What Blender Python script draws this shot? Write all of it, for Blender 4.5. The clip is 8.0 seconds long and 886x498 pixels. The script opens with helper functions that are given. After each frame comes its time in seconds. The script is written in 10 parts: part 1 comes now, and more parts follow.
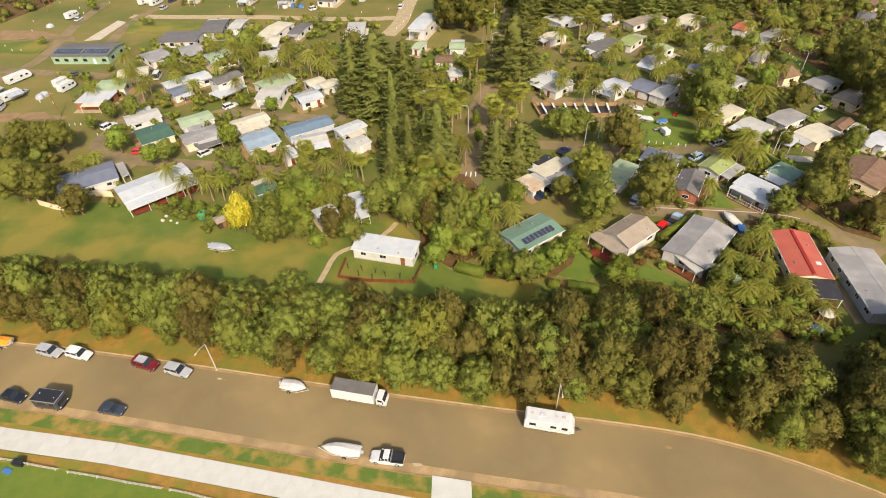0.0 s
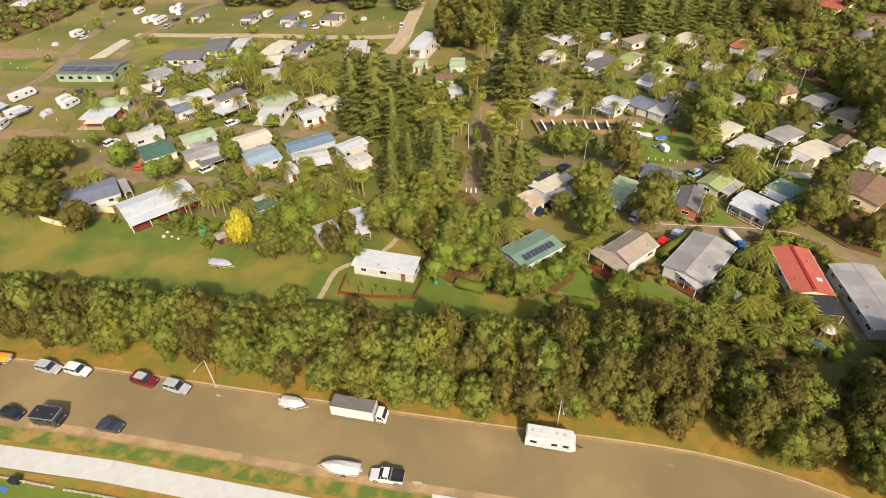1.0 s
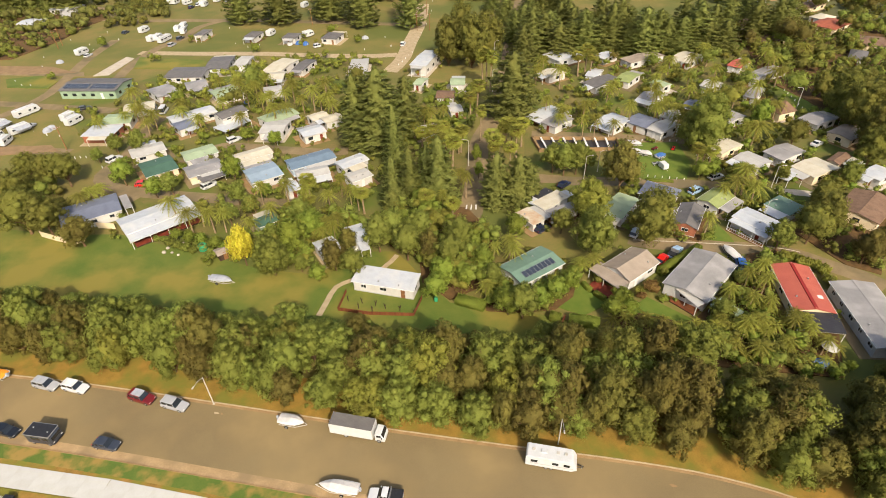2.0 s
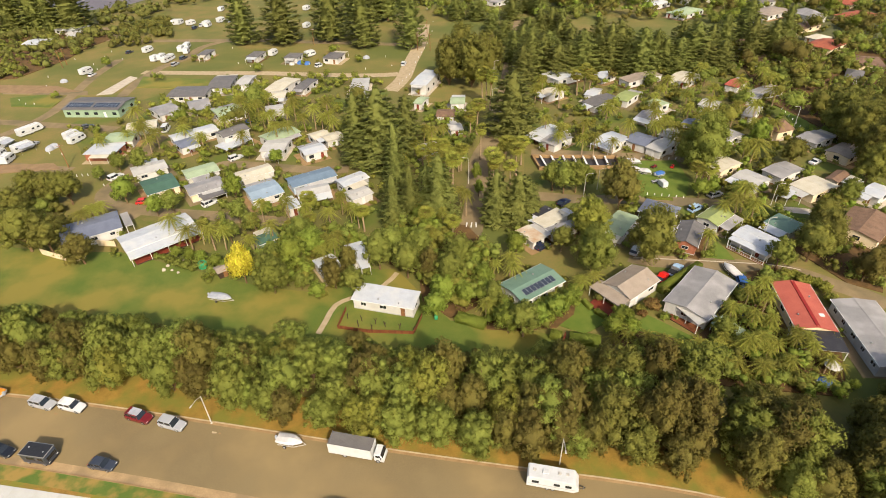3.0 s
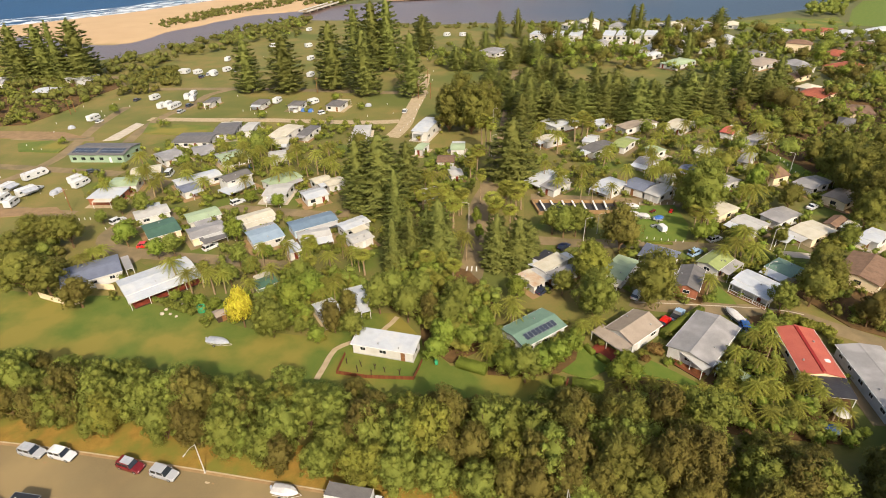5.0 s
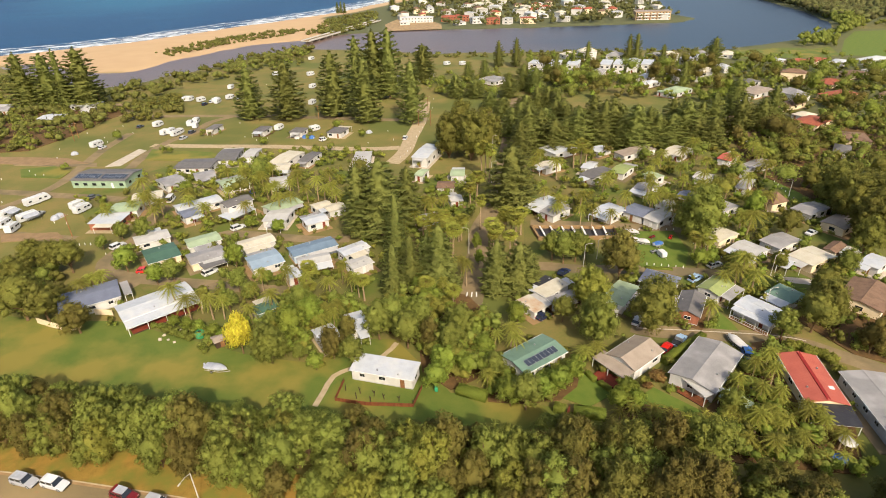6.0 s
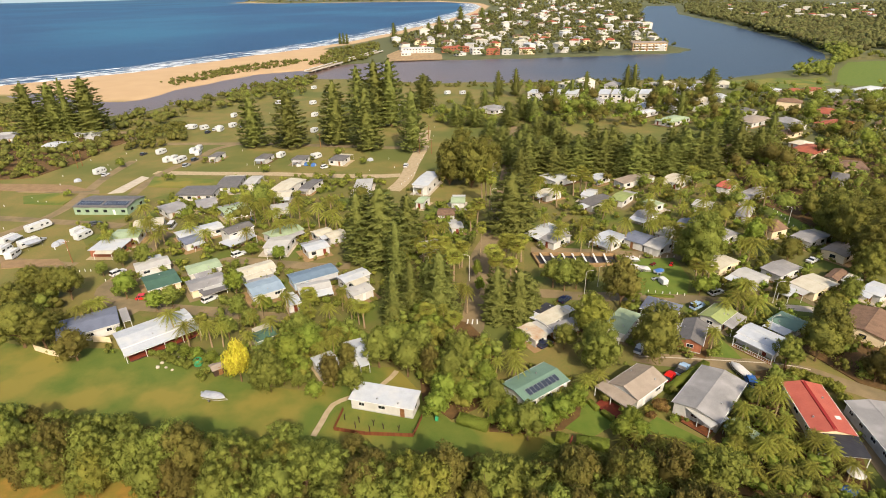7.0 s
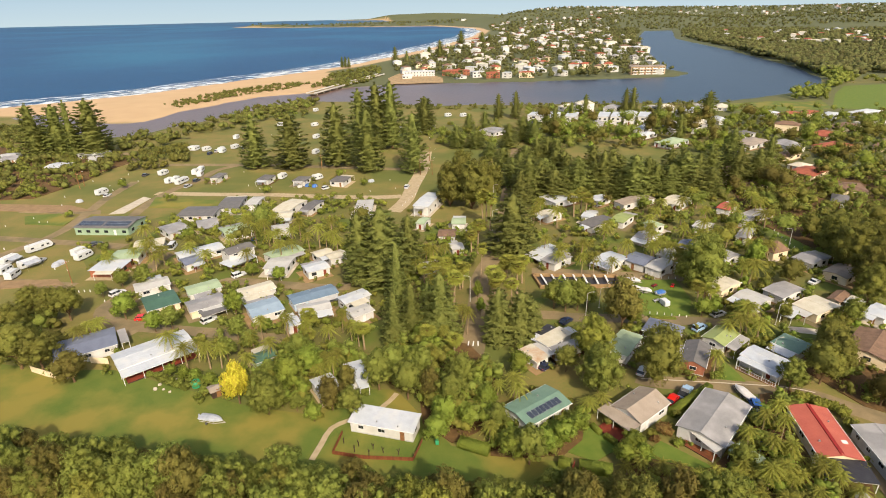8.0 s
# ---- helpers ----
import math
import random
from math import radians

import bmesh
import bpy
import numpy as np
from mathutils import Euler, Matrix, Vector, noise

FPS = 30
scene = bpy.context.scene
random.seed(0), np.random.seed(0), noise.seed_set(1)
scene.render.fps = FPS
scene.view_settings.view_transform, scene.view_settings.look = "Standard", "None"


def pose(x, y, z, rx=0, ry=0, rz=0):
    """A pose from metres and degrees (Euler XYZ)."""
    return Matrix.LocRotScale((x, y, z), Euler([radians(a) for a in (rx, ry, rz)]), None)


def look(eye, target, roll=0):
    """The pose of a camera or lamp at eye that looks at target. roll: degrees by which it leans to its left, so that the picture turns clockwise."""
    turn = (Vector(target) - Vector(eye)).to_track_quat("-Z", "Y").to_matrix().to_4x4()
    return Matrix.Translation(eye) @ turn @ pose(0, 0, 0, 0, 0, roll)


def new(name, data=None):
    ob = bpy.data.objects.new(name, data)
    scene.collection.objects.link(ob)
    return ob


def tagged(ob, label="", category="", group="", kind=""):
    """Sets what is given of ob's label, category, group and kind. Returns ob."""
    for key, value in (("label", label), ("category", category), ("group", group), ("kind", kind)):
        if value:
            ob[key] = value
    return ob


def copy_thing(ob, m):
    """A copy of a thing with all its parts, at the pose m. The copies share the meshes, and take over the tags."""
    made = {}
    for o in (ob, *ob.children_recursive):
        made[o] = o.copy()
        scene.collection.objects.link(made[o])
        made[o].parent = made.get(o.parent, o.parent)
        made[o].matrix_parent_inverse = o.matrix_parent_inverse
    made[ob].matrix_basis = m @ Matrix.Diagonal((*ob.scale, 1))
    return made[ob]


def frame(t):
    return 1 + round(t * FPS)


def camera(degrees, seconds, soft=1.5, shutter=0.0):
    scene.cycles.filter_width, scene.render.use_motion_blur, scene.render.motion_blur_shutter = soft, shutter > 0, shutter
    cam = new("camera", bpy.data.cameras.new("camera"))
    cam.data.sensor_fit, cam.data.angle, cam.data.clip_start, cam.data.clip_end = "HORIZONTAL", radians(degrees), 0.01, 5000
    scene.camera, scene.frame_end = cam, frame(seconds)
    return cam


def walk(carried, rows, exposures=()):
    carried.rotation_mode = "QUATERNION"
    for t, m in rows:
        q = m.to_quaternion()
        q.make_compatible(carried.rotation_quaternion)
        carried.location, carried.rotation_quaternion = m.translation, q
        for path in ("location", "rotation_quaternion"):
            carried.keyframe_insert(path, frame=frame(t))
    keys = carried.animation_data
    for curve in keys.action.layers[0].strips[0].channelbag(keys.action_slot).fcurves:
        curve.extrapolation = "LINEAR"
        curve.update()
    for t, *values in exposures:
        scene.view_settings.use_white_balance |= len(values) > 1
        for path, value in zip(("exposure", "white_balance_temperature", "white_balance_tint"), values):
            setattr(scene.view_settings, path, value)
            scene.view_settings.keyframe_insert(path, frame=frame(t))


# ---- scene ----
cam = camera(77.1, 8.0, soft=0.95)
PATH = [
    (0, (0.104, -0.220, 77.393), (0.100, 1.480, 75.932), -2.0),
    (0.5, (0.122, -0.258, 77.525), (0.116, 1.459, 76.086), -2.0),
    (1, (0.203, -0.268, 77.505), (0.198, 1.472, 76.093), -2.0),
    (1.5, (0.192, -0.255, 77.528), (0.188, 1.504, 76.142), -1.9),
    (3, (0.230, -0.123, 77.564), (0.228, 1.698, 76.261), -1.8),
    (3.5, (0.240, -0.119, 77.502), (0.239, 1.723, 76.226), -1.8),
    (4, (0.255, -0.112, 77.438), (0.256, 1.752, 76.196), -1.8),
    (4.5, (0.155, -0.038, 77.477), (0.157, 1.852, 76.278), -1.7),
    (6, (-0.031, 0.016, 77.407), (-0.022, 1.986, 76.341), -1.5),
    (6.5, (-0.031, 0.112, 77.402), (-0.022, 2.106, 76.382), -1.5),
    (7, (-0.116, 0.166, 77.407), (-0.105, 2.185, 76.437), -1.4),
    (7.5, (-0.160, 0.207, 77.416), (-0.149, 2.247, 76.488), -1.3),
    (8, (-0.214, 0.407, 77.286), (-0.202, 2.461, 76.393), -1.3),
]
walk(cam, [(t, look(eye, to, roll)) for t, eye, to, roll in PATH])

# ---- light ----
AZ = radians(-17)          # way the shadows fall, from +y
EL = radians(39)
sun_dir = Vector((-math.sin(AZ) * math.cos(EL), -math.cos(AZ) * math.cos(EL), math.sin(EL)))
world = bpy.data.worlds.new("sky")
scene.world = world
world.use_nodes = True
_n = world.node_tree.nodes
sky = _n.new("ShaderNodeTexSky")
sky.sky_type, sky.sun_disc = "NISHITA", False
sky.sun_elevation, sky.sun_rotation = EL, math.atan2(sun_dir.x, sun_dir.y)
sky.air_density, sky.dust_density, sky.ozone_density = 1.0, 4.0, 1.0
_n["Background"].inputs["Strength"].default_value = 0.15
world.node_tree.links.new(sky.outputs[0], _n["Background"].inputs["Color"])
sun = new("sun", bpy.data.lights.new("sun", "SUN"))
sun.data.energy, sun.data.angle, sun.data.color = 3.8, radians(0.53), (1.0, 0.89, 0.72)
sun.matrix_world = look(sun_dir * 300, (0, 0, 0))
scene.view_settings.exposure = 0.62


# ---- materials ----
def rgb(*c):
    """sRGB 0-255 to linear."""
    return tuple((v / 255 / 12.92 if v < 10 else ((v / 255 + 0.055) / 1.055) ** 2.4) for v in c) + (1.0,)


def surf(name, a, b=None, scale=1.0, fine=None, rough=0.8, bump=0.0, spec=0.3, metal=0.0, rnd=0.0, island=0.0,
         rib=0.0, third=None, third_scale=0.1, through_light=0.0, alpha=1.0, coat=0.0):
    """A two-colour surface, mixed at two scales; rnd varies each object, island each piece of a mesh, rib is a pressed-sheet pitch."""
    m = bpy.data.materials.new(name)
    m.use_nodes = True
    nt = m.node_tree
    n, link = nt.nodes, nt.links.new
    p = n["Principled BSDF"]
    p.inputs["Roughness"].default_value = rough
    p.inputs["Metallic"].default_value = metal
    p.inputs["Specular IOR Level"].default_value = spec
    p.inputs["Coat Weight"].default_value = coat
    b = b or tuple(v * 0.8 for v in a[:3]) + (1,)
    tc = n.new("ShaderNodeTexCoord")
    big = n.new("ShaderNodeTexNoise")
    big.inputs["Scale"].default_value, big.inputs["Detail"].default_value = scale, 4
    link(tc.outputs["Object"], big.inputs["Vector"])
    small = n.new("ShaderNodeTexNoise")
    small.inputs["Scale"].default_value, small.inputs["Detail"].default_value = fine or scale * 9, 3
    link(tc.outputs["Object"], small.inputs["Vector"])
    add = n.new("ShaderNodeMath")
    add.operation = "MULTIPLY_ADD"
    link(small.outputs["Fac"], add.inputs[0])
    add.inputs[1].default_value = 0.5
    link(big.outputs["Fac"], add.inputs[2])
    ramp = n.new("ShaderNodeMapRange")
    ramp.inputs["From Min"].default_value, ramp.inputs["From Max"].default_value = 0.55, 0.95
    link(add.outputs[0], ramp.inputs["Value"])
    mix = n.new("ShaderNodeMix")
    mix.data_type = "RGBA"
    mix.inputs["A"].default_value, mix.inputs["B"].default_value = a, b
    link(ramp.outputs[0], mix.inputs["Factor"])
    col = mix.outputs["Result"]
    if third:
        far = n.new("ShaderNodeTexNoise")
        far.inputs["Scale"].default_value, far.inputs["Detail"].default_value = third_scale, 5
        link(tc.outputs["Object"], far.inputs["Vector"])
        r3 = n.new("ShaderNodeMapRange")
        r3.inputs["From Min"].default_value, r3.inputs["From Max"].default_value = 0.46, 0.62
        link(far.outputs["Fac"], r3.inputs["Value"])
        m3 = n.new("ShaderNodeMix")
        m3.data_type = "RGBA"
        m3.inputs["B"].default_value = third
        link(r3.outputs[0], m3.inputs["Factor"])
        link(col, m3.inputs["A"])
        col = m3.outputs["Result"]
    for amount, node, out in ((rnd, "ShaderNodeObjectInfo", "Random"), (island, "ShaderNodeNewGeometry", "Random Per Island")):
        if amount:
            src = n.new(node)
            hs = n.new("ShaderNodeHueSaturation")
            mr = n.new("ShaderNodeMapRange")
            mr.inputs["To Min"].default_value, mr.inputs["To Max"].default_value = 1 - amount, 1 + amount
            link(src.outputs[out], mr.inputs["Value"])
            link(mr.outputs[0], hs.inputs["Value"])
            mh = n.new("ShaderNodeMath")
            mh.operation = "MULTIPLY_ADD"
            link(src.outputs[out], mh.inputs[0])
            mh.inputs[1].default_value, mh.inputs[2].default_value = amount * 0.12, 0.5 - amount * 0.06
            link(mh.outputs[0], hs.inputs["Hue"])
            link(col, hs.inputs["Color"])
            col = hs.outputs["Color"]
    link(col, p.inputs["Base Color"])
    height = None
    if rib:
        wave = n.new("ShaderNodeTexWave")
        wave.bands_direction = "X"
        wave.inputs["Scale"].default_value = 0.314 / rib
        link(tc.outputs["Object"], wave.inputs["Vector"])
        height = wave.outputs["Fac"]
    elif bump:
        height = small.outputs["Fac"]
    if height:
        bp = n.new("ShaderNodeBump")
        bp.inputs["Strength"].default_value = bump or 0.3
        bp.inputs["Distance"].default_value = 0.2 if through_light else 0.05
        link(height, bp.inputs["Height"])
        link(bp.outputs[0], p.inputs["Normal"])
    if through_light:
        tr = n.new("ShaderNodeBsdfTranslucent")
        link(col, tr.inputs["Color"])
        ms = n.new("ShaderNodeMixShader")
        ms.inputs[0].default_value = through_light
        link(p.outputs[0], ms.inputs[1])
        link(tr.outputs[0], ms.inputs[2])
        link(ms.outputs[0], n["Material Output"].inputs["Surface"])
    return m


MAT = {}
FOLIAGE = (1.76, 1.50, 1.14)    # multiplier that brightens and warms every leaf colour
EARTH = (1.06, 0.97, 0.78)      # multiplier that warms grass, earth, sand, bark and timber colours


def reg(name, *a, **k):
    if name.startswith(("leaf", "lawn", "green_lawn", "dry", "dusty", "gravel", "bark", "timber", "sand", "yard")):
        tone = FOLIAGE if name.startswith("leaf") else EARTH
        a = tuple(tuple(u * w for u, w in zip(c[:3], tone)) + (1,) if isinstance(c, tuple) else c for c in a)
        k = {q: (tuple(u * w for u, w in zip(c[:3], tone)) + (1,) if q == "third" else c) for q, c in k.items()}
    MAT[name] = surf(name, *a, **k)


reg("asphalt", rgb(118, 102, 70), rgb(104, 89, 61), 0.12, fine=6, rough=0.95, third=rgb(128, 109, 73), third_scale=0.06, bump=0.1)
reg("asphalt_pale", rgb(130, 111, 80), rgb(114, 97, 69), 0.3, fine=4, rough=0.95, third=rgb(102, 90, 64), third_scale=0.1)
reg("road_dust", rgb(158, 132, 94), rgb(138, 114, 80), 0.5, fine=4, rough=0.95, third=rgb(126, 106, 76), third_scale=0.2)
reg("dusty_verge", rgb(140, 118, 90), rgb(122, 100, 74), 0.5, fine=5, rough=0.95)
reg("concrete", rgb(176, 164, 146), rgb(158, 146, 128), 0.6, fine=8, rough=0.9, rnd=0.05)
reg("concrete_white", rgb(174, 172, 165), rgb(165, 162, 153), 0.5, fine=6, rough=0.9, rnd=0.02)
reg("gravel", rgb(160, 148, 130), rgb(140, 128, 108), 0.7, fine=9, rough=0.95)
reg("dry_verge", rgb(138, 108, 56), rgb(110, 90, 42), 0.6, fine=6, rough=0.95, third=rgb(104, 104, 40), third_scale=0.25, bump=0.4)
reg("dirt", rgb(134, 108, 76), rgb(116, 94, 66), 0.4, fine=4, rough=0.95)
reg("green_verge", rgb(70, 90, 30), rgb(84, 96, 36), 0.5, fine=6, rough=0.95, third=rgb(132, 108, 54), third_scale=0.3, bump=0.4)
reg("lawn", rgb(74, 92, 34), rgb(87, 98, 40), 0.25, fine=4, rough=0.95, third=rgb(114, 108, 50), third_scale=0.07, bump=0.3)
reg("green_lawn", rgb(76, 97, 33), rgb(90, 104, 40), 0.4, fine=5, rough=0.95, bump=0.3)
reg("dry_grass", rgb(132, 106, 48), rgb(110, 92, 38), 0.5, fine=5, rough=0.95, third=rgb(98, 98, 38), third_scale=0.16, bump=0.3)
reg("bark_mulch", rgb(96, 74, 46), rgb(76, 60, 36), 0.8, fine=8, rough=0.95)
reg("yard", rgb(86, 90, 42), rgb(110, 97, 64), 0.16, fine=2.0, rough=0.95, third=rgb(80, 92, 36), third_scale=0.08)
reg("sand", rgb(214, 176, 118), rgb(202, 162, 104), 0.03, fine=0.6, rough=0.95)
reg("white_metal", rgb(170, 172, 174), rgb(156, 158, 160), 0.6, rough=0.55, rib=0.2, bump=0.25, third=rgb(176, 175, 170), third_scale=0.25)
reg("cream_metal", rgb(182, 174, 154), rgb(168, 158, 136), 0.5, rough=0.6, rib=0.2, bump=0.25)
reg("grey_metal", rgb(132, 128, 124), rgb(118, 114, 110), 0.5, rough=0.55, rib=0.2, bump=0.25, third=rgb(146, 141, 136), third_scale=0.25)
reg("pale_metal", rgb(168, 164, 156), rgb(154, 150, 142), 0.5, rough=0.55, rib=0.2, bump=0.25)
reg("dark_metal", rgb(102, 97, 93), rgb(88, 84, 80), 0.6, rough=0.6, rib=0.2, bump=0.2)
reg("black_metal", rgb(44, 42, 44), rgb(56, 54, 54), 0.6, rough=0.5, rib=0.2, bump=0.2)
reg("green_metal", rgb(102, 124, 106), rgb(90, 112, 94), 0.5, rough=0.6, rib=0.2, bump=0.25)
reg("dark_green_metal", rgb(70, 96, 78), rgb(61, 85, 68), 0.5, rough=0.55, rib=0.2, bump=0.25)
reg("sage_metal", rgb(148, 160, 128), rgb(134, 146, 114), 0.4, rough=0.65, rib=0.2, bump=0.2)
reg("leaf_green_metal", rgb(104, 118, 82), rgb(92, 106, 72), 0.5, rough=0.65, rib=0.2, bump=0.2)
reg("blue_metal", rgb(104, 120, 133), rgb(92, 107, 120), 0.5, rough=0.55, rib=0.2, bump=0.25)
reg("slate_metal", rgb(106, 110, 122), rgb(94, 97, 109), 0.5, rough=0.55, rib=0.2, bump=0.25)
reg("light_blue_metal", rgb(136, 150, 160), rgb(122, 136, 146), 0.5, rough=0.55, rib=0.2, bump=0.25)
reg("red_metal", rgb(164, 86, 68), rgb(150, 75, 60), 0.4, rough=0.6, rib=0.2, bump=0.3)
reg("dark_red", rgb(136, 36, 28), rgb(120, 32, 26), 0.6, rough=0.6)
reg("beige_metal", rgb(144, 130, 114), rgb(130, 116, 100), 0.5, rough=0.65, rib=0.2, bump=0.25)
reg("brown_tile", rgb(118, 92, 72), rgb(98, 76, 58), 0.8, rough=0.8, rib=0.3, bump=0.4)
reg("terracotta", rgb(150, 82, 58), rgb(128, 68, 48), 0.8, rough=0.8, rib=0.3, bump=0.4)
reg("rusty_metal", rgb(178, 172, 152), rgb(160, 120, 84), 0.35, rough=0.7, rib=0.2, bump=0.2)
reg("white_wall", rgb(188, 185, 178), rgb(174, 169, 160), 0.7, rough=0.85)
reg("cream_wall", rgb(212, 194, 160), rgb(198, 178, 144), 0.7, rough=0.85)
reg("tan_wall", rgb(164, 138, 106), rgb(150, 126, 96), 0.7, rough=0.85)
reg("grey_wall", rgb(168, 166, 160), rgb(152, 150, 144), 0.7, rough=0.85)
reg("green_wall", rgb(130, 148, 122), rgb(118, 134, 110), 0.7, rough=0.85)
reg("blue_wall", rgb(180, 192, 204), rgb(168, 180, 190), 0.7, rough=0.85)
reg("brick_wall", rgb(150, 94, 68), rgb(126, 76, 54), 1.5, rough=0.9)
reg("red_timber", rgb(122, 54, 34), rgb(98, 42, 28), 1.2, rough=0.7)
reg("timber", rgb(128, 94, 62), rgb(104, 74, 48), 1.4, rough=0.8, rnd=0.12)
reg("rust_timber", rgb(118, 66, 36), rgb(92, 52, 30), 1.4, rough=0.8, rnd=0.12)
reg("dark_timber", rgb(70, 52, 38), rgb(54, 40, 30), 1.4, rough=0.8)
reg("trim_white", rgb(206, 204, 198), rgb(194, 190, 182), 1.5, rough=0.6)
reg("pane", rgb(38, 42, 46), rgb(28, 32, 36), 0.3, rough=0.08, spec=0.6)
reg("solar_cell", rgb(46, 52, 62), rgb(58, 62, 70), 2.0, rough=0.15, spec=0.6)
reg("steel", rgb(168, 166, 162), rgb(146, 144, 140), 2.0, rough=0.45, metal=0.6)
reg("galvanised", rgb(178, 172, 160), rgb(160, 154, 142), 2.0, rough=0.6)
reg("rubber", rgb(28, 27, 26), rgb(38, 36, 34), 6.0, rough=0.9)
reg("black_plastic", rgb(32, 32, 34), rgb(42, 42, 44), 3.0, rough=0.5)
reg("caravan_white", rgb(184, 184, 182), rgb(174, 173, 169), 0.8, rough=0.35)
reg("canvas_grey", rgb(156, 158, 162), rgb(136, 138, 142), 1.2, rough=0.9)
reg("canvas_white", rgb(184, 180, 174), rgb(168, 162, 156), 1.2, rough=0.9)
reg("blue_tarp", rgb(70, 104, 150), rgb(44, 82, 142), 1.2, rough=0.6)
reg("green_plastic", rgb(52, 140, 96), rgb(44, 124, 84), 1.2, rough=0.5)
reg("orange_plastic", rgb(214, 140, 40), rgb(196, 122, 34), 1.2, rough=0.5)
reg("foam", rgb(200, 203, 203), rgb(176, 186, 190), 0.3, rough=0.9)
reg("bark", rgb(112, 92, 70), rgb(84, 68, 52), 2.0, rough=0.95, bump=0.5)
reg("palm_trunk", rgb(150, 128, 98), rgb(120, 100, 74), 3.0, rough=0.95, bump=0.5)
for _c, _v in (("white", (186, 185, 183)), ("silver", (150, 150, 150)), ("black", (26, 27, 30)), ("charcoal", (48, 52, 60)), ("red", (186, 26, 18)),
               ("dark_red", (98, 20, 20)), ("blue", (44, 84, 140)), ("navy", (24, 32, 58)), ("pale_blue", (140, 164, 186))):
    reg("paint_" + _c, rgb(*_v), tuple(v * 0.92 for v in rgb(*_v)[:3]) + (1,), 1.0, rough=0.3, spec=0.5, coat=0.3)
LEAF = dict(rough=0.8, spec=0.12, through_light=0.42, bump=0.7)
reg("leaf_gum", rgb(102, 114, 58), rgb(86, 98, 49), 0.35, fine=6, rnd=0.14, island=0.13, **LEAF)
reg("leaf_oak", rgb(91, 90, 49), rgb(77, 77, 43), 0.35, fine=6, rnd=0.14, island=0.13, **LEAF)
reg("leaf_yellow", rgb(108, 114, 55), rgb(92, 98, 48), 0.35, fine=6, rnd=0.15, island=0.13, **LEAF)
reg("leaf_bright", rgb(102, 118, 53), rgb(85, 101, 46), 0.35, fine=6, rnd=0.18, island=0.13, **LEAF)
reg("leaf_dark", rgb(95, 99, 51), rgb(79, 85, 44), 0.35, fine=6, rnd=0.14, island=0.13, **LEAF)
reg("leaf_pine", rgb(97, 106, 60), rgb(82, 92, 52), 0.3, fine=6, rnd=0.18, island=0.13, **LEAF)
reg("leaf_golden", rgb(162, 163, 64), rgb(143, 145, 54), 0.6, fine=4, island=0.2, **LEAF)
reg("leaf_palm", rgb(112, 118, 56), rgb(92, 99, 48), 0.5, fine=6, rnd=0.2, island=0.13, **LEAF)
reg("leaf_dry", rgb(108, 92, 60), rgb(90, 76, 50), 0.6, fine=3, rnd=0.1, island=0.2, **LEAF)
reg("leaf_scrub", rgb(90, 95, 54), rgb(73, 80, 44), 0.1, fine=0.7, island=0.3, **LEAF)
reg("leaf_far", rgb(85, 90, 60), rgb(73, 79, 53), 0.02, fine=0.1, island=0.3, **LEAF)


# ---- mesh helpers ----
class Form:
    """Gathers vertices and faces of one mesh."""

    def __init__(self):
        self.v, self.f = [], []

    def add(self, verts, faces):
        k = len(self.v)
        self.v += [tuple(p) for p in verts]
        self.f += [tuple(i + k for i in f) for f in faces]
        return self

    def box(self, x, y, z, sx, sy, sz, turn=0.0, taper=1.0):
        """A box of full sizes, standing on z."""
        c, s = math.cos(radians(turn)), math.sin(radians(turn))
        out = []
        for zz, k in ((z, 1.0), (z + sz, taper)):
            for ax, ay in ((-1, -1), (1, -1), (1, 1), (-1, 1)):
                px, py = ax * sx / 2 * k, ay * sy / 2 * k
                out.append((x + px * c - py * s, y + px * s + py * c, zz))
        return self.add(out, [(3, 2, 1, 0), (4, 5, 6, 7), (0, 1, 5, 4), (1, 2, 6, 5), (2, 3, 7, 6), (3, 0, 4, 7)])

    def loft(self, rings, cap=True):
        n = len(rings[0])
        k = []
        for i in range(len(rings) - 1):
            for j in range(n):
                k.append((i * n + j, i * n + (j + 1) % n, (i + 1) * n + (j + 1) % n, (i + 1) * n + j))
        if cap:
            k.append(tuple(reversed(range(n))))
            k.append(tuple((len(rings) - 1) * n + j for j in range(n)))
        return self.add([p for r in rings for p in r], k)

    def tube(self, pts, radii, n=7):
        rings = []
        for i, p in enumerate(pts):
            p = Vector(p)
            a = Vector(pts[max(i - 1, 0)])
            b = Vector(pts[min(i + 1, len(pts) - 1)])
            q = (b - a).to_track_quat("Z", "Y")
            rings.append([p + q @ Vector((radii[i] * math.cos(6.2832 * j / n), radii[i] * math.sin(6.2832 * j / n), 0)) for j in range(n)])
        return self.loft(rings)

    def plate(self, poly, thick):
        """A slab under a polygon of points given anticlockwise seen from its upper side; thick goes down."""
        n = len(poly)
        low = [(p[0], p[1], p[2] - thick) for p in poly]
        return self.add(list(poly) + low, [tuple(range(n)), tuple(reversed(range(n, 2 * n)))] +
                        [(j, n + j, n + (j + 1) % n, (j + 1) % n) for j in range(n)])

    def mesh(self, name, *mats):
        me = bpy.data.meshes.new(name)
        me.from_pydata(self.v, [], self.f)
        for m in mats:
            me.materials.append(MAT[m])
        return me


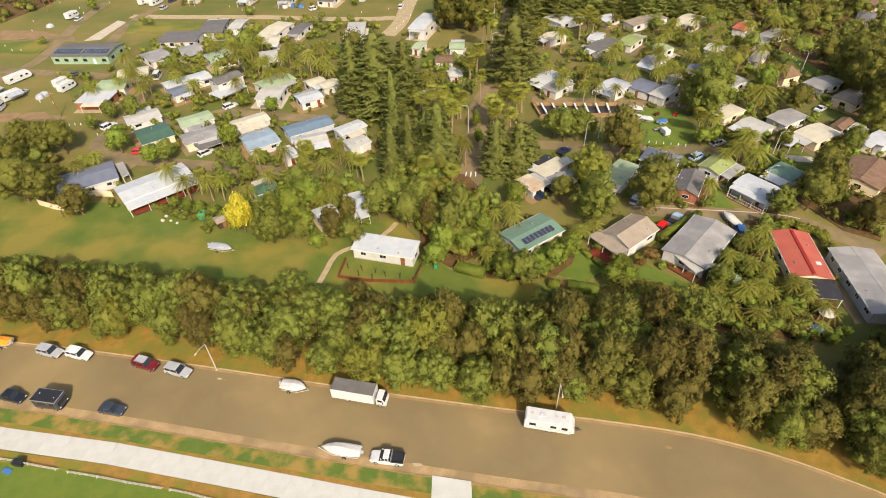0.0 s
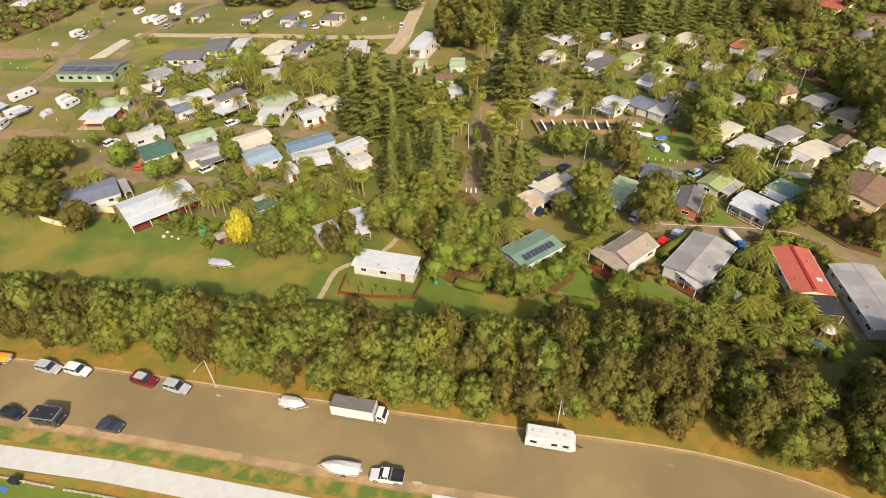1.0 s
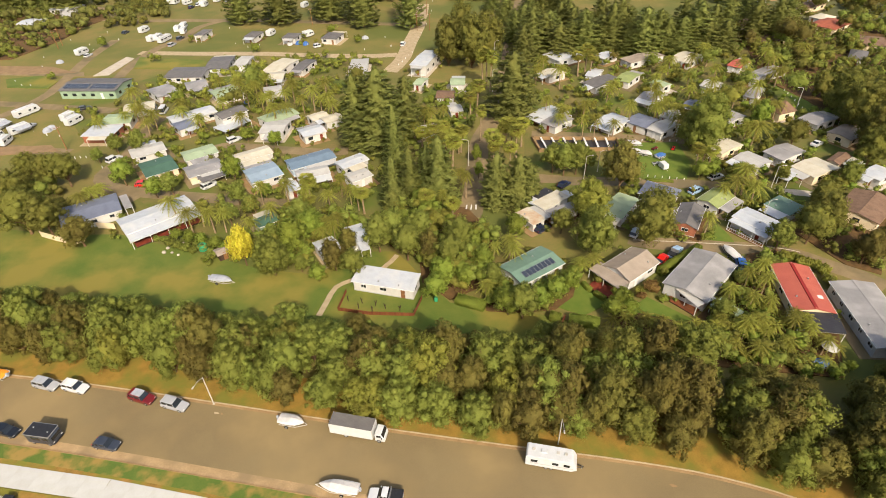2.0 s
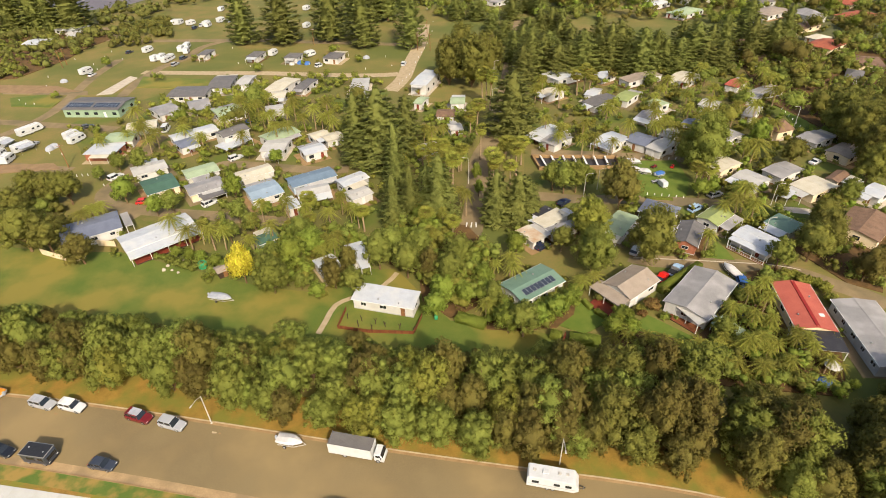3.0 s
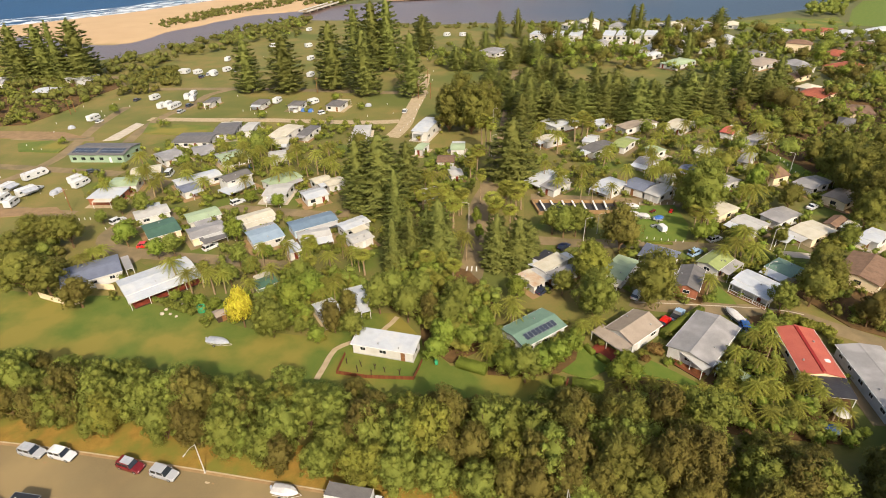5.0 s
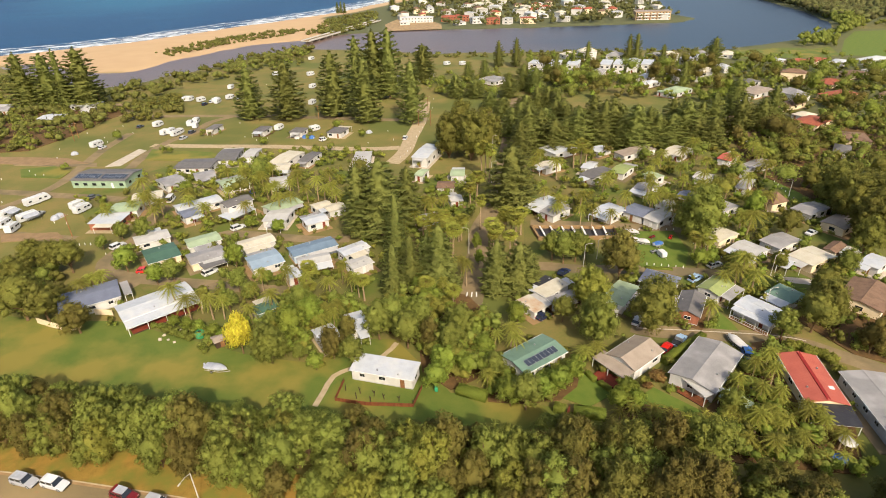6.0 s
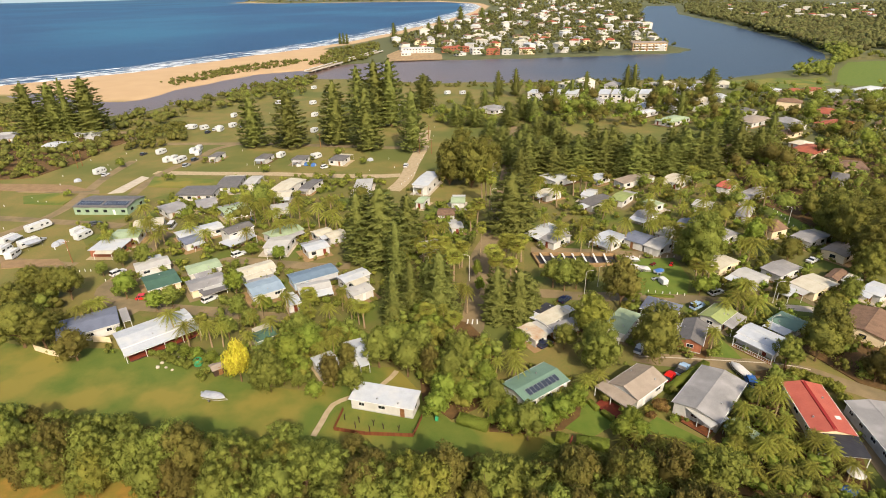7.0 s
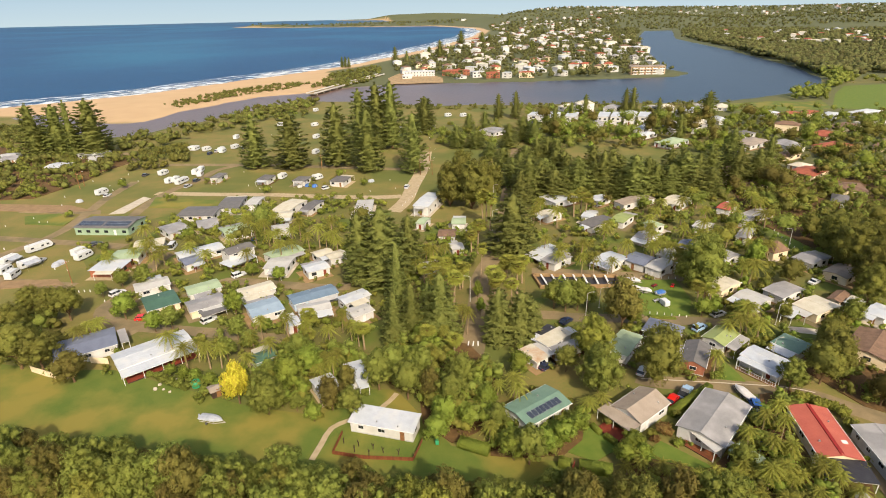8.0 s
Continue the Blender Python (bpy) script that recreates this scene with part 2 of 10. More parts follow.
def part(name, form, mat, parent=None, label="", m=None):
    """Links a form as one mesh object under a thing or a part."""
    ob = new(name, form.mesh(name, mat) if isinstance(form, Form) else form)
    if parent:
        ob.parent = parent
    if m is not None:
        ob.matrix_basis = m
    if label:
        tagged(ob, label)
    return ob


def thing(name, label, category, x=0, y=0, z=0, rz=0, group="", kind=""):
    ob = new(name)
    ob.empty_display_size = 0.3
    ob.matrix_basis = pose(x, y, z, 0, 0, rz)
    return tagged(ob, label, category, group, kind)


def smooth_mesh(me):
    me.polygons.foreach_set("use_smooth", [True] * len(me.polygons))
    return me


# ---- land and water ----
WATER = -0.8
COAST = [(-1904, -1008), (-784, 268.8), (-526.4, 470.4), (-409.9, 535.4), (-314.7, 613.8), (-254.2, 701.1), (-143.4, 864.6), (-71.7, 1057.3), (13.4, 1321.6), (100.8, 1680), (157.9, 2060.8),
         (145.6, 2352), (0, 2710.4), (-336, 2867.2), (-784, 3024), (-1131.2, 3315.2), (-627.2, 3494.4), (-291.2, 3920), (-369.6, 4368), (-784, 4704), (-560, 5824), (-13440, 5824), (-13440, -1008)]
LAKE = [(-369.6, 488.3), (-342.7, 492.8), (-296.8, 465.9), (-263.2, 443.5), (-233, 441.3), (-224, 482.7), (-179.2, 566.7), (-132.2, 591.4), (-103, 622.7), (-44.8, 648.5), (80.6, 640.6), (182.6, 646.2), (275.5, 656.3),
        (304.6, 685.4), (293.4, 739.2), (356.2, 969.9), (470.4, 1377.6), (628.3, 1780.8), (716.8, 1792), (560, 1377.6), (498.4, 964.3), (448, 713.4), (416.6, 627.2), (369.6, 537.6), (240.8, 476), (123.2, 483.8), (-6.7, 492.8),
        (-78.4, 526.4), (-125.4, 537.6), (-156.8, 492.8), (-173.6, 453.6), (-219.5, 386.4), (-268.8, 403.2), (-313.6, 442.4)]
POND = [(1008, 1568), (1321.6, 1590.4), (1344, 1680), (1120, 1713.6)]


def depth_in(poly, x, y):
    """Signed distance to a polygon, positive inside, for arrays of points."""
    best = np.full(x.shape, 1e12)
    inside = np.zeros(x.shape, bool)
    n = len(poly)
    for i in range(n):
        (ax, ay), (bx, by) = poly[i], poly[(i + 1) % n]
        dx, dy = bx - ax, by - ay
        t = np.clip(((x - ax) * dx + (y - ay) * dy) / (dx * dx + dy * dy), 0, 1)
        best = np.minimum(best, (x - ax - t * dx) ** 2 + (y - ay - t * dy) ** 2)
        if ay != by:
            cross = ((ay > y) != (by > y)) & (x < dx * (y - ay) / dy + ax)
            inside ^= cross
    return np.where(inside, 1, -1) * np.sqrt(best)


def hills(x, y):
    """Height of the far hills and headlands."""
    h = np.zeros(np.shape(x))
    for cx, cy, sx, sy, top in ((650, 3200, 420, 500, 46), (1300, 3500, 650, 520, 44), (2400, 3300, 700, 600, 40), (3500, 2700, 700, 700, 52),
                                (1700, 2200, 500, 350, 22), (-330, 4500, 150, 200, 20), (-80, 4550, 260, 300, 24), (250, 4500, 400, 400, 26), (-900, 3240, 190, 60, 12), (900, 2500, 300, 300, 22)):
        h = h + top * np.exp(-((x - cx) / sx) ** 2 - ((y - cy) / sy) ** 2)
    return h * np.clip((y - 1250) / 500, 0, 1)


def wobble(x, y, size, amount):
    return amount * (np.sin(x / size + 1.3 * np.sin(y / size * 0.7)) + np.sin(y / size * 1.2 + 2 * np.sin(x / size * 0.6)))


def land_height(x, y):
    sea = depth_in(COAST, x, y)
    lake = np.maximum(depth_in(LAKE, x, y), depth_in(POND, x, y)) + wobble(x, y, 9, 1.3)
    z = np.minimum(np.clip(WATER - sea * 0.045, -4, 0.0), np.clip(WATER - lake * 0.12, -4, 0.0))
    return z + np.where(sea < -30, hills(x, y), 0)


def lines(near, far, step, grow):
    out, v, d = [], near, step
    while v < far:
        out.append(v)
        v += d
        d *= grow
    return out + [far]


def ground_sheet():
    right = lines(0, 2200, 6.0, 1.012)
    xs = np.array([-5000, -3500, -2500] + [-v for v in reversed(right[1:])] + right + [2700, 3300, 4000, 5000])
    ys = np.array([-1200, -800, -500, -300, -160, -80, -30] + lines(0, 5000, 6.0, 1.010))
    gx, gy = np.meshgrid(xs, ys)
    gz = land_height(gx, gy)
    nx, ny = len(xs), len(ys)
    idx = np.arange(nx * ny).reshape(ny, nx)
    faces = np.stack([idx[:-1, :-1], idx[:-1, 1:], idx[1:, 1:], idx[1:, :-1]], -1).reshape(-1, 4)
    me = bpy.data.meshes.new("ground")
    me.from_pydata(np.stack([gx, gy, gz], -1).reshape(-1, 3).tolist(), [], faces.tolist())
    smooth_mesh(me)
    # cover: 1 is beach sand, 0 grass
    sea = depth_in(COAST, gx, gy)
    spit = depth_in([(-784, 168), (-537.6, 369.6), (-369.6, 489.4), (-280, 450.2), (-224, 434.6), (-212.8, 482.7), (-179.2, 560), (-125.4, 588), (-106.4, 627.2), (-168, 896), (-672, 627.2), (-1008, 336)], gx, gy)
    strip = np.clip((sea + 62 - 40 * np.clip((gy - 600) / 300, 0, 0.6)) / 8, 0, 1)
    cover = np.maximum(strip, np.clip(spit / 6 + 0.5, 0, 1)) * (gx < 400) * (gy > 60)
    at = me.attributes.new("sand", "FLOAT", "POINT")
    at.data.foreach_set("value", cover.reshape(-1).astype(np.float32))
    bush = np.clip((gy - 560) / 60, 0, 1) * (1 - cover) + np.clip((gx - 60 - gy * 0.3) / 40, 0, 0.75) * (gy < 560) * np.clip((gy - 80) / 60, 0, 1)
    at = me.attributes.new("bush", "FLOAT", "POINT")
    at.data.foreach_set("value", np.clip(bush, 0, 0.95).reshape(-1).astype(np.float32))
    me.materials.append(ground_material())
    return tagged(new("ground", me), "dry coastal grass and sand running to the hills", "ground", kind="structure")


def ground_material():
    m = surf("ground_cover", rgb(98, 96, 42), rgb(116, 100, 54), 0.12, fine=1.5, rough=0.95, third=rgb(84, 88, 36), third_scale=0.025)
    nt = m.node_tree
    n, link = nt.nodes, nt.links.new
    p = n["Principled BSDF"]
    old = p.inputs["Base Color"].links[0].from_socket
    at = n.new("ShaderNodeAttribute")
    at.attribute_name = "sand"
    tc = n.new("ShaderNodeTexCoord")
    no = n.new("ShaderNodeTexNoise")
    no.inputs["Scale"].default_value, no.inputs["Detail"].default_value = 0.05, 6
    link(tc.outputs["Object"], no.inputs["Vector"])
    cr = n.new("ShaderNodeMix")
    cr.data_type = "RGBA"
    cr.inputs["A"].default_value, cr.inputs["B"].default_value = rgb(178, 150, 112), rgb(160, 131, 95)
    link(no.outputs["Fac"], cr.inputs["Factor"])
    mx = n.new("ShaderNodeMix")
    mx.data_type = "RGBA"
    link(at.outputs["Fac"], mx.inputs["Factor"])
    link(old, mx.inputs["A"])
    link(cr.outputs["Result"], mx.inputs["B"])
    ab = n.new("ShaderNodeAttribute")
    ab.attribute_name = "bush"
    mb = n.new("ShaderNodeMix")
    mb.data_type = "RGBA"
    mb.inputs["B"].default_value = rgb(80, 82, 50)
    link(ab.outputs["Fac"], mb.inputs["Factor"])
    link(mx.outputs["Result"], mb.inputs["A"])
    link(mb.outputs["Result"], p.inputs["Base Color"])
    return m


def water_material(name, deep, shallow, scale, bump, rough, spec, third=None):
    m = surf(name, deep, shallow, scale, fine=scale * 7, rough=rough, spec=spec, third=third, third_scale=scale * 0.35)
    nt = m.node_tree
    n, link = nt.nodes, nt.links.new
    no = n.new("ShaderNodeTexNoise")
    no.inputs["Scale"].default_value, no.inputs["Detail"].default_value = 0.35, 5
    tc = n.new("ShaderNodeTexCoord")
    link(tc.outputs["Object"], no.inputs["Vector"])
    b = n.new("ShaderNodeBump")
    b.inputs["Strength"].default_value, b.inputs["Distance"].default_value = bump, 0.6
    link(no.outputs["Fac"], b.inputs["Height"])
    link(b.outputs[0], n["Principled BSDF"].inputs["Normal"])
    MAT[name] = m


def water_sheet(name, label, poly, mat, z):
    f = Form()
    f.add([(x, y, z) for x, y in poly], [tuple(range(len(poly)))])
    ob = new(name, f.mesh(name, mat))
    return tagged(ob, label, "water", kind="structure")


def foam_gaps():
    """Lacy holes through the surf."""
    nt = MAT["foam"].node_tree
    n, link = nt.nodes, nt.links.new
    tc, no, mr, clear, mix = (n.new(q) for q in ("ShaderNodeTexCoord", "ShaderNodeTexNoise", "ShaderNodeMapRange", "ShaderNodeBsdfTransparent", "ShaderNodeMixShader"))
    no.inputs["Scale"].default_value, no.inputs["Detail"].default_value = 0.07, 6
    mr.inputs["From Min"].default_value, mr.inputs["From Max"].default_value = 0.3, 0.62
    link(tc.outputs["Object"], no.inputs["Vector"])
    link(no.outputs["Fac"], mr.inputs["Value"])
    link(mr.outputs[0], mix.inputs[0])
    link(clear.outputs[0], mix.inputs[1])
    link(n["Principled BSDF"].outputs[0], mix.inputs[2])
    link(mix.outputs[0], n["Material Output"].inputs["Surface"])


foam_gaps()
water_material("sea_water", rgb(18, 54, 86), rgb(24, 64, 96), 0.006, 0.5, 0.45, 0.16, rgb(32, 82, 108))
water_material("lake_water", rgb(40, 48, 60), rgb(32, 42, 56), 0.004, 0.2, 0.3, 0.13)


def tannin():
    """Brown silt in the lagoon near its mouth, thinning out into the blue basin."""
    n, link = MAT["lake_water"].node_tree.nodes, MAT["lake_water"].node_tree.links.new
    p = n["Principled BSDF"]
    clear = p.inputs["Base Color"].links[0].from_socket
    tc, sp, no, add, mr, mx = (n.new(q) for q in ("ShaderNodeTexCoord", "ShaderNodeSeparateXYZ", "ShaderNodeTexNoise", "ShaderNodeMath", "ShaderNodeMapRange", "ShaderNodeMix"))
    no.inputs["Scale"].default_value, no.inputs["Detail"].default_value = 0.008, 4
    link(tc.outputs["Object"], no.inputs["Vector"])
    link(tc.outputs["Object"], sp.inputs[0])
    add.operation = "MULTIPLY_ADD"
    add.inputs[1].default_value = 260
    link(no.outputs["Fac"], add.inputs[0])
    link(sp.outputs["X"], add.inputs[2])
    mr.inputs["From Min"].default_value, mr.inputs["From Max"].default_value = 110, 330
    link(add.outputs[0], mr.inputs["Value"])
    mx.data_type = "RGBA"
    mx.inputs["A"].default_value = rgb(92, 72, 62)
    link(clear, mx.inputs["B"])
    link(mr.outputs[0], mx.inputs["Factor"])
    link(mx.outputs["Result"], p.inputs["Base Color"])


tannin()
ground_sheet()
water_sheet("water_sea", "deep blue ocean with light swell", [(-7840, -1344), (-100.8, -1344), (-100.8, 224), (-369.6, 425.6), (-369.6, 498.4), (-240.8, 582.4), (-112, 716.8), (0, 1008), (280, 1680), (336, 5600), (-7840, 5600)], "sea_water", WATER)
water_sheet("water_lake", "brown and violet still lagoon water", [(-386.4, 369.6), (481.6, 369.6), (784, 1120), (1456, 1456), (1456, 1904), (537.6, 1904), (280, 1008), (280, 716.8), (-67.2, 716.8), (-145.6, 627.2), (-218.4, 548.8), (-252, 492.8), (-386.4, 504)], "lake_water", WATER + 0.02)


def wave_strip(x0, y0, x1, y1, width, seed, label):
    """A broken band of white surf lying on the water between two points."""
    rnd = random.Random(seed)
    f = Form()
    d = Vector((x1 - x0, y1 - y0, 0))
    n = max(8, int(d.length / 2.5))
    side = Vector((-d.y, d.x, 0)).normalized()
    up, low, a, b = [], [], rnd.random() * 9, rnd.random() * 9
    for i in range(n + 1):
        s = i / n
        p = Vector((x0, y0, 0)) + d * s + side * (3.0 * math.sin(s * 9 + a) + 1.5 * math.sin(s * 31 + b))
        gust = noise.noise((s * d.length / 60 + a, b, 0)) + 0.4 * noise.noise((s * d.length / 9, a, b))
        w = max(0.0, width * (0.75 + 1.1 * gust)) + 0.1
        k0 = width * 0.25 * noise.noise((s * d.length / 5, b, 3))
        up.append((p.x + side.x * (w / 2 + k0), p.y + side.y * (w / 2 + k0), WATER + 0.12))
        low.append((p.x - side.x * w / 2, p.y - side.y * w / 2, WATER + 0.12))
    mid = [((u[0] + v[0]) / 2, (u[1] + v[1]) / 2, WATER + 0.5) for u, v in zip(up, low)]
    k = n + 1
    f.add(up + mid + low, [(i, i + 1, k + i + 1, k + i) for i in range(n)] + [(k + i, k + i + 1, 2 * k + i + 1, 2 * k + i) for i in range(n)])
    tagged(new("surf_wave", f.mesh("surf_wave", "foam")), label, "wave", "surf along the beach", "stuff")


for (_a, _b) in zip(COAST[2:11], COAST[3:12]):
    _d = Vector((_b[0] - _a[0], _b[1] - _a[1], 0)).normalized()
    _s = Vector((-_d.y, _d.x, 0))
    for _k, (_off, _wide) in enumerate(((4, 24), (26, 13), (44, 6))):
        _o = _s * _off
        wave_strip(_a[0] + _o.x, _a[1] + _o.y, _b[0] + _o.x, _b[1] + _o.y, _wide * (1 + _a[1] / 2500), int(_a[1]) + _k, "white foaming surf on the shallow water")


ROADS = []


def ribbon(name, pts, width, z, mat, label, category="road", kind="structure", thick=0.0):
    """A road or path along a smooth line of points."""
    P = [Vector((*p, 0)) for p in pts]
    line = []
    for i in range(len(P) - 1):
        p0, p1, p2, p3 = P[max(i - 1, 0)], P[i], P[i + 1], P[min(i + 2, len(P) - 1)]
        steps = max(2, int((p2 - p1).length / 3))
        for k in range(steps):
            t = k / steps
            line.append(0.5 * ((2 * p1) + (p2 - p0) * t + (2 * p0 - 5 * p1 + 4 * p2 - p3) * t * t + (3 * p1 - p0 - 3 * p2 + p3) * t ** 3))
    line.append(P[-1])
    if category == "road":
        ROADS.append(([(q.x, q.y) for q in line], width / 2))
    f, n = Form(), len(line)
    up, low = [], []
    for i, p in enumerate(line):
        d = (line[min(i + 1, n - 1)] - line[max(i - 1, 0)]).normalized()
        s = Vector((-d.y, d.x, 0)) * width / 2
        up.append((p.x + s.x, p.y + s.y, z))
        low.append((p.x - s.x, p.y - s.y, z))
    f.add(up + low, [(n + i, n + i + 1, i + 1, i) for i in range(n - 1)])
    if thick:
        f.add([(a[0], a[1], z - thick) for a in up] + [(a[0], a[1], z - thick) for a in low] + up + low,
              [(i, i + 1, 2 * n + i + 1, 2 * n + i) for i in range(n - 1)] + [(n + i + 1, n + i, 3 * n + i, 3 * n + i + 1) for i in range(n - 1)])
    ob = new(name, f.mesh(name, mat))
    return tagged(ob, label, category, kind=kind)


KEEP = []


def patch(name, pts, z, mat, label, category="ground", kind="structure"):
    f = Form()
    if category == "grass":
        KEEP.append(pts)
    if sum(a[0] * b[1] - a[1] * b[0] for a, b in zip(pts, pts[1:] + pts[:1])) < 0:
        pts = list(reversed(pts))
    f.plate([(x, y, z) for x, y in pts], z + 0.02)
    return tagged(new(name, f.mesh(name, mat)), label, category, kind=kind)


def sky_backdrop():
    """Pale sky behind the sea's edge, out at the limit of sight."""
    m = bpy.data.materials.new("far_sky")
    m.use_nodes = True
    n, link = m.node_tree.nodes, m.node_tree.links.new
    n.remove(n["Principled BSDF"])
    em = n.new("ShaderNodeEmission")
    tc = n.new("ShaderNodeTexCoord")
    sp = n.new("ShaderNodeSeparateXYZ")
    mr = n.new("ShaderNodeMapRange")
    mr.inputs["From Min"].default_value, mr.inputs["From Max"].default_value = 0, 420
    cr = n.new("ShaderNodeMix")
    cr.data_type = "RGBA"
    cr.inputs["A"].default_value, cr.inputs["B"].default_value = rgb(168, 184, 190), rgb(138, 164, 184)
    link(tc.outputs["Object"], sp.inputs[0])
    link(sp.outputs["Z"], mr.inputs["Value"])
    link(mr.outputs[0], cr.inputs["Factor"])
    link(cr.outputs["Result"], em.inputs["Color"])
    link(em.outputs[0], n["Material Output"].inputs["Surface"])
    MAT["far_sky"] = m
    f = Form()
    xs = np.linspace(-6500, 6500, 27)
    k = len(xs)
    f.add([(x, 4960, -5) for x in xs] + [(x, 4960, 420 - (x / 6500) ** 2 * 60) for x in xs], [(i, i + 1, k + i + 1, k + i) for i in range(k - 1)])
    tagged(new("backdrop", f.mesh("backdrop", "far_sky")), "pale hazy blue sky above the horizon", "sky", kind="structure")


sky_backdrop()


# ---- buildings ----
def roof_form(L, D, z, rise, style):
    """Roof slabs over L x D with the ridge along x; returns the roof form and the wall's gable tops."""
    f = Form()
    t = 0.14
    a, b = L / 2, D / 2
    if style == "gable":
        for s in (1, -1):
            q = [(-a, -s * b, z), (a, -s * b, z), (a, 0, z + rise), (-a, 0, z + rise)]
            f.plate(q if s > 0 else list(reversed(q)), t)
    elif style == "hip":
        r = max(a - b, a * 0.12)
        f.plate([(-a, -b, z), (a, -b, z), (r, 0, z + rise), (-r, 0, z + rise)], t)
        f.plate([(a, b, z), (-a, b, z), (-r, 0, z + rise), (r, 0, z + rise)], t)
        f.plate([(a, -b, z), (a, b, z), (r, 0, z + rise)], t)
        f.plate([(-a, b, z), (-a, -b, z), (-r, 0, z + rise)], t)
    else:
        f.plate([(-a, -b, z), (a, -b, z), (a, b, z + rise), (-a, b, z + rise)], t)
    return f


def window(parent, x, y, z, w, h, face):
    """A framed window on a wall facing -y, +y, -x or +x."""
    turn = {"-y": 0, "+x": 90, "+y": 180, "-x": 270}[face]
    m = pose(x, y, z, 0, 0, turn)
    fr = Form()
    for sx in (-1, 1):
        fr.box(sx * (w / 2 - 0.03), 0, -h / 2, 0.06, 0.07, h)
    fr.box(0, 0, -h / 2, w, 0.10, 0.06)
    fr.box(0, 0, h / 2 - 0.06, w, 0.07, 0.06)
    fr.box(0, 0, -h / 2, 0.04, 0.06, h)
    ob = part("window", fr, "trim_white", parent, m=m)
    part("pane", Form().box(0, 0.012, -h / 2 + 0.05, w - 0.08, 0.03, h - 0.1), "pane", ob)
    return ob


def door(parent, x, y, z, face, mat="timber", w=0.9, h=2.05, fitted=True):
    turn = {"-y": 0, "+x": 90, "+y": 180, "-x": 270}[face]
    ob = part("door", Form().box(0, 0, 0, w, 0.07, h).box(0, -0.01, 0.25, w * 0.6, 0.08, 0.6).box(0, -0.01, 1.1, w * 0.6, 0.08, 0.7), mat, parent, m=pose(x, y, z, 0, 0, turn))
    if fitted:
        part("handle", Form().box(w * 0.38, -0.06, 1.0, 0.04, 0.07, 0.12), "steel", ob)
    return ob


COLOURS = {"white_metal": "white", "cream_metal": "cream", "grey_metal": "grey", "pale_metal": "pale grey", "dark_metal": "dark grey", "black_metal": "black",
           "green_metal": "green", "dark_green_metal": "dark green", "sage_metal": "sage green", "leaf_green_metal": "leaf green", "blue_metal": "blue",
           "slate_metal": "slate blue", "light_blue_metal": "light blue", "red_metal": "red", "beige_metal": "beige", "brown_tile": "brown tiled",
           "terracotta": "terracotta tiled", "rusty_metal": "rust-stained"}
WALLS = {"tan_wall": "tan", "white_wall": "white", "cream_wall": "cream", "grey_wall": "grey", "green_wall": "pale green", "blue_wall": "pale blue", "brick_wall": "brick", "red_timber": "red timber"}


FOOT = []


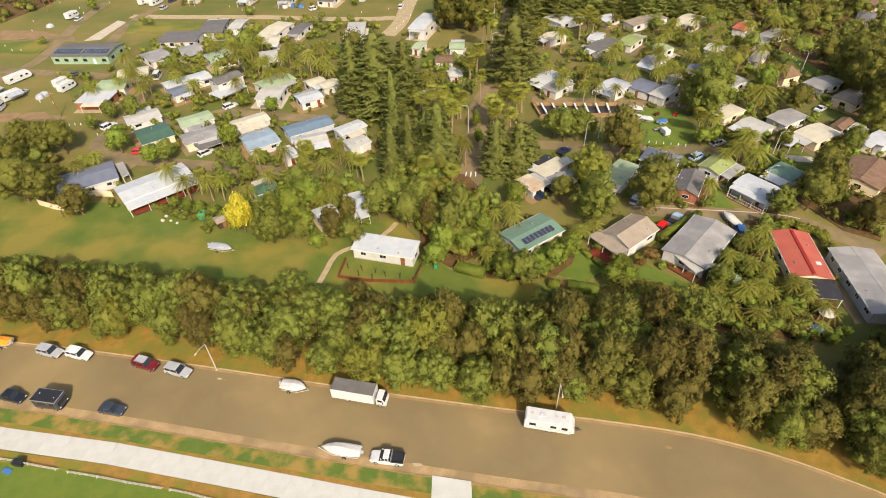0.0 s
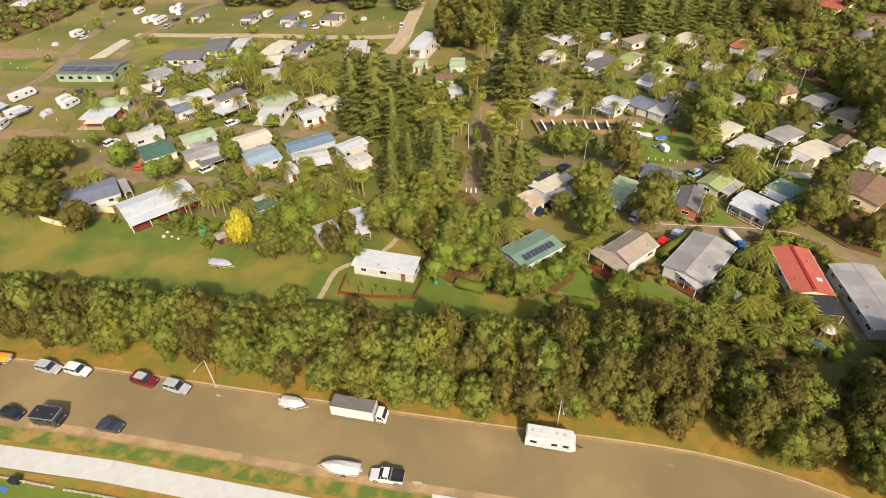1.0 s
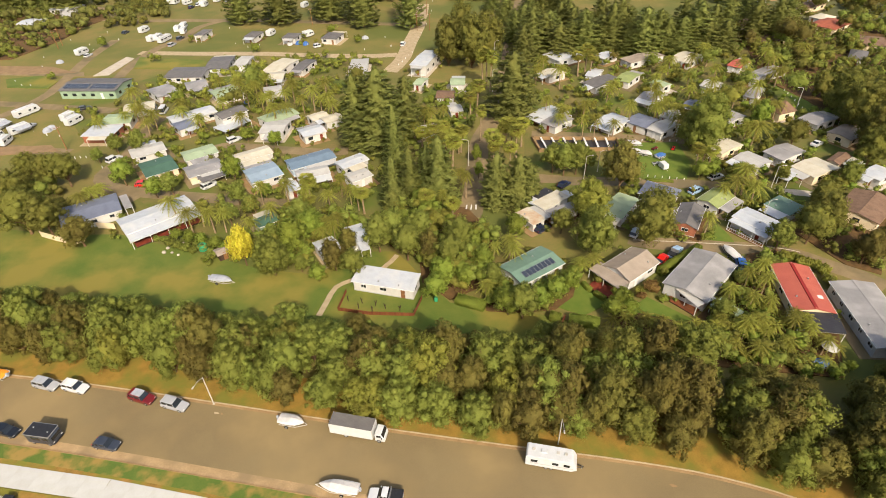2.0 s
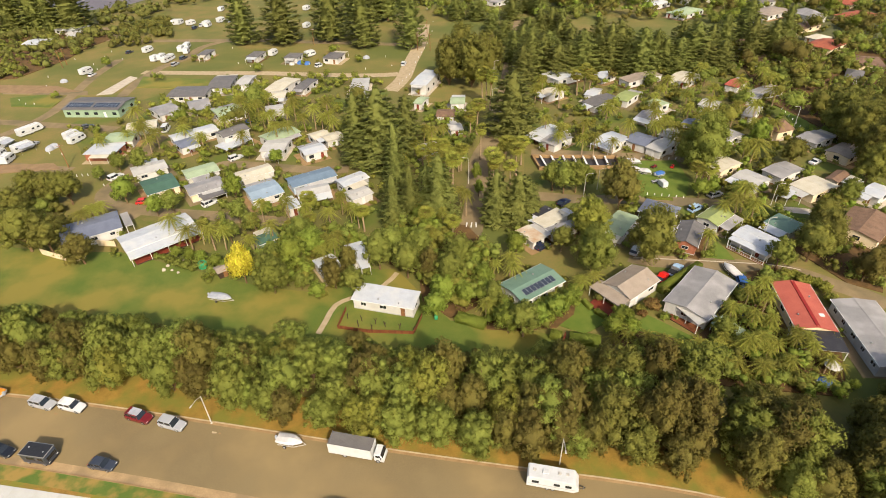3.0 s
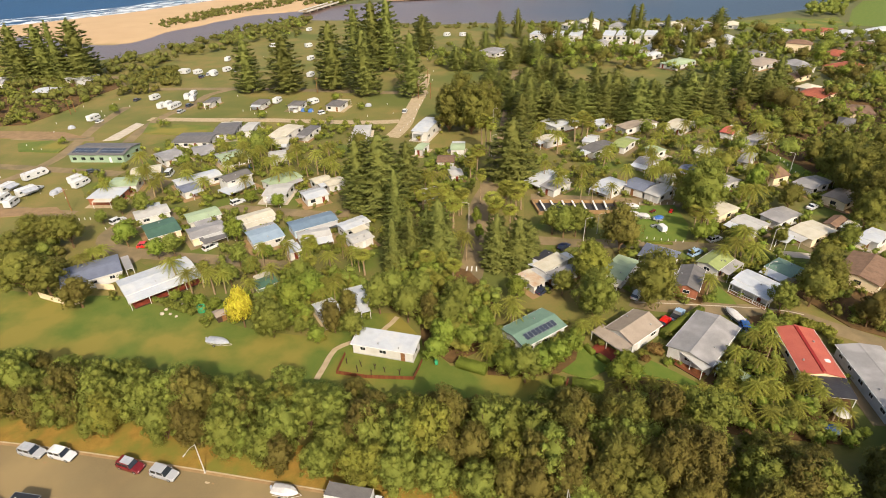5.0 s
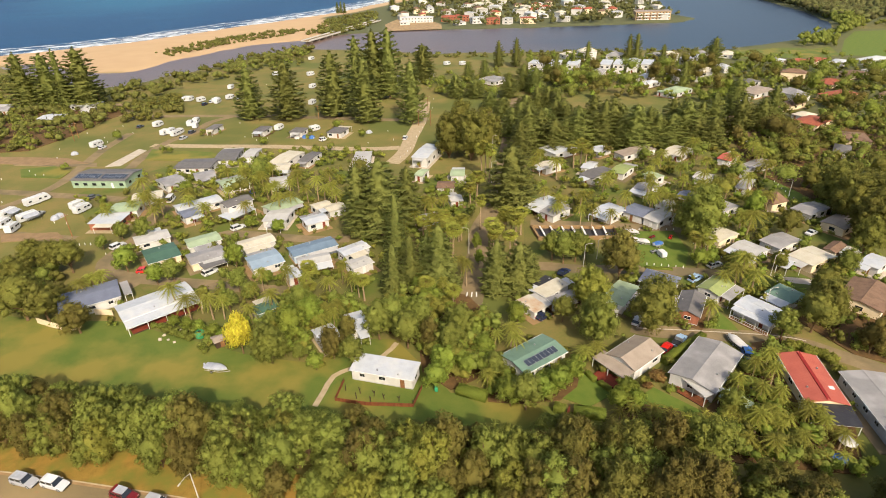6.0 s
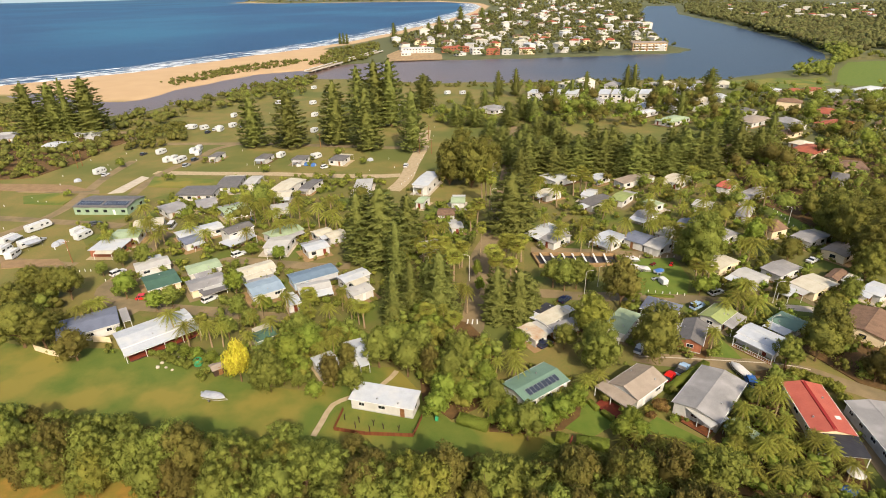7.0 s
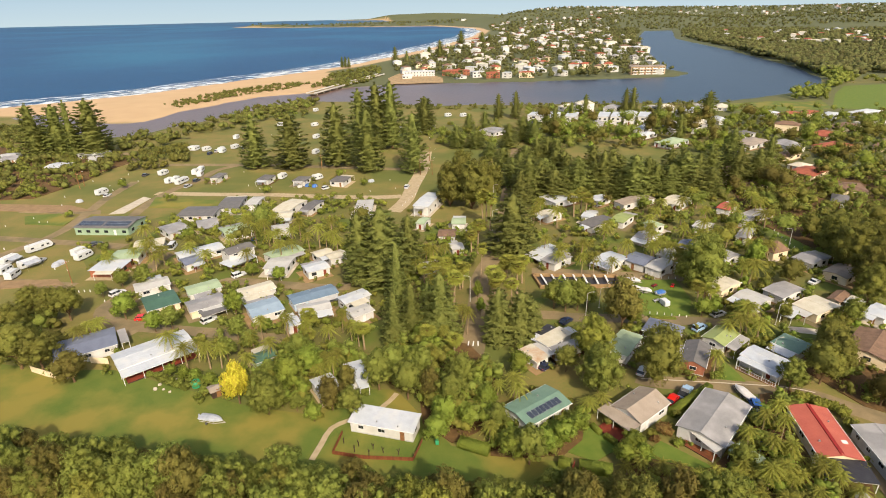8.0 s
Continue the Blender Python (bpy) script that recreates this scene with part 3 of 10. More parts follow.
def house(x, y, rz, L, D, eave=2.6, rise=0.9, style="gable", roof="white_metal", wall="white_wall", seed=1, detail=2, name="cabin", note=""):
    """A house with its ridge along local x. detail: 0 far off, 1 middle, 2 near."""
    rnd = random.Random(seed)
    FOOT.append((x, y, math.hypot(L, D) / 2, L, D, radians(rz)))
    h = thing(name, note or f"{WALLS[wall]} {name} with {COLOURS[roof]} {style} roof among garden trees", "house", x, y, 0, rz)
    over = 0.35
    a, b = L / 2 - over, D / 2 - over
    if b < 0.6:
        b = D / 2 - 0.1
    w = Form()
    low = eave - 0.16
    w.box(0, 0, 0, 2 * a, 2 * b, low)
    if style == "gable":
        g = rise * b / (D / 2)
        for s in (-1, 1):
            w.add([(s * a, -b, low), (s * a, b, low), (s * a, 0, low + g), (s * (a - 0.15), -b, low), (s * (a - 0.15), b, low), (s * (a - 0.15), 0, low + g)],
                  [(0, 1, 2), (5, 4, 3), (0, 2, 5, 3), (1, 4, 5, 2)])
    elif style in ("skillion", "flat"):
        r0, r1 = rise * (D / 2 - b) / D, rise * (D / 2 + b) / D
        w.add([(-a, -b, low), (a, -b, low), (a, b, low), (-a, b, low), (-a, -b, low + r0), (a, -b, low + r0), (a, b, low + r1), (-a, b, low + r1)],
              [(0, 1, 5, 4), (1, 2, 6, 5), (2, 3, 7, 6), (3, 0, 4, 7)])
    part("wall", w, wall, h)
    if detail > 0 and y < 370 and not note:
        part("paving", Form().box(rnd.uniform(-0.6, 0.6), rnd.uniform(-0.8, 0.4), 0, L + rnd.uniform(0.6, 2.6), D + rnd.uniform(1.0, 3.2), 0.075), rnd.choice(("gravel", "bark_mulch", "concrete", "asphalt_pale", "dusty_verge", "dusty_verge")), h)
    rf = part("roof", roof_form(L, D, eave, rise, style), roof, h)
    if style == "gable" and detail > 0:
        cap = Form()
        cap.plate([(-L / 2 - 0.02, -0.22, eave + rise - 0.22 * rise / (D / 2) + 0.03), (L / 2 + 0.02, -0.22, eave + rise - 0.22 * rise / (D / 2) + 0.03), (L / 2 + 0.02, 0, eave + rise + 0.05), (-L / 2 - 0.02, 0, eave + rise + 0.05)], 0.02)
        cap.plate([(L / 2 + 0.02, 0.22, eave + rise - 0.22 * rise / (D / 2) + 0.03), (-L / 2 - 0.02, 0.22, eave + rise - 0.22 * rise / (D / 2) + 0.03), (-L / 2 - 0.02, 0, eave + rise + 0.05), (L / 2 + 0.02, 0, eave + rise + 0.05)], 0.02)
        part("ridge_cap", cap, roof, rf)
    if detail > 1:
        for s in (-1, 1):
            if style in ("flat", "skillion") and s > 0:
                continue
            part("gutter", Form().box(0, s * (D / 2 + 0.05), eave - 0.16, L, 0.11, 0.12), "trim_white", rf)
        if detail > 1:
            part("base", Form().box(0, 0, 0, 2 * a + 0.06, 2 * b + 0.06, 0.28), "grey_wall", h)
            for _ in range(rnd.choice((1, 1, 2))):
                s = rnd.choice((-1, 1)) if style != "skillion" else -1
                fr = rnd.uniform(0.35, 0.75)
                zz = eave + rise * (1 - fr) if style in ("gable", "hip") else eave + rise * (0.5 - 0.5 * fr)
                part("vent", Form().box(rnd.uniform(-0.3, 0.3) * L, s * fr * D / 2, zz - 0.05, 0.3, 0.3, 0.35, 0, 0.7), "steel", rf)
    if name == "cabin" and not note and 90 < y < 300 and rnd.random() < 0.75:
        side = rnd.choice((-1, -1, 1))
        wide, run = rnd.uniform(2.0, 3.2), rnd.uniform(0.5, 0.95) * L
        u = rnd.uniform(-0.5, 0.5) * (L - run)
        z0, z1 = eave - 0.02, eave - 0.3
        y0 = side * (D / 2 + 0.12)
        q = [(u - run / 2, y0 + side * wide, z1), (u + run / 2, y0 + side * wide, z1), (u + run / 2, y0, z0), (u - run / 2, y0, z0)]
        aw = part("awning_roof", Form().plate(q if side < 0 else list(reversed(q)), 0.07), rnd.choice(("white_metal", "pale_metal", "grey_metal", "cream_metal", "white_metal")), h)
        for s in (-1, 1):
            part("post", Form().box(u + s * (run / 2 - 0.1), y0 + side * (wide - 0.1), 0, 0.1, 0.1, z1 - 0.05), "trim_white", aw)
    storeys = [0.0] if eave < 4.2 else [0.0, 2.7] if eave < 8 or detail < 1 else [0.0, 2.9, 5.8]
    for z0 in storeys:
        wz = z0 + min(1.6, eave * 0.55 if eave < 2.4 else 1.6)
        hh = 0.9 if detail > 0 else 1.1
        for face, run, off in (("-y", 2 * a, b), ("+y", 2 * a, b), ("-x", 2 * b, a), ("+x", 2 * b, a)):
            if detail < 2 and face == "+y":
                continue
            n = max(1, int(run / 3.4)) if face[1] == "y" else max(1, int(run / 4.5))
            dr = rnd.randrange(n) if (face == "-y" and z0 == 0) else -1
            if dr >= 0 and note.endswith("on lawn"):
                dr = n - 1
            for i in range(n):
                u = (i + 0.5) / n * run - run / 2 + rnd.uniform(-0.2, 0.2)
                px, py = {"-y": (u, -off - 0.03), "+y": (u, off + 0.03), "-x": (-off - 0.03, u), "+x": (off + 0.03, u)}[face]
                if i == dr and detail > 0:
                    door(h, px, py, 0.05, face, rnd.choice(("timber", "trim_white", "red_timber")), fitted=detail > 1)
                elif detail < 2:
                    if detail == 1 or (i < 2 and detail == 0 and face in ("-y", "-x")):
                        part("window", Form().box(0, 0, -0.55, 1.5 if detail else 2.2, 0.08, 1.0), "pane", h, m=pose(px, py, wz, 0, 0, 0 if face[1] == "y" else 90))
                else:
                    window(h, px, py, wz, min(rnd.choice((1.2, 1.5, 1.8)), run / n * 0.7), hh, face)
    return h


def annex(x, y, rz, L, D, high, roof, label, posts=4, fall=0.25, name="carport", mat="trim_white", rail=False):
    """An open roof on posts: a carport, veranda or pergola."""
    c = thing(name, label, name, x, y, 0, rz)
    part("roof", roof_form(L, D, high, fall, "skillion"), roof, c)
    for s in (-1, 1):
        for i in range(posts // 2):
            u = (i / max(1, posts // 2 - 1) - 0.5) * (L - 0.3)
            part("post", Form().box(u, s * (D / 2 - 0.15), 0, 0.12, 0.12, high - 0.12 + (fall * (0.5 + s * (0.5 - 0.15 / D)))), mat, c)
    part("beam", Form().box(0, -D / 2 + 0.15, high - 0.3, L - 0.2, 0.08, 0.14), mat, c)
    if rail:
        part("rail", Form().box(0, -D / 2 + 0.15, 0.95, L - 0.2, 0.07, 0.07).box(0, -D / 2 + 0.15, 0.15, L - 0.2, 0.05, 0.06), mat, c)
        for i in range(int(L / 0.5)):
            part("baluster", Form().box(-L / 2 + 0.3 + i * 0.5, -D / 2 + 0.15, 0.2, 0.05, 0.04, 0.76), mat, c)
    return c


def deck(x, y, rz, L, D, high, mat, label, boards=0.35):
    d = thing("deck", label, "deck", x, y, 0, rz)
    n = max(2, int(D / boards))
    for i in range(n):
        part("board", Form().box(0, (i + 0.5) / n * D - D / 2, high - 0.04, L, D / n - 0.03, 0.04), mat, d)
    part("frame", Form().box(0, 0, 0, L - 0.1, D - 0.1, high - 0.045), "dark_timber", d)
    return d


def solar_row(x, y, rz, z, tilt, n, w=1.0, h=1.7, rows=1, gap=0.06):
    """Panels on a roof; rz the way their row runs, tilt the fall of the roof in degrees."""
    a = thing("solar_array", "dark blue solar panels in a row on a roof", "solar panels", x, y, z, rz)
    me = Form().box(0, 0, 0, w, h, 0.05).mesh("panel", "solar_cell")
    fr = Form()
    for s in (-1, 1):
        fr.box(s * (w / 2 - 0.02), 0, 0.01, 0.035, h, 0.05).box(0, s * (h / 2 - 0.02), 0.01, w, 0.035, 0.05)
    fm = fr.mesh("panel_frame", "steel")
    for r in range(rows):
        for i in range(n):
            m = pose(0, 0, 0, tilt) @ pose((i - (n - 1) / 2) * (w + gap), (r - (rows - 1) / 2) * (h + gap), 0)
            p = part("panel", me, None, a, m=m)
            part("panel_frame", fm, None, p)
    return a


# ---- vehicles ----
def rounded(w, h0, h1, inset, n=2):
    """A half-rounded cross-section ring of width w between two heights."""
    k = w / 2
    return [(-k, h0), (k, h0), (k, h1 - inset), (k - inset * 0.7, h1), (-k + inset * 0.7, h1), (-k, h1 - inset)]


def wheel_set(parent, spots, r, width=0.22):
    tyre, rim = Form(), Form()
    n = 14
    for f, rr, hw in ((tyre, r, width / 2), (rim, r * 0.62, width / 2 + 0.01)):
        f.loft([[(rr * k * math.cos(6.2832 * j / n), s * hw, rr * k * math.sin(6.2832 * j / n)) for j in range(n)] for s, k in ((-1, 0.9), (-0.7, 1), (0.7, 1), (1, 0.9))])
    tm, rm = tyre.mesh("tyre", "rubber"), rim.mesh("rim", "steel")
    for x, y in spots:
        wob = part("wheel", tm, None, parent, m=pose(x, y, r))
        part("rim", rm, None, wob)


def car(x, y, rz, kind="suv", paint="silver", label="", rack=""):
    """A parked car facing local +x."""
    L, W, H = {"suv": (4.75, 1.85, 1.72), "hatch": (4.3, 1.76, 1.46), "ute": (5.1, 1.85, 1.72), "van": (5.2, 2.05, 2.4), "canopy": (5.2, 1.9, 1.95), "sedan": (4.6, 1.8, 1.44)}[kind]
    c = thing("car", label or f"{paint.replace('_', ' ')} {kind} parked on the street", "car", x, y, 0, rz)
    p = "paint_" + paint
    belt = 0.98 if kind != "hatch" else 0.9
    hood = belt - (0.02 if kind != "van" else 0.0)
    xs = [(-L / 2, 0.42, belt - 0.1, 0.86), (-L / 2 + 0.18, 0.3, belt, 0.97), (-L * 0.2, 0.26, belt, 1.0), (L * 0.16, 0.26, belt, 1.0), (L * 0.36, 0.28, hood - 0.06, 0.98), (L / 2 - 0.15, 0.3, hood - 0.18, 0.93), (L / 2, 0.42, hood - 0.34, 0.8)]
    f = Form()
    f.loft([[(sx, yy, zz) for yy, zz in rounded(W * k, z0, z1, 0.1)] for sx, z0, z1, k in xs])
    part("body", f, p, c)
    back, front = {"suv": (-L / 2 + 0.12, L * 0.2), "hatch": (-L / 2 + 0.2, L * 0.2), "ute": (-L * 0.12, L * 0.22), "van": (-L / 2 + 0.08, L * 0.33), "canopy": (-L * 0.14, L * 0.22), "sedan": (-L * 0.3, L * 0.2)}[kind]
    slope_b = {"suv": 0.28, "hatch": 0.55, "ute": 0.25, "van": 0.12, "canopy": 0.2, "sedan": 0.7}[kind]
    slope_f = 0.72 if kind != "van" else 0.5
    g = Form()
    g.loft([[(sx, yy, zz) for yy, zz in rounded(W * k, belt - 0.03, z1, 0.05)] for sx, z1, k in
            ((back, belt, 0.94), (back + slope_b, H - 0.06, 0.84), (front - slope_f, H - 0.06, 0.84), (front, belt, 0.92))])
    part("glasshouse", g, "pane", c, "dark tinted glass")
    r = Form()
    r.loft([[(sx, yy, zz) for yy, zz in rounded(W * k, z0, z1, 0.05)] for sx, z0, z1, k in
            ((back + slope_b - 0.05, H - 0.1, H - 0.05, 0.83), (back + slope_b + 0.2, H - 0.08, H, 0.85), (front - slope_f - 0.1, H - 0.08, H, 0.85), (front - slope_f + 0.08, H - 0.12, H - 0.06, 0.84))])
    part("roof", r, p, c)
    for s in (-1, 1):
        for xx in ((back + slope_b + 0.05), (back + front) / 2 - 0.1, front - slope_f * 0.55):
            part("pillar", Form().box(xx, s * W * 0.44, belt - 0.03, 0.09, 0.05, H - belt - 0.03, 0, 0.96), p, c)
        part("headlight", Form().box(L / 2 - 0.12, s * W * 0.33, hood - 0.36, 0.14, 0.34, 0.13, 0, 0.9), "trim_white", c)
        part("tail_light", Form().box(-L / 2 + 0.05, s * W * 0.38, belt - 0.28, 0.1, 0.14, 0.24), "paint_red", c)
        part("mirror", Form().box(front - 0.25, s * (W / 2 + 0.08), belt, 0.12, 0.2, 0.14), p, c)
    part("bumper", Form().box(L / 2 - 0.05, 0, 0.3, 0.16, W * 0.82, 0.2, 0, 0.95), "black_plastic", c)
    if kind == "ute":
        tx = (-L / 2 + back) / 2
        t = Form().box(tx - 0.03, 0, belt, back + L / 2 - 0.05, W * 0.98, 0.04)
        for s in (-1, 1):
            t.box(tx, s * W * 0.47, belt, back + L / 2 - 0.1, 0.06, 0.28)
        t.box(-L / 2 + 0.05, 0, belt, 0.06, W * 0.95, 0.28)
        part("tray", t, "black_plastic", c)
        part("rack", Form().box(back - 0.1, 0, belt, 0.08, W * 0.95, H - belt + 0.08), "steel", c)
    if kind == "van" and paint == "silver":
        part("flat_top", Form().box(-0.15, 0, H + 0.005, L * 0.9, W * 1.08, 0.16), "black_plastic", c, "flat black roof box")
        for s in (-1, 1):
            part("roof_edge", Form().box(-0.15, s * W * 0.545, H + 0.05, L * 0.9, 0.05, 0.14), "steel", c)
            part("roof_vent", Form().box(-0.25 + s * 1.1, s * 0.2, H + 0.165, 0.16, 0.16, 0.05), "trim_white", c)
    if kind == "canopy":
        tx = (-L / 2 + back) / 2
        part("canopy", Form().box(tx, 0, belt - 0.05, back + L / 2 + 0.1, W * 1.02, H - belt + 0.1, 0, 0.97), "galvanised", c)
        part("canopy_lid", Form().box(tx + 0.35, 0, H + 0.055, back + L / 2 + 1.2, W * 1.02, 0.05), "black_plastic", c)
    if rack:
        part("roof_rack", Form().box(-0.35, 0, H + 0.02, 1.9, 1.3, 0.1).box(-0.35, 0.62, H + 0.12, 1.9, 0.05, 0.06).box(-0.35, -0.62, H + 0.12, 1.9, 0.05, 0.06), rack, c)
    wheel_set(c, [(sx * L * 0.31, sy * (W / 2 - 0.1)) for sx in (-1, 1) for sy in (-1, 1)], 0.36 if kind in ("suv", "ute", "canopy") else 0.31)
    return c


def camper(x, y, rz):
    """A boxy grey camper with a flat black roof."""
    c = thing("camper_van", "boxy dark grey camper van with a flat black roof", "camper", x, y, 0, rz)
    L, W, H = 4.6, 2.3, 2.35
    f = Form()
    f.loft([[(sx, yy, zz) for yy, zz in rounded(W * k, z0, z1, 0.1)] for sx, z0, z1, k in
            ((-L / 2, 0.5, H - 0.1, 0.94), (-L / 2 + 0.12, 0.42, H, 1.0), (L / 2 - 0.3, 0.42, H, 1.0), (L / 2, 0.5, H - 0.35, 0.94))])
    part("body", f, "paint_charcoal", c)
    part("roof", Form().box(-0.05, 0, H, L * 0.97, W * 1.02, 0.12), "black_plastic", c, "flat black roof")
    for s in (-1, 1):
        part("roof_edge", Form().box(-0.05, s * W * 0.515, H - 0.03, L * 0.98, 0.06, 0.17), "steel", c)
        part("roof_edge", Form().box(-0.05 + s * L * 0.487, 0, H - 0.03, 0.06, W * 1.0, 0.17), "steel", c)
        part("roof_vent", Form().box(s * 1.45, -s * 0.25, H + 0.12, 0.16, 0.16, 0.05), "trim_white", c)
        part("window", Form().box(-0.5, s * (W / 2 + 0.005), 1.3, 1.5, 0.03, 0.6), "pane", c)
        part("window", Form().box(1.2, s * (W / 2 + 0.005), 1.3, 0.9, 0.03, 0.6), "pane", c)
        part("tail_light", Form().box(-L / 2 + 0.02, s * 0.95, 0.8, 0.08, 0.14, 0.3), "paint_red", c)
        part("headlight", Form().box(L / 2 - 0.03, s * 0.85, 0.7, 0.1, 0.3, 0.16), "trim_white", c)
    part("windscreen", Form().box(L / 2 - 0.02, 0, 1.2, 0.1, W * 0.78, 0.68), "pane", c, "dark glass windscreen")
    part("bumper", Form().box(L / 2 + 0.03, 0, 0.4, 0.14, W * 0.9, 0.22), "black_plastic", c)
    wheel_set(c, [(sx * L * 0.31, sy * (W / 2 - 0.12)) for sx in (-1, 1) for sy in (-1, 1)], 0.36)
    return c


def caravan(x, y, rz, L=6.4, label="white touring caravan with roof hatches parked on grass", awning=False, H=2.75, group="caravans in the park"):
    """A caravan with its drawbar to local +x."""
    c = thing("caravan", label, "caravan", x, y, 0, rz, group)
    W = 2.35
    side = [(-L / 2, 0.6), (-L / 2 + 0.08, 0.45), (L / 2 - 0.7, 0.45), (L / 2, 0.95), (L / 2 - 0.05, 1.5), (L / 2 - 0.6, H - 0.12), (L / 2 - 0.9, H), (-L / 2 + 0.25, H), (-L / 2 + 0.04, H - 0.2)]
    f = Form()
    f.loft([[(px, s * W / 2 * k, 1.5 + (pz - 1.5) * (1 - (1 - k) * 0.4)) for px, pz in side] for s, k in ((1, 0.96), (1, 1.0), (-1, 1.0), (-1, 0.96))][:1] +
           [[(px, W / 2 - 0.05, pz) for px, pz in side], [(px, -W / 2 + 0.05, pz) for px, pz in side]] +
           [[(px * 0.99, -W / 2, 1.55 + (pz - 1.55) * 0.965) for px, pz in side]])
    part("body", f, "caravan_white", c)
    for hx in (-L * 0.36, L * 0.12, L * 0.27):
        part("roof_hatch", Form().box(hx, 0.15, H - 0.02, 0.5, 0.5, 0.12, 0, 0.85), "galvanised", c)
    part("air_conditioner", Form().box(-L * 0.15, 0, H - 0.02, 0.9, 0.65, 0.2, 0, 0.85), "caravan_white", c)
    for s in (-1, 1):
        for wx, ww in ((-L * 0.33, 1.0), (L * 0.08, 0.9), (L * 0.3, 0.9)):
            part("window", Form().box(wx, s * (W / 2 + 0.012), 1.45, ww, 0.06, 0.55), "pane", c)
        part("stripe", Form().box(-0.1, s * (W / 2 + 0.006), 1.08, L * 0.9, 0.03, 0.12), "grey_wall", c)
    part("door", Form().box(-L * 0.13, W / 2 + 0.015, 0.5, 0.65, 0.05, 1.85), "caravan_white", c)
    part("drawbar", Form().tube([(L / 2 - 0.6, 0.5, 0.5), (L / 2 + 1.1, 0, 0.5)], [0.05, 0.05], 5).tube([(L / 2 - 0.6, -0.5, 0.5), (L / 2 + 1.1, 0, 0.5)], [0.05, 0.05], 5), "black_plastic", c)
    part("jockey_wheel", Form().tube([(L / 2 + 0.8, 0, 0), (L / 2 + 0.8, 0, 0.8)], [0.06, 0.04], 6), "steel", c)
    wheel_set(c, [(sx - 0.3, sy * (W / 2 - 0.14)) for sx in (-0.4, 0.4) for sy in (-1, 1)], 0.33)
    if awning:
        aw = part("awning", Form().plate([(-L * 0.35, -W / 2 - 2.4, 2.0), (L * 0.35, -W / 2 - 2.4, 2.0), (L * 0.35, -W / 2, 2.55), (-L * 0.35, -W / 2, 2.55)], 0.04), "canvas_grey", c, "grey canvas awning")
        for s in (-1, 1):
            part("pole", Form().tube([(s * L * 0.34, -W / 2 - 2.35, 0), (s * L * 0.34, -W / 2 - 2.35, 2.0)], [0.03, 0.03], 5), "steel", aw)
    return c


def boat(x, y, rz, L=5.4, cover="canvas_white", label="covered runabout boat on a trailer", bow=1):
    """A covered boat on a trailer; the bow points to local +x."""
    b = thing("boat", label, "boat", x, y, 0, rz, "boats on trailers")
    W = 2.1
    prof = [(-0.5, 0.86, 0.62), (-0.3, 0.97, 0.6), (0.0, 1.0, 0.58), (0.2, 0.88, 0.6), (0.36, 0.55, 0.7), (0.46, 0.2, 0.85), (0.5, 0.03, 0.98)]
    hull, top = Form(), Form()
    hull.loft([[(u * L, -W / 2 * k, 1.15), (u * L, -W / 2 * k * 0.8, 0.8), (u * L, 0, keel), (u * L, W / 2 * k * 0.8, 0.8), (u * L, W / 2 * k, 1.15)] for u, k, keel in prof])
    part("hull", hull, "caravan_white", b)
    top.loft([[(u * L, W / 2 * k * 1.03, 1.12), (u * L, W / 2 * k * 0.75, 1.12 + 0.35 * hh), (u * L, 0, 1.12 + hh * 0.6), (u * L, -W / 2 * k * 0.75, 1.12 + 0.35 * hh), (u * L, -W / 2 * k * 1.03, 1.12)]
              for (u, k, _), hh in zip(prof, (0.25, 0.5, 1.0, 0.95, 0.45, 0.2, 0.1))])
    part("cover", top, cover, b, "tied-down cloth cover")
    tr = Form()
    for s in (-1, 1):
        tr.tube([(-L * 0.45, s * 0.85, 0.5), (L * 0.2, s * 0.85, 0.5), (L * 0.62, 0, 0.5)], [0.05, 0.05, 0.05], 5)
    for xx in (-0.3, 0.0, 0.15):
        tr.box(xx * L, 0, 0.46, 0.1, 1.75, 0.08)
    part("trailer_frame", tr, "galvanised", b)
    part("outboard", Form().box(-L / 2 - 0.2, 0, 0.75, 0.35, 0.35, 0.75, 0, 0.8), "canvas_grey", b)
    wheel_set(b, [(-0.6, s * 1.02) for s in (-1, 1)], 0.3, 0.18)
    return b


def box_trailer(x, y, rz):
    """A small enclosed trailer with its drawbar along local +x."""
    t = thing("box_trailer", "small white box trailer parked on a fenced lawn", "trailer", x, y, 0, rz)
    f = Form()
    f.loft([[(sx, yy, zz) for yy, zz in rounded(1.6 * k, 0.5, z1, 0.1)] for sx, z1, k in ((-1.3, 1.75, 0.94), (-1.15, 1.9, 1.0), (1.0, 1.9, 1.0), (1.25, 1.5, 0.94))])
    part("body", f, "caravan_white", t)
    part("drawbar", Form().tube([(1.2, 0, 0.5), (2.2, 0, 0.45)], [0.06, 0.05], 6), "galvanised", t)
    part("rear_door", Form().box(-1.31, 0, 0.65, 0.04, 1.2, 0.95), "trim_white", t)
    wheel_set(t, [(0, s * 0.86) for s in (-1, 1)], 0.3, 0.18)


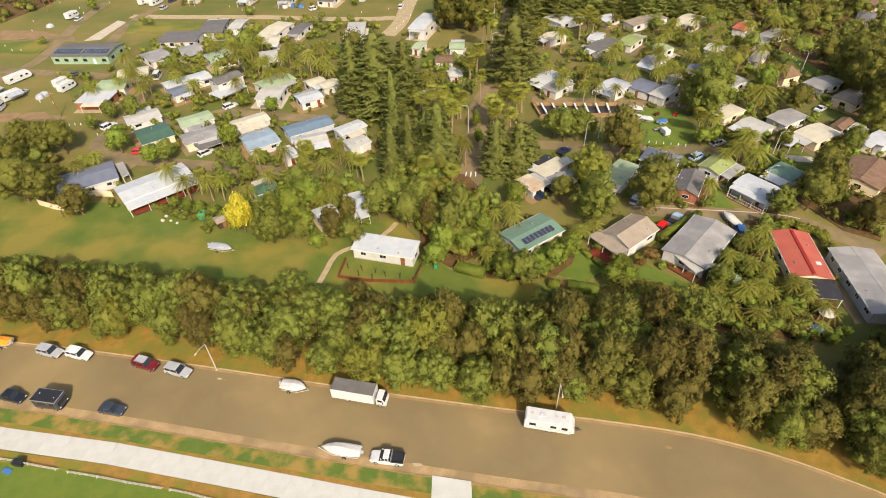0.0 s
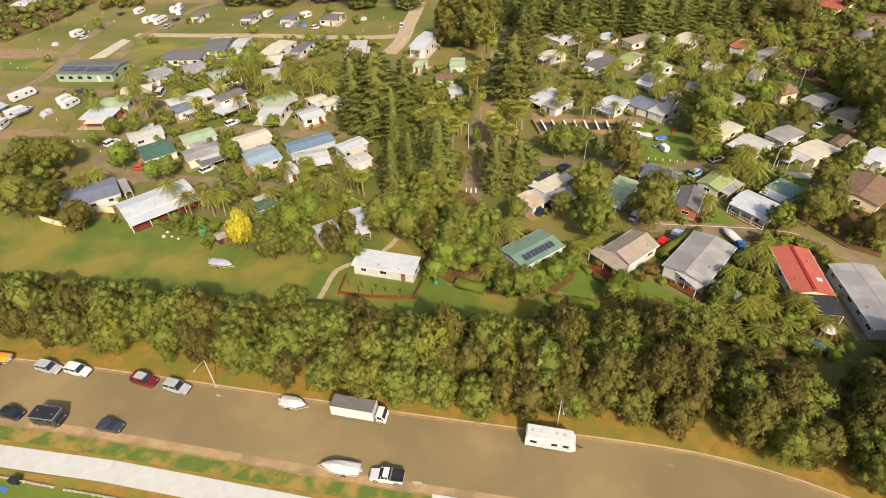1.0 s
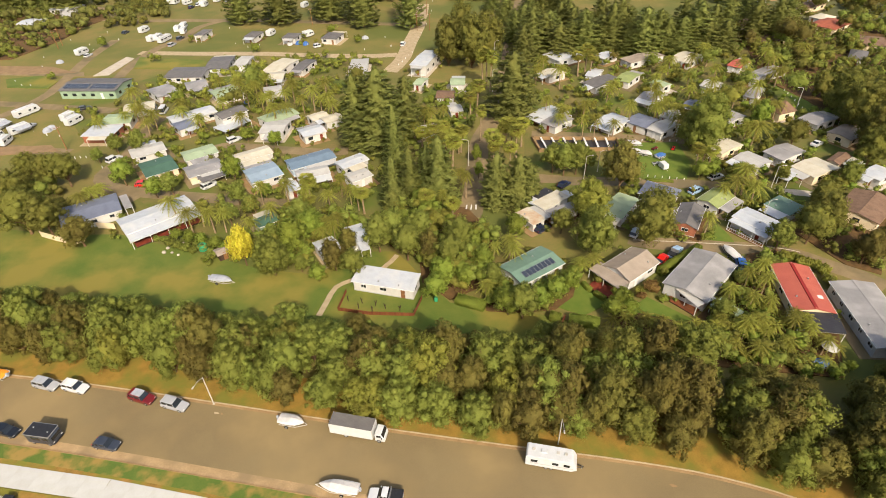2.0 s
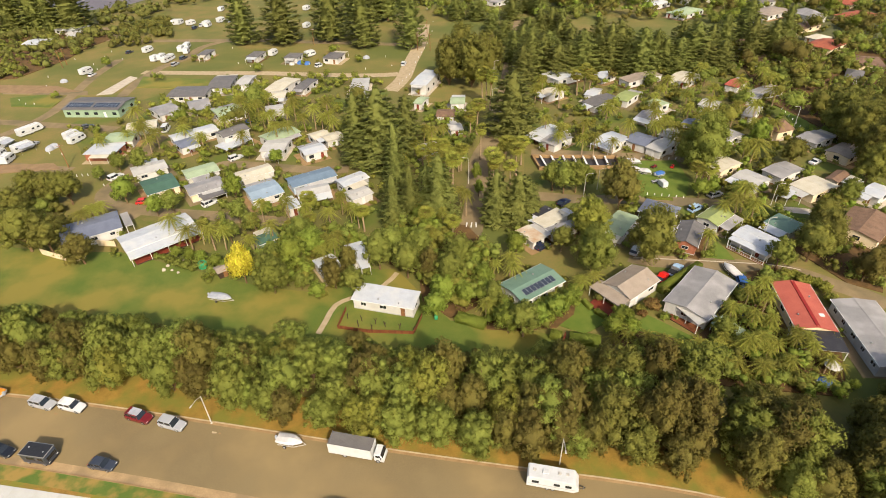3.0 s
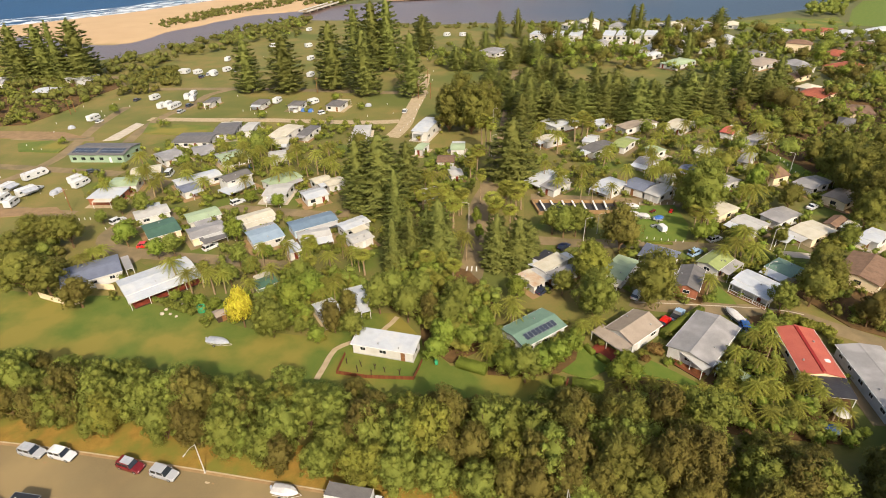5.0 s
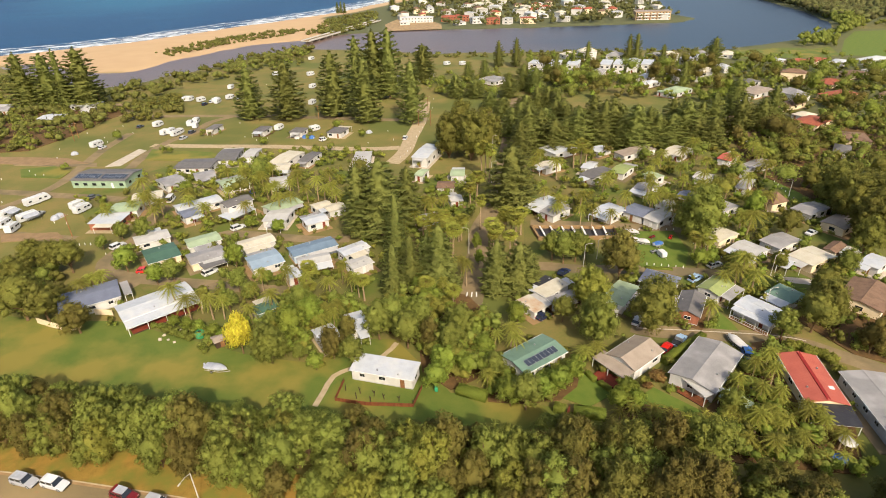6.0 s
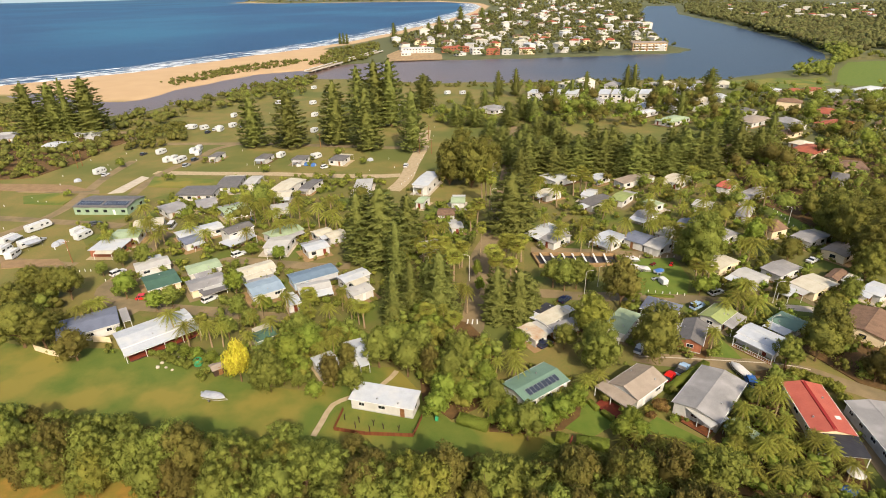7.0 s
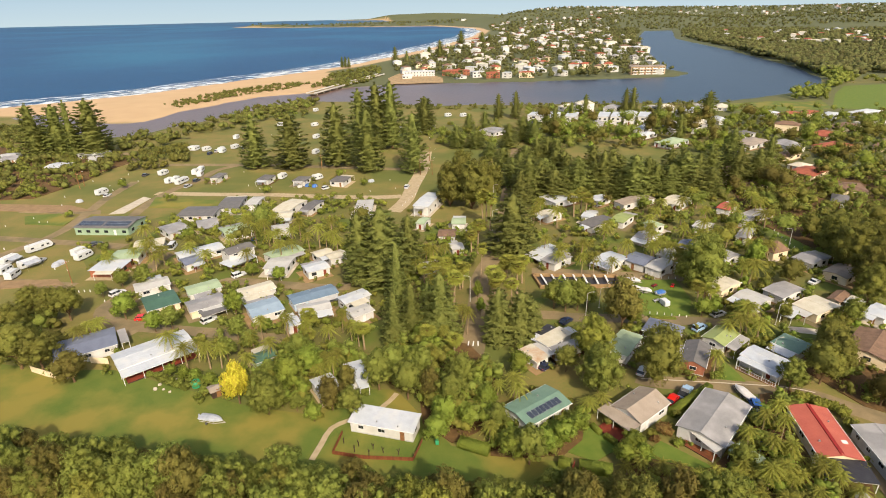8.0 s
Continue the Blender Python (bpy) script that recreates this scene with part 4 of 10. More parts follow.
def quad_bike(x, y, rz, paint):
    t = thing("quad_bike", "small four-wheeled bike parked on a fenced lawn", "quad bike", x, y, 0, rz, "small bikes on the lawn")
    f = Form()
    f.loft([[(sx, yy, zz) for yy, zz in rounded(w, 0.4, z1, 0.08)] for sx, z1, w in ((-0.9, 0.72, 0.9), (-0.5, 0.82, 0.6), (0.1, 0.78, 0.45), (0.5, 0.95, 0.6), (0.95, 0.75, 0.85))])
    part("body", f, paint, t)
    part("saddle", Form().box(-0.35, 0, 0.8, 0.7, 0.3, 0.14, 0, 0.85), "black_plastic", t)
    part("handlebar", Form().tube([(0.4, -0.4, 1.1), (0.48, 0, 1.02), (0.4, 0.4, 1.1)], [0.03] * 3, 5), "black_plastic", t)
    wheel_set(t, [(sx * 0.62, sy * 0.45) for sx in (-1, 1) for sy in (-1, 1)], 0.28, 0.22)


def box_truck(x, y, rz):
    """A box truck facing local +x."""
    t = thing("box_truck", "white box truck with a grey-roofed cargo body at the kerb", "truck", x, y, 0, rz)
    part("cargo_box", Form().box(-1.95, 0, 0.85, 7.1, 2.4, 2.25), "caravan_white", t)
    part("box_roof", Form().box(-1.95, 0, 3.1, 7.06, 2.36, 0.03), "dark_metal", t, "grey roof sheet")
    part("corner_rail", Form().box(1.6, -1.2, 0.85, 0.06, 0.06, 2.27).box(1.6, 1.2, 0.85, 0.06, 0.06, 2.27).box(-5.5, 1.2, 0.85, 0.06, 0.06, 2.27).box(-5.5, -1.2, 0.85, 0.06, 0.06, 2.27), "galvanised", t)
    f = Form()
    f.loft([[(xx, yy, zz) for yy, zz in rounded(2.0 * k, z0, z1, 0.12)] for xx, z0, z1, k in ((1.9, 0.6, 2.05, 0.98), (2.0, 0.5, 2.15, 1.0), (2.9, 0.5, 2.18, 1.0), (3.35, 0.45, 1.4, 1.0), (3.5, 0.5, 1.15, 0.96))])
    cab = part("cab", f, "caravan_white", t)
    part("windscreen", Form().add([(2.98, -0.88, 2.08), (2.98, 0.88, 2.08), (3.34, 0.92, 1.42), (3.34, -0.92, 1.42), (2.9, -0.88, 2.0), (2.9, 0.88, 2.0), (3.28, 0.92, 1.36), (3.28, -0.92, 1.36)],
                                  [(0, 3, 2, 1), (4, 5, 6, 7), (0, 1, 5, 4), (3, 7, 6, 2), (0, 4, 7, 3), (1, 2, 6, 5)]), "pane", cab)
    for s in (-1, 1):
        part("side_window", Form().box(2.55, s * 1.0, 1.42, 0.75, 0.04, 0.5), "pane", cab)
        part("mirror", Form().box(3.1, s * 1.18, 1.3, 0.1, 0.2, 0.4), "black_plastic", cab)
        part("headlight", Form().box(3.47, s * 0.75, 0.7, 0.08, 0.3, 0.18), "trim_white", cab)
    part("chassis", Form().box(-1.0, 0, 0.5, 8.0, 0.9, 0.3), "black_plastic", t)
    wheel_set(t, [(2.5, 0.88), (2.5, -0.88), (-3.0, 0.9), (-3.0, -0.9)], 0.4, 0.26)
    return t


def street_lamp(x, y, rz, h=7.0, arm=1.8, label="grey steel street lamp with a curved arm"):
    s = thing("street_lamp", label, "street lamp", x, y, 0, rz, "street lamps")
    part("pole", Form().tube([(0, 0, 0), (0, 0, h * 0.6), (0, 0, h)], [0.1, 0.085, 0.06], 8), "galvanised", s)
    part("arm", Form().tube([(0, 0, h - 0.1), (arm * 0.5, 0, h + 0.35), (arm, 0, h + 0.4)], [0.05, 0.045, 0.04], 6), "galvanised", s)
    part("lamp_head", Form().box(arm + 0.25, 0, h + 0.32, 0.6, 0.22, 0.13, 0, 0.8), "galvanised", s)
    part("base_plate", Form().box(0, 0, 0, 0.4, 0.4, 0.05), "concrete", s)
    return s


def power_pole(x, y, rz, h=9.0):
    s = thing("power_pole", "weathered timber power pole with a crossarm", "power pole", x, y, 0, rz, "power poles")
    part("pole", Form().tube([(0, 0, 0), (0, 0, h)], [0.17, 0.12], 8), "timber", s)
    part("crossarm", Form().box(0, 0, h - 0.8, 2.0, 0.12, 0.12), "timber", s)
    for k in (-0.85, -0.3, 0.3, 0.85):
        part("insulator", Form().box(k, 0, h - 0.68, 0.08, 0.08, 0.16), "trim_white", s)
    return s


def fence(pts, high, mat, label, panel=1.8, thick=0.05, gap=0.03, group=""):
    """A fence of posts and panels along a line of points."""
    f = thing("fence", label, "fence", 0, 0, 0, 0, group)
    for (ax, ay), (bx, by) in zip(pts, pts[1:]):
        L = math.hypot(bx - ax, by - ay)
        n = max(1, round(L / panel))
        turn = math.degrees(math.atan2(by - ay, bx - ax))
        for i in range(n):
            s = (i + 0.5) / n
            part("panel", Form().box(0, 0, 0.04, L / n - gap - 0.06, thick, high - 0.06), mat, f, m=pose(ax + (bx - ax) * s, ay + (by - ay) * s, 0, 0, 0, turn))
        for i in range(n + 1):
            s = i / n
            part("post", Form().box(0, 0, 0, 0.09, 0.09, high + 0.04), mat, f, m=pose(ax + (bx - ax) * s, ay + (by - ay) * s, 0, 0, 0, turn))
    return f


def bollards(x0, y0, x1, y1, n, label="row of low white timber bollards"):
    me = Form().box(0, 0, 0, 0.18, 0.18, 0.75, 0, 0.85).mesh("bollard", "trim_white")
    for i in range(n):
        s = i / max(1, n - 1)
        ob = new("bollard", me)
        ob.location = (x0 + (x1 - x0) * s, y0 + (y1 - y0) * s, 0)
        tagged(ob, "low white timber bollard on the grass", "bollard", "white bollards")


def tent(x, y, rz, cloth="canvas_white", k=1.0):
    k *= 0.8
    t = thing("tent", f"{cloth.replace('_', ' ').replace('plastic', 'nylon')} dome tent pitched on grass", "tent", x, y, 0, rz, "tents on grass sites")
    f = Form()
    n = 10
    f.loft([[(2.0 * k * c * math.cos(6.2832 * j / n), 1.6 * k * c * math.sin(6.2832 * j / n), z * k) for j in range(n)] for c, z in ((1, 0.0), (0.93, 0.8), (0.7, 1.4), (0.3, 1.75), (0.05, 1.8))])
    part("fly_sheet", f, cloth, t)
    part("door_flap", Form().box(0, -1.5 * k, 0, 0.9 * k, 0.12, 1.1 * k, 0, 0.7), "canvas_grey", t)


def log_post(x, y):
    t = thing("garden_post", "leaning forked timber post in a garden bed", "post", x, y, 0, (x * 77) % 360, "forked timber posts")
    part("stem", Form().tube([(0, 0, 0), (0.1, 0, 0.8), (0.3, 0, 1.5)], [0.09, 0.08, 0.06], 6), "dark_timber", t)
    part("fork", Form().tube([(0.1, 0, 0.8), (-0.25, 0.1, 1.45)], [0.07, 0.05], 6), "dark_timber", t)


def wheelie_bin(x, y):
    t = thing("wheelie_bin", "green plastic wheelie bin beside bushes", "bin", x, y)
    part("body", Form().box(0, 0, 0.08, 0.62, 0.62, 0.95, 0, 1.12), "green_plastic", t)
    part("lid", Form().box(0, 0, 1.03, 0.74, 0.76, 0.08, 0, 0.9), "green_plastic", t)
    for s in (-1, 1):
        part("wheel", Form().tube([(s * 0.28, 0.3, 0.1), (s * 0.34, 0.3, 0.1)], [0.1, 0.1], 8), "rubber", t)


def enclosure(q):
    """A walled bay: dark floor, low brown walls, white beams across."""
    e = thing("walled_bay", "long brown-walled enclosure with dark floor and white beams", "enclosure", kind="structure")
    part("floor_slab", Form().plate([(x, y, 0.14) for x, y in reversed(q)], 0.13), "black_metal", e)
    for (ax, ay), (bx, by) in zip(q, q[1:] + q[:1]):
        L = math.hypot(bx - ax, by - ay)
        part("wall", Form().box(0, 0, 0, L + 0.4, 0.6, 1.1), "dusty_verge", e, m=pose((ax + bx) / 2, (ay + by) / 2, 0, 0, 0, math.degrees(math.atan2(by - ay, bx - ax))))
    for k in (0.09, 0.22, 0.36, 0.48, 0.6, 0.73, 0.86):
        ax, ay = q[0][0] + (q[1][0] - q[0][0]) * k, q[0][1] + (q[1][1] - q[0][1]) * k
        bx, by = q[3][0] + (q[2][0] - q[3][0]) * k, q[3][1] + (q[2][1] - q[3][1]) * k
        L = math.hypot(bx - ax, by - ay)
        part("beam", Form().box(0, 0, 0.95, L * 0.9, 0.5, 0.16), "trim_white", e, m=pose((ax + bx) / 2, (ay + by) / 2, 0, 0, 0, math.degrees(math.atan2(by - ay, bx - ax))))
    return e


def ground_rail(x0, y0, x1, y1):
    """A low barrier of two pipes on feet."""
    L = math.hypot(x1 - x0, y1 - y0)
    t = thing("barrier_rail", "low silver pipe barrier on the park lawn", "barrier", (x0 + x1) / 2, (y0 + y1) / 2, 0.09, math.degrees(math.atan2(y1 - y0, x1 - x0)), "pipe barriers")
    for z, o in ((0.3, 0.0), (0.5, 0.04), (0.12, 0.3)):
        part("pipe", Form().tube([(-L / 2, o, z), (-L / 6, o + 0.06, z - 0.04), (L / 6, o - 0.05, z), (L / 2, o, z - 0.05)], [0.032] * 4, 6), "galvanised", t)
    for i in range(int(L / 4.8) + 1):
        part("foot", Form().box(-L / 2 + 0.1 + i * 4.8, 0.1, 0, 0.05, 0.4, 0.5, 0, 0.4), "galvanised", t)


def umbrella(x, y, cloth="canvas_white"):
    t = thing("garden_umbrella", "white garden umbrella on a patio", "umbrella", x, y)
    part("pole", Form().tube([(0, 0, 0), (0, 0, 2.3)], [0.04, 0.03], 6), "steel", t)
    part("base", Form().tube([(0, 0, 0), (0, 0, 0.12)], [0.35, 0.3], 10), "concrete", t)
    n = 10
    part("canopy", Form().loft([[(r * math.cos(6.2832 * j / n), r * math.sin(6.2832 * j / n), z) for j in range(n)] for r, z in ((1.5, 2.0), (1.45, 2.08), (0.8, 2.4), (0.06, 2.62))]), cloth, t)
    for j in range(n):
        part("rib", Form().tube([(0.05 * math.cos(6.2832 * j / n), 0.05 * math.sin(6.2832 * j / n), 2.5), (1.4 * math.cos(6.2832 * j / n), 1.4 * math.sin(6.2832 * j / n), 2.0)], [0.012, 0.012], 4), "steel", t)


def garden_tank(x, y):
    t = thing("water_tank", "green plastic garden tank beside rocks", "tank", x, y)
    n = 12
    part("body", Form().loft([[(r * math.cos(6.2832 * j / n), r * math.sin(6.2832 * j / n), z) for j in range(n)] for r, z in ((1.0, 0), (1.05, 0.4), (1.05, 1.3), (0.9, 1.45))]), "green_plastic", t)
    part("lid", Form().tube([(0, 0, 1.45), (0, 0, 1.55)], [0.4, 0.36], 10), "black_plastic", t)


def rock(x, y, r):
    rs = np.random.RandomState(int(abs(x * 31 + y * 17)))
    v, f = blob_core(rs, [(0, 0, r * 0.3)], [r], 1.0)
    ob = new("rock", np_mesh("rock", [(v, f)], "concrete"))
    ob.location = (x, y, 0)
    tagged(ob, "rounded grey garden boulder beside the lawn", "rock", "garden boulders")


def sand_bin(x, y):
    t = thing("storage_bin", "black box with a blue cover on the lawn", "bin", x, y, 0.09, -10)
    part("body", Form().box(0, 0, 0, 1.5, 0.9, 0.8, 0, 0.96), "black_plastic", t)
    part("lid", Form().box(0, 0, 0.8, 1.56, 0.96, 0.07), "black_plastic", t)
    part("cover", Form().plate([(-1.9, -1.6, 0.06), (-0.4, -1.8, 0.05), (-0.3, -1.0, 0.10), (-1.7, -0.8, 0.08)], 0.04), "blue_tarp", t, "blue plastic ground sheet")


# ---- trees ----
def outward(v, soft):
    """Triangles over each three vertices, wound so that they face along their soft normals."""
    q = v.reshape(-1, 3, 3)
    faces = np.arange(len(v)).reshape(-1, 3)
    back = (np.cross(q[:, 1] - q[:, 0], q[:, 2] - q[:, 0]) * soft).sum(1) < 0
    faces[back] = faces[back][:, ::-1]
    return faces


def leaf_cards(rs, centres, radii, count, size, flat=0.0, out=0.6, squash=0.8, inner=0.72, up=0.3, heart=None):
    """Small leaf sprays over the outside of many clumps. Returns vertices, faces and soft normals."""
    centres, radii = np.asarray(centres, float), np.asarray(radii, float)
    w = radii ** 2 / (radii ** 2).sum()
    which = rs.choice(len(centres), count, p=w)
    d = rs.normal(size=(count, 3))
    d[:, 2] += up
    d /= np.linalg.norm(d, axis=1)[:, None]
    pos = centres[which] + d * np.array([1, 1, squash]) * radii[which][:, None] * (inner + (1.2 - inner) * rs.uniform(0, 1, (count, 1)))
    nrm = d * out + rs.normal(size=(count, 3)) * (1 - out)
    nrm[:, 2] += flat
    nrm /= np.linalg.norm(nrm, axis=1)[:, None]
    t = np.cross(nrm, rs.normal(size=(count, 3)))
    t /= np.linalg.norm(t, axis=1)[:, None]
    b = np.cross(nrm, t)
    s = size * rs.uniform(0.6, 1.3, (count, 1))
    v = np.stack([pos - t * s - b * s * 0.6, pos + t * s * 1.1, pos - t * s + b * s * 0.6], 1).reshape(-1, 3)
    soft = d * 0.6 + nrm * 0.55
    if heart is not None:
        o = (pos - np.asarray(heart[:3])) / np.asarray(heart[3:])
        soft = d * 0.3 + nrm * 0.5 + 0.55 * o / (np.linalg.norm(o, axis=1)[:, None] + 1e-6)
    soft /= np.linalg.norm(soft, axis=1)[:, None]
    return v, outward(v, soft), np.repeat(soft, 3, 0)


def blob_core(rs, centres, radii, k=0.86, squash=0.8, rough=(0.8, 1.12)):
    """Rough lumps that close the inside of the clumps."""
    bm = bmesh.new()
    bmesh.ops.create_icosphere(bm, subdivisions=1, radius=1)
    base = np.array([v.co[:] for v in bm.verts])
    tri = np.array([[v.index for v in f.verts] for f in bm.faces])
    bm.free()
    vs, fs = [], []
    for n, (c, r) in enumerate(zip(centres, radii)):
        vs.append(np.asarray(c) + base * np.array([1, 1, squash]) * r * k * rs.uniform(*rough, (len(base), 1)))
        fs.append(tri + n * len(base))
    return np.concatenate(vs), np.concatenate(fs)


def np_mesh(name, parts, mat):
    """One mesh of several parts: vertices, faces and, where given, soft normals."""
    vs, fs, ns, k = [], [], [], 0
    for p in parts:
        vs.append(p[0])
        fs.append(np.asarray(p[1]) + k)
        ns.append(p[2] if len(p) > 2 else np.zeros((len(p[0]), 3)))
        k += len(p[0])
    v, f = np.concatenate(vs), np.concatenate(fs)
    me = bpy.data.meshes.new(name)
    me.from_pydata(v.tolist(), [], f.tolist())
    me.materials.append(MAT[mat])
    smooth_mesh(me)
    if any(len(p) > 2 for p in parts):
        me.normals_split_custom_set_from_vertices(np.concatenate(ns).tolist())
    return me


def round_tree(seed, leaf, h=8.0, r=3.0, cards=1500, size=0.3, clumps=16, low=0.3, name="tree", label="leafy coastal tree", drop=0.85, lobe=(0.2, 0.46)):
    """A tree with limbs and a domed crown of many leafy lobes, standing at the origin."""
    rs = np.random.RandomState(seed)
    c, rad = [], []
    mid = h * (low + (1 - low) * 0.36)
    lean = rs.uniform(-0.12, 0.12, 2) * r
    for i in range(clumps):
        u = 1 - 1.62 * (i + 0.5) / clumps
        a = i * 2.4 + rs.uniform(-0.45, 0.45)
        k = r * (lobe[0] + (lobe[1] - lobe[0]) * rs.uniform() ** 1.6)
        ring = math.sqrt(max(0.0, 1 - u * u)) * (r - 0.75 * k) * rs.uniform(0.7, 1.12)
        z = mid + ((h - mid - 0.6 * k) if u > 0 else (mid - h * low)) * u * rs.uniform(0.85, 1.08)
        c.append((ring * math.cos(a) + lean[0] * u, ring * math.sin(a) + lean[1] * u, max(z, k * 0.5)))
        rad.append(k)
    t = thing(name, label, "tree")
    tr = Form()
    tr.tube([(0, 0, -0.1), (0.1, 0.05, h * low * 0.8), (0, 0, h * 0.75)], [0.045 * h / 2 + 0.04, 0.03 * h / 2 + 0.03, 0.04], 7)
    for i in range(0, clumps, 3):
        p = Vector(c[i])
        tr.tube([(0, 0, h * low * rs.uniform(0.6, 1.1)), p * 0.55 + Vector((0, 0, h * 0.1)), p], [0.022 * h / 2 + 0.03, 0.07, 0.03], 5)
    part("trunk", tr, "bark", t)
    heart = blob_core(rs, [(0, 0, mid + 0.15 * (h - mid))], [r * 0.7], 1.0, 0.5 * h / r)
    crown = np_mesh("crown", [heart, blob_core(rs, c, rad, 0.7, drop, (0.7, 1.2)), leaf_cards(rs, c, rad, cards, size, out=0.5, squash=drop, inner=0.72, heart=(0, 0, mid, r, r, h - mid))], leaf)
    part("crown", crown, None, t)
    return t


def pine_tree(seed, h=20.0, r=4.2, leaf="leaf_pine", tiers=19, cards=26, size=0.42, label="tall layered island pine", full=0.5):
    """A tall conifer with whorls of feathery branches that turn up at the tips."""
    rs = np.random.RandomState(seed)
    t = thing("pine_tree", label, "tree")
    part("trunk", Form().tube([(0, 0, -0.1), (0, 0, h * 0.5), (0, 0, h * 0.98)], [0.42, 0.26, 0.05], 8), "bark", t)
    rings, start, way, reach = [], [], [], []
    for k in range(tiers):
        s = k / (tiers - 1)
        z = h * (0.06 + 0.92 * s)
        rr = r * (1 - s) ** full * (0.84 + 0.16 * min(1, s * 4)) * rs.uniform(0.9, 1.08) + 0.25
        rings.append([(rr * q * math.cos(6.2832 * j / 9), rr * q * math.sin(6.2832 * j / 9), z) for j, q in enumerate(rs.uniform(0.32, 0.52, 9))])
        n = max(5, int(9 * (1 - s) + 4))
        a = rs.uniform(0, 6) + 6.2832 * np.arange(n) / n + rs.uniform(-0.25, 0.25, n)
        start.append(np.stack([np.zeros(n), np.zeros(n), z + rs.uniform(-0.3, 0.3, n)], 1))
        way.append(np.stack([np.cos(a), np.sin(a), np.zeros(n)], 1))
        reach.append(rr * rs.uniform(0.78, 1.15, n))
    core = Form().loft(rings)
    cf = []
    for q in core.f:
        cf += [(q[0], q[i], q[i + 1]) for i in range(1, len(q) - 1)]
    start, way, reach = (np.repeat(np.concatenate(q), cards, 0) for q in (start, way, reach))
    n = len(reach)
    u = rs.uniform(0.3, 1.0, n) ** 0.7
    ln = reach[:, None] * u[:, None]
    side = np.stack([-way[:, 1], way[:, 0], np.zeros(n)], 1)
    up = np.array([0, 0, 1.0])
    off = rs.normal(size=n) * 0.11 * reach * (1.25 - 0.6 * u)
    p = start + way * ln + side * off[:, None] + up * (reach * (0.26 * u * u - 0.2 * u) + rs.normal(size=n) * 0.12)[:, None]
    yaw = rs.normal(size=(n, 1)) * 0.6 + np.sign(off)[:, None] * 0.35
    d = way * np.cos(yaw) + side * np.sin(yaw) + up * rs.uniform(-0.25, 0.5, (n, 1))
    across = np.cross(d, way * 0.5 + up + rs.normal(size=(n, 3)) * 0.5)
    across /= np.linalg.norm(across, axis=1)[:, None]
    k = size * rs.uniform(0.7, 1.3, (n, 1)) * (0.6 + 0.4 * np.minimum(1, reach[:, None] / 3))
    v = np.stack([p - d * k * 0.6 - across * k * 0.42, p + d * k, p - d * k * 0.6 + across * k * 0.42], 1).reshape(-1, 3)
    soft = way * 0.75 + up * 0.55 + rs.normal(size=(n, 3)) * 0.22
    soft /= np.linalg.norm(soft, axis=1)[:, None]
    part("crown", np_mesh("crown", [(np.array(core.v), np.array(cf)), (v, outward(v, soft), np.repeat(soft, 3, 0))], leaf), None, t)
    return t


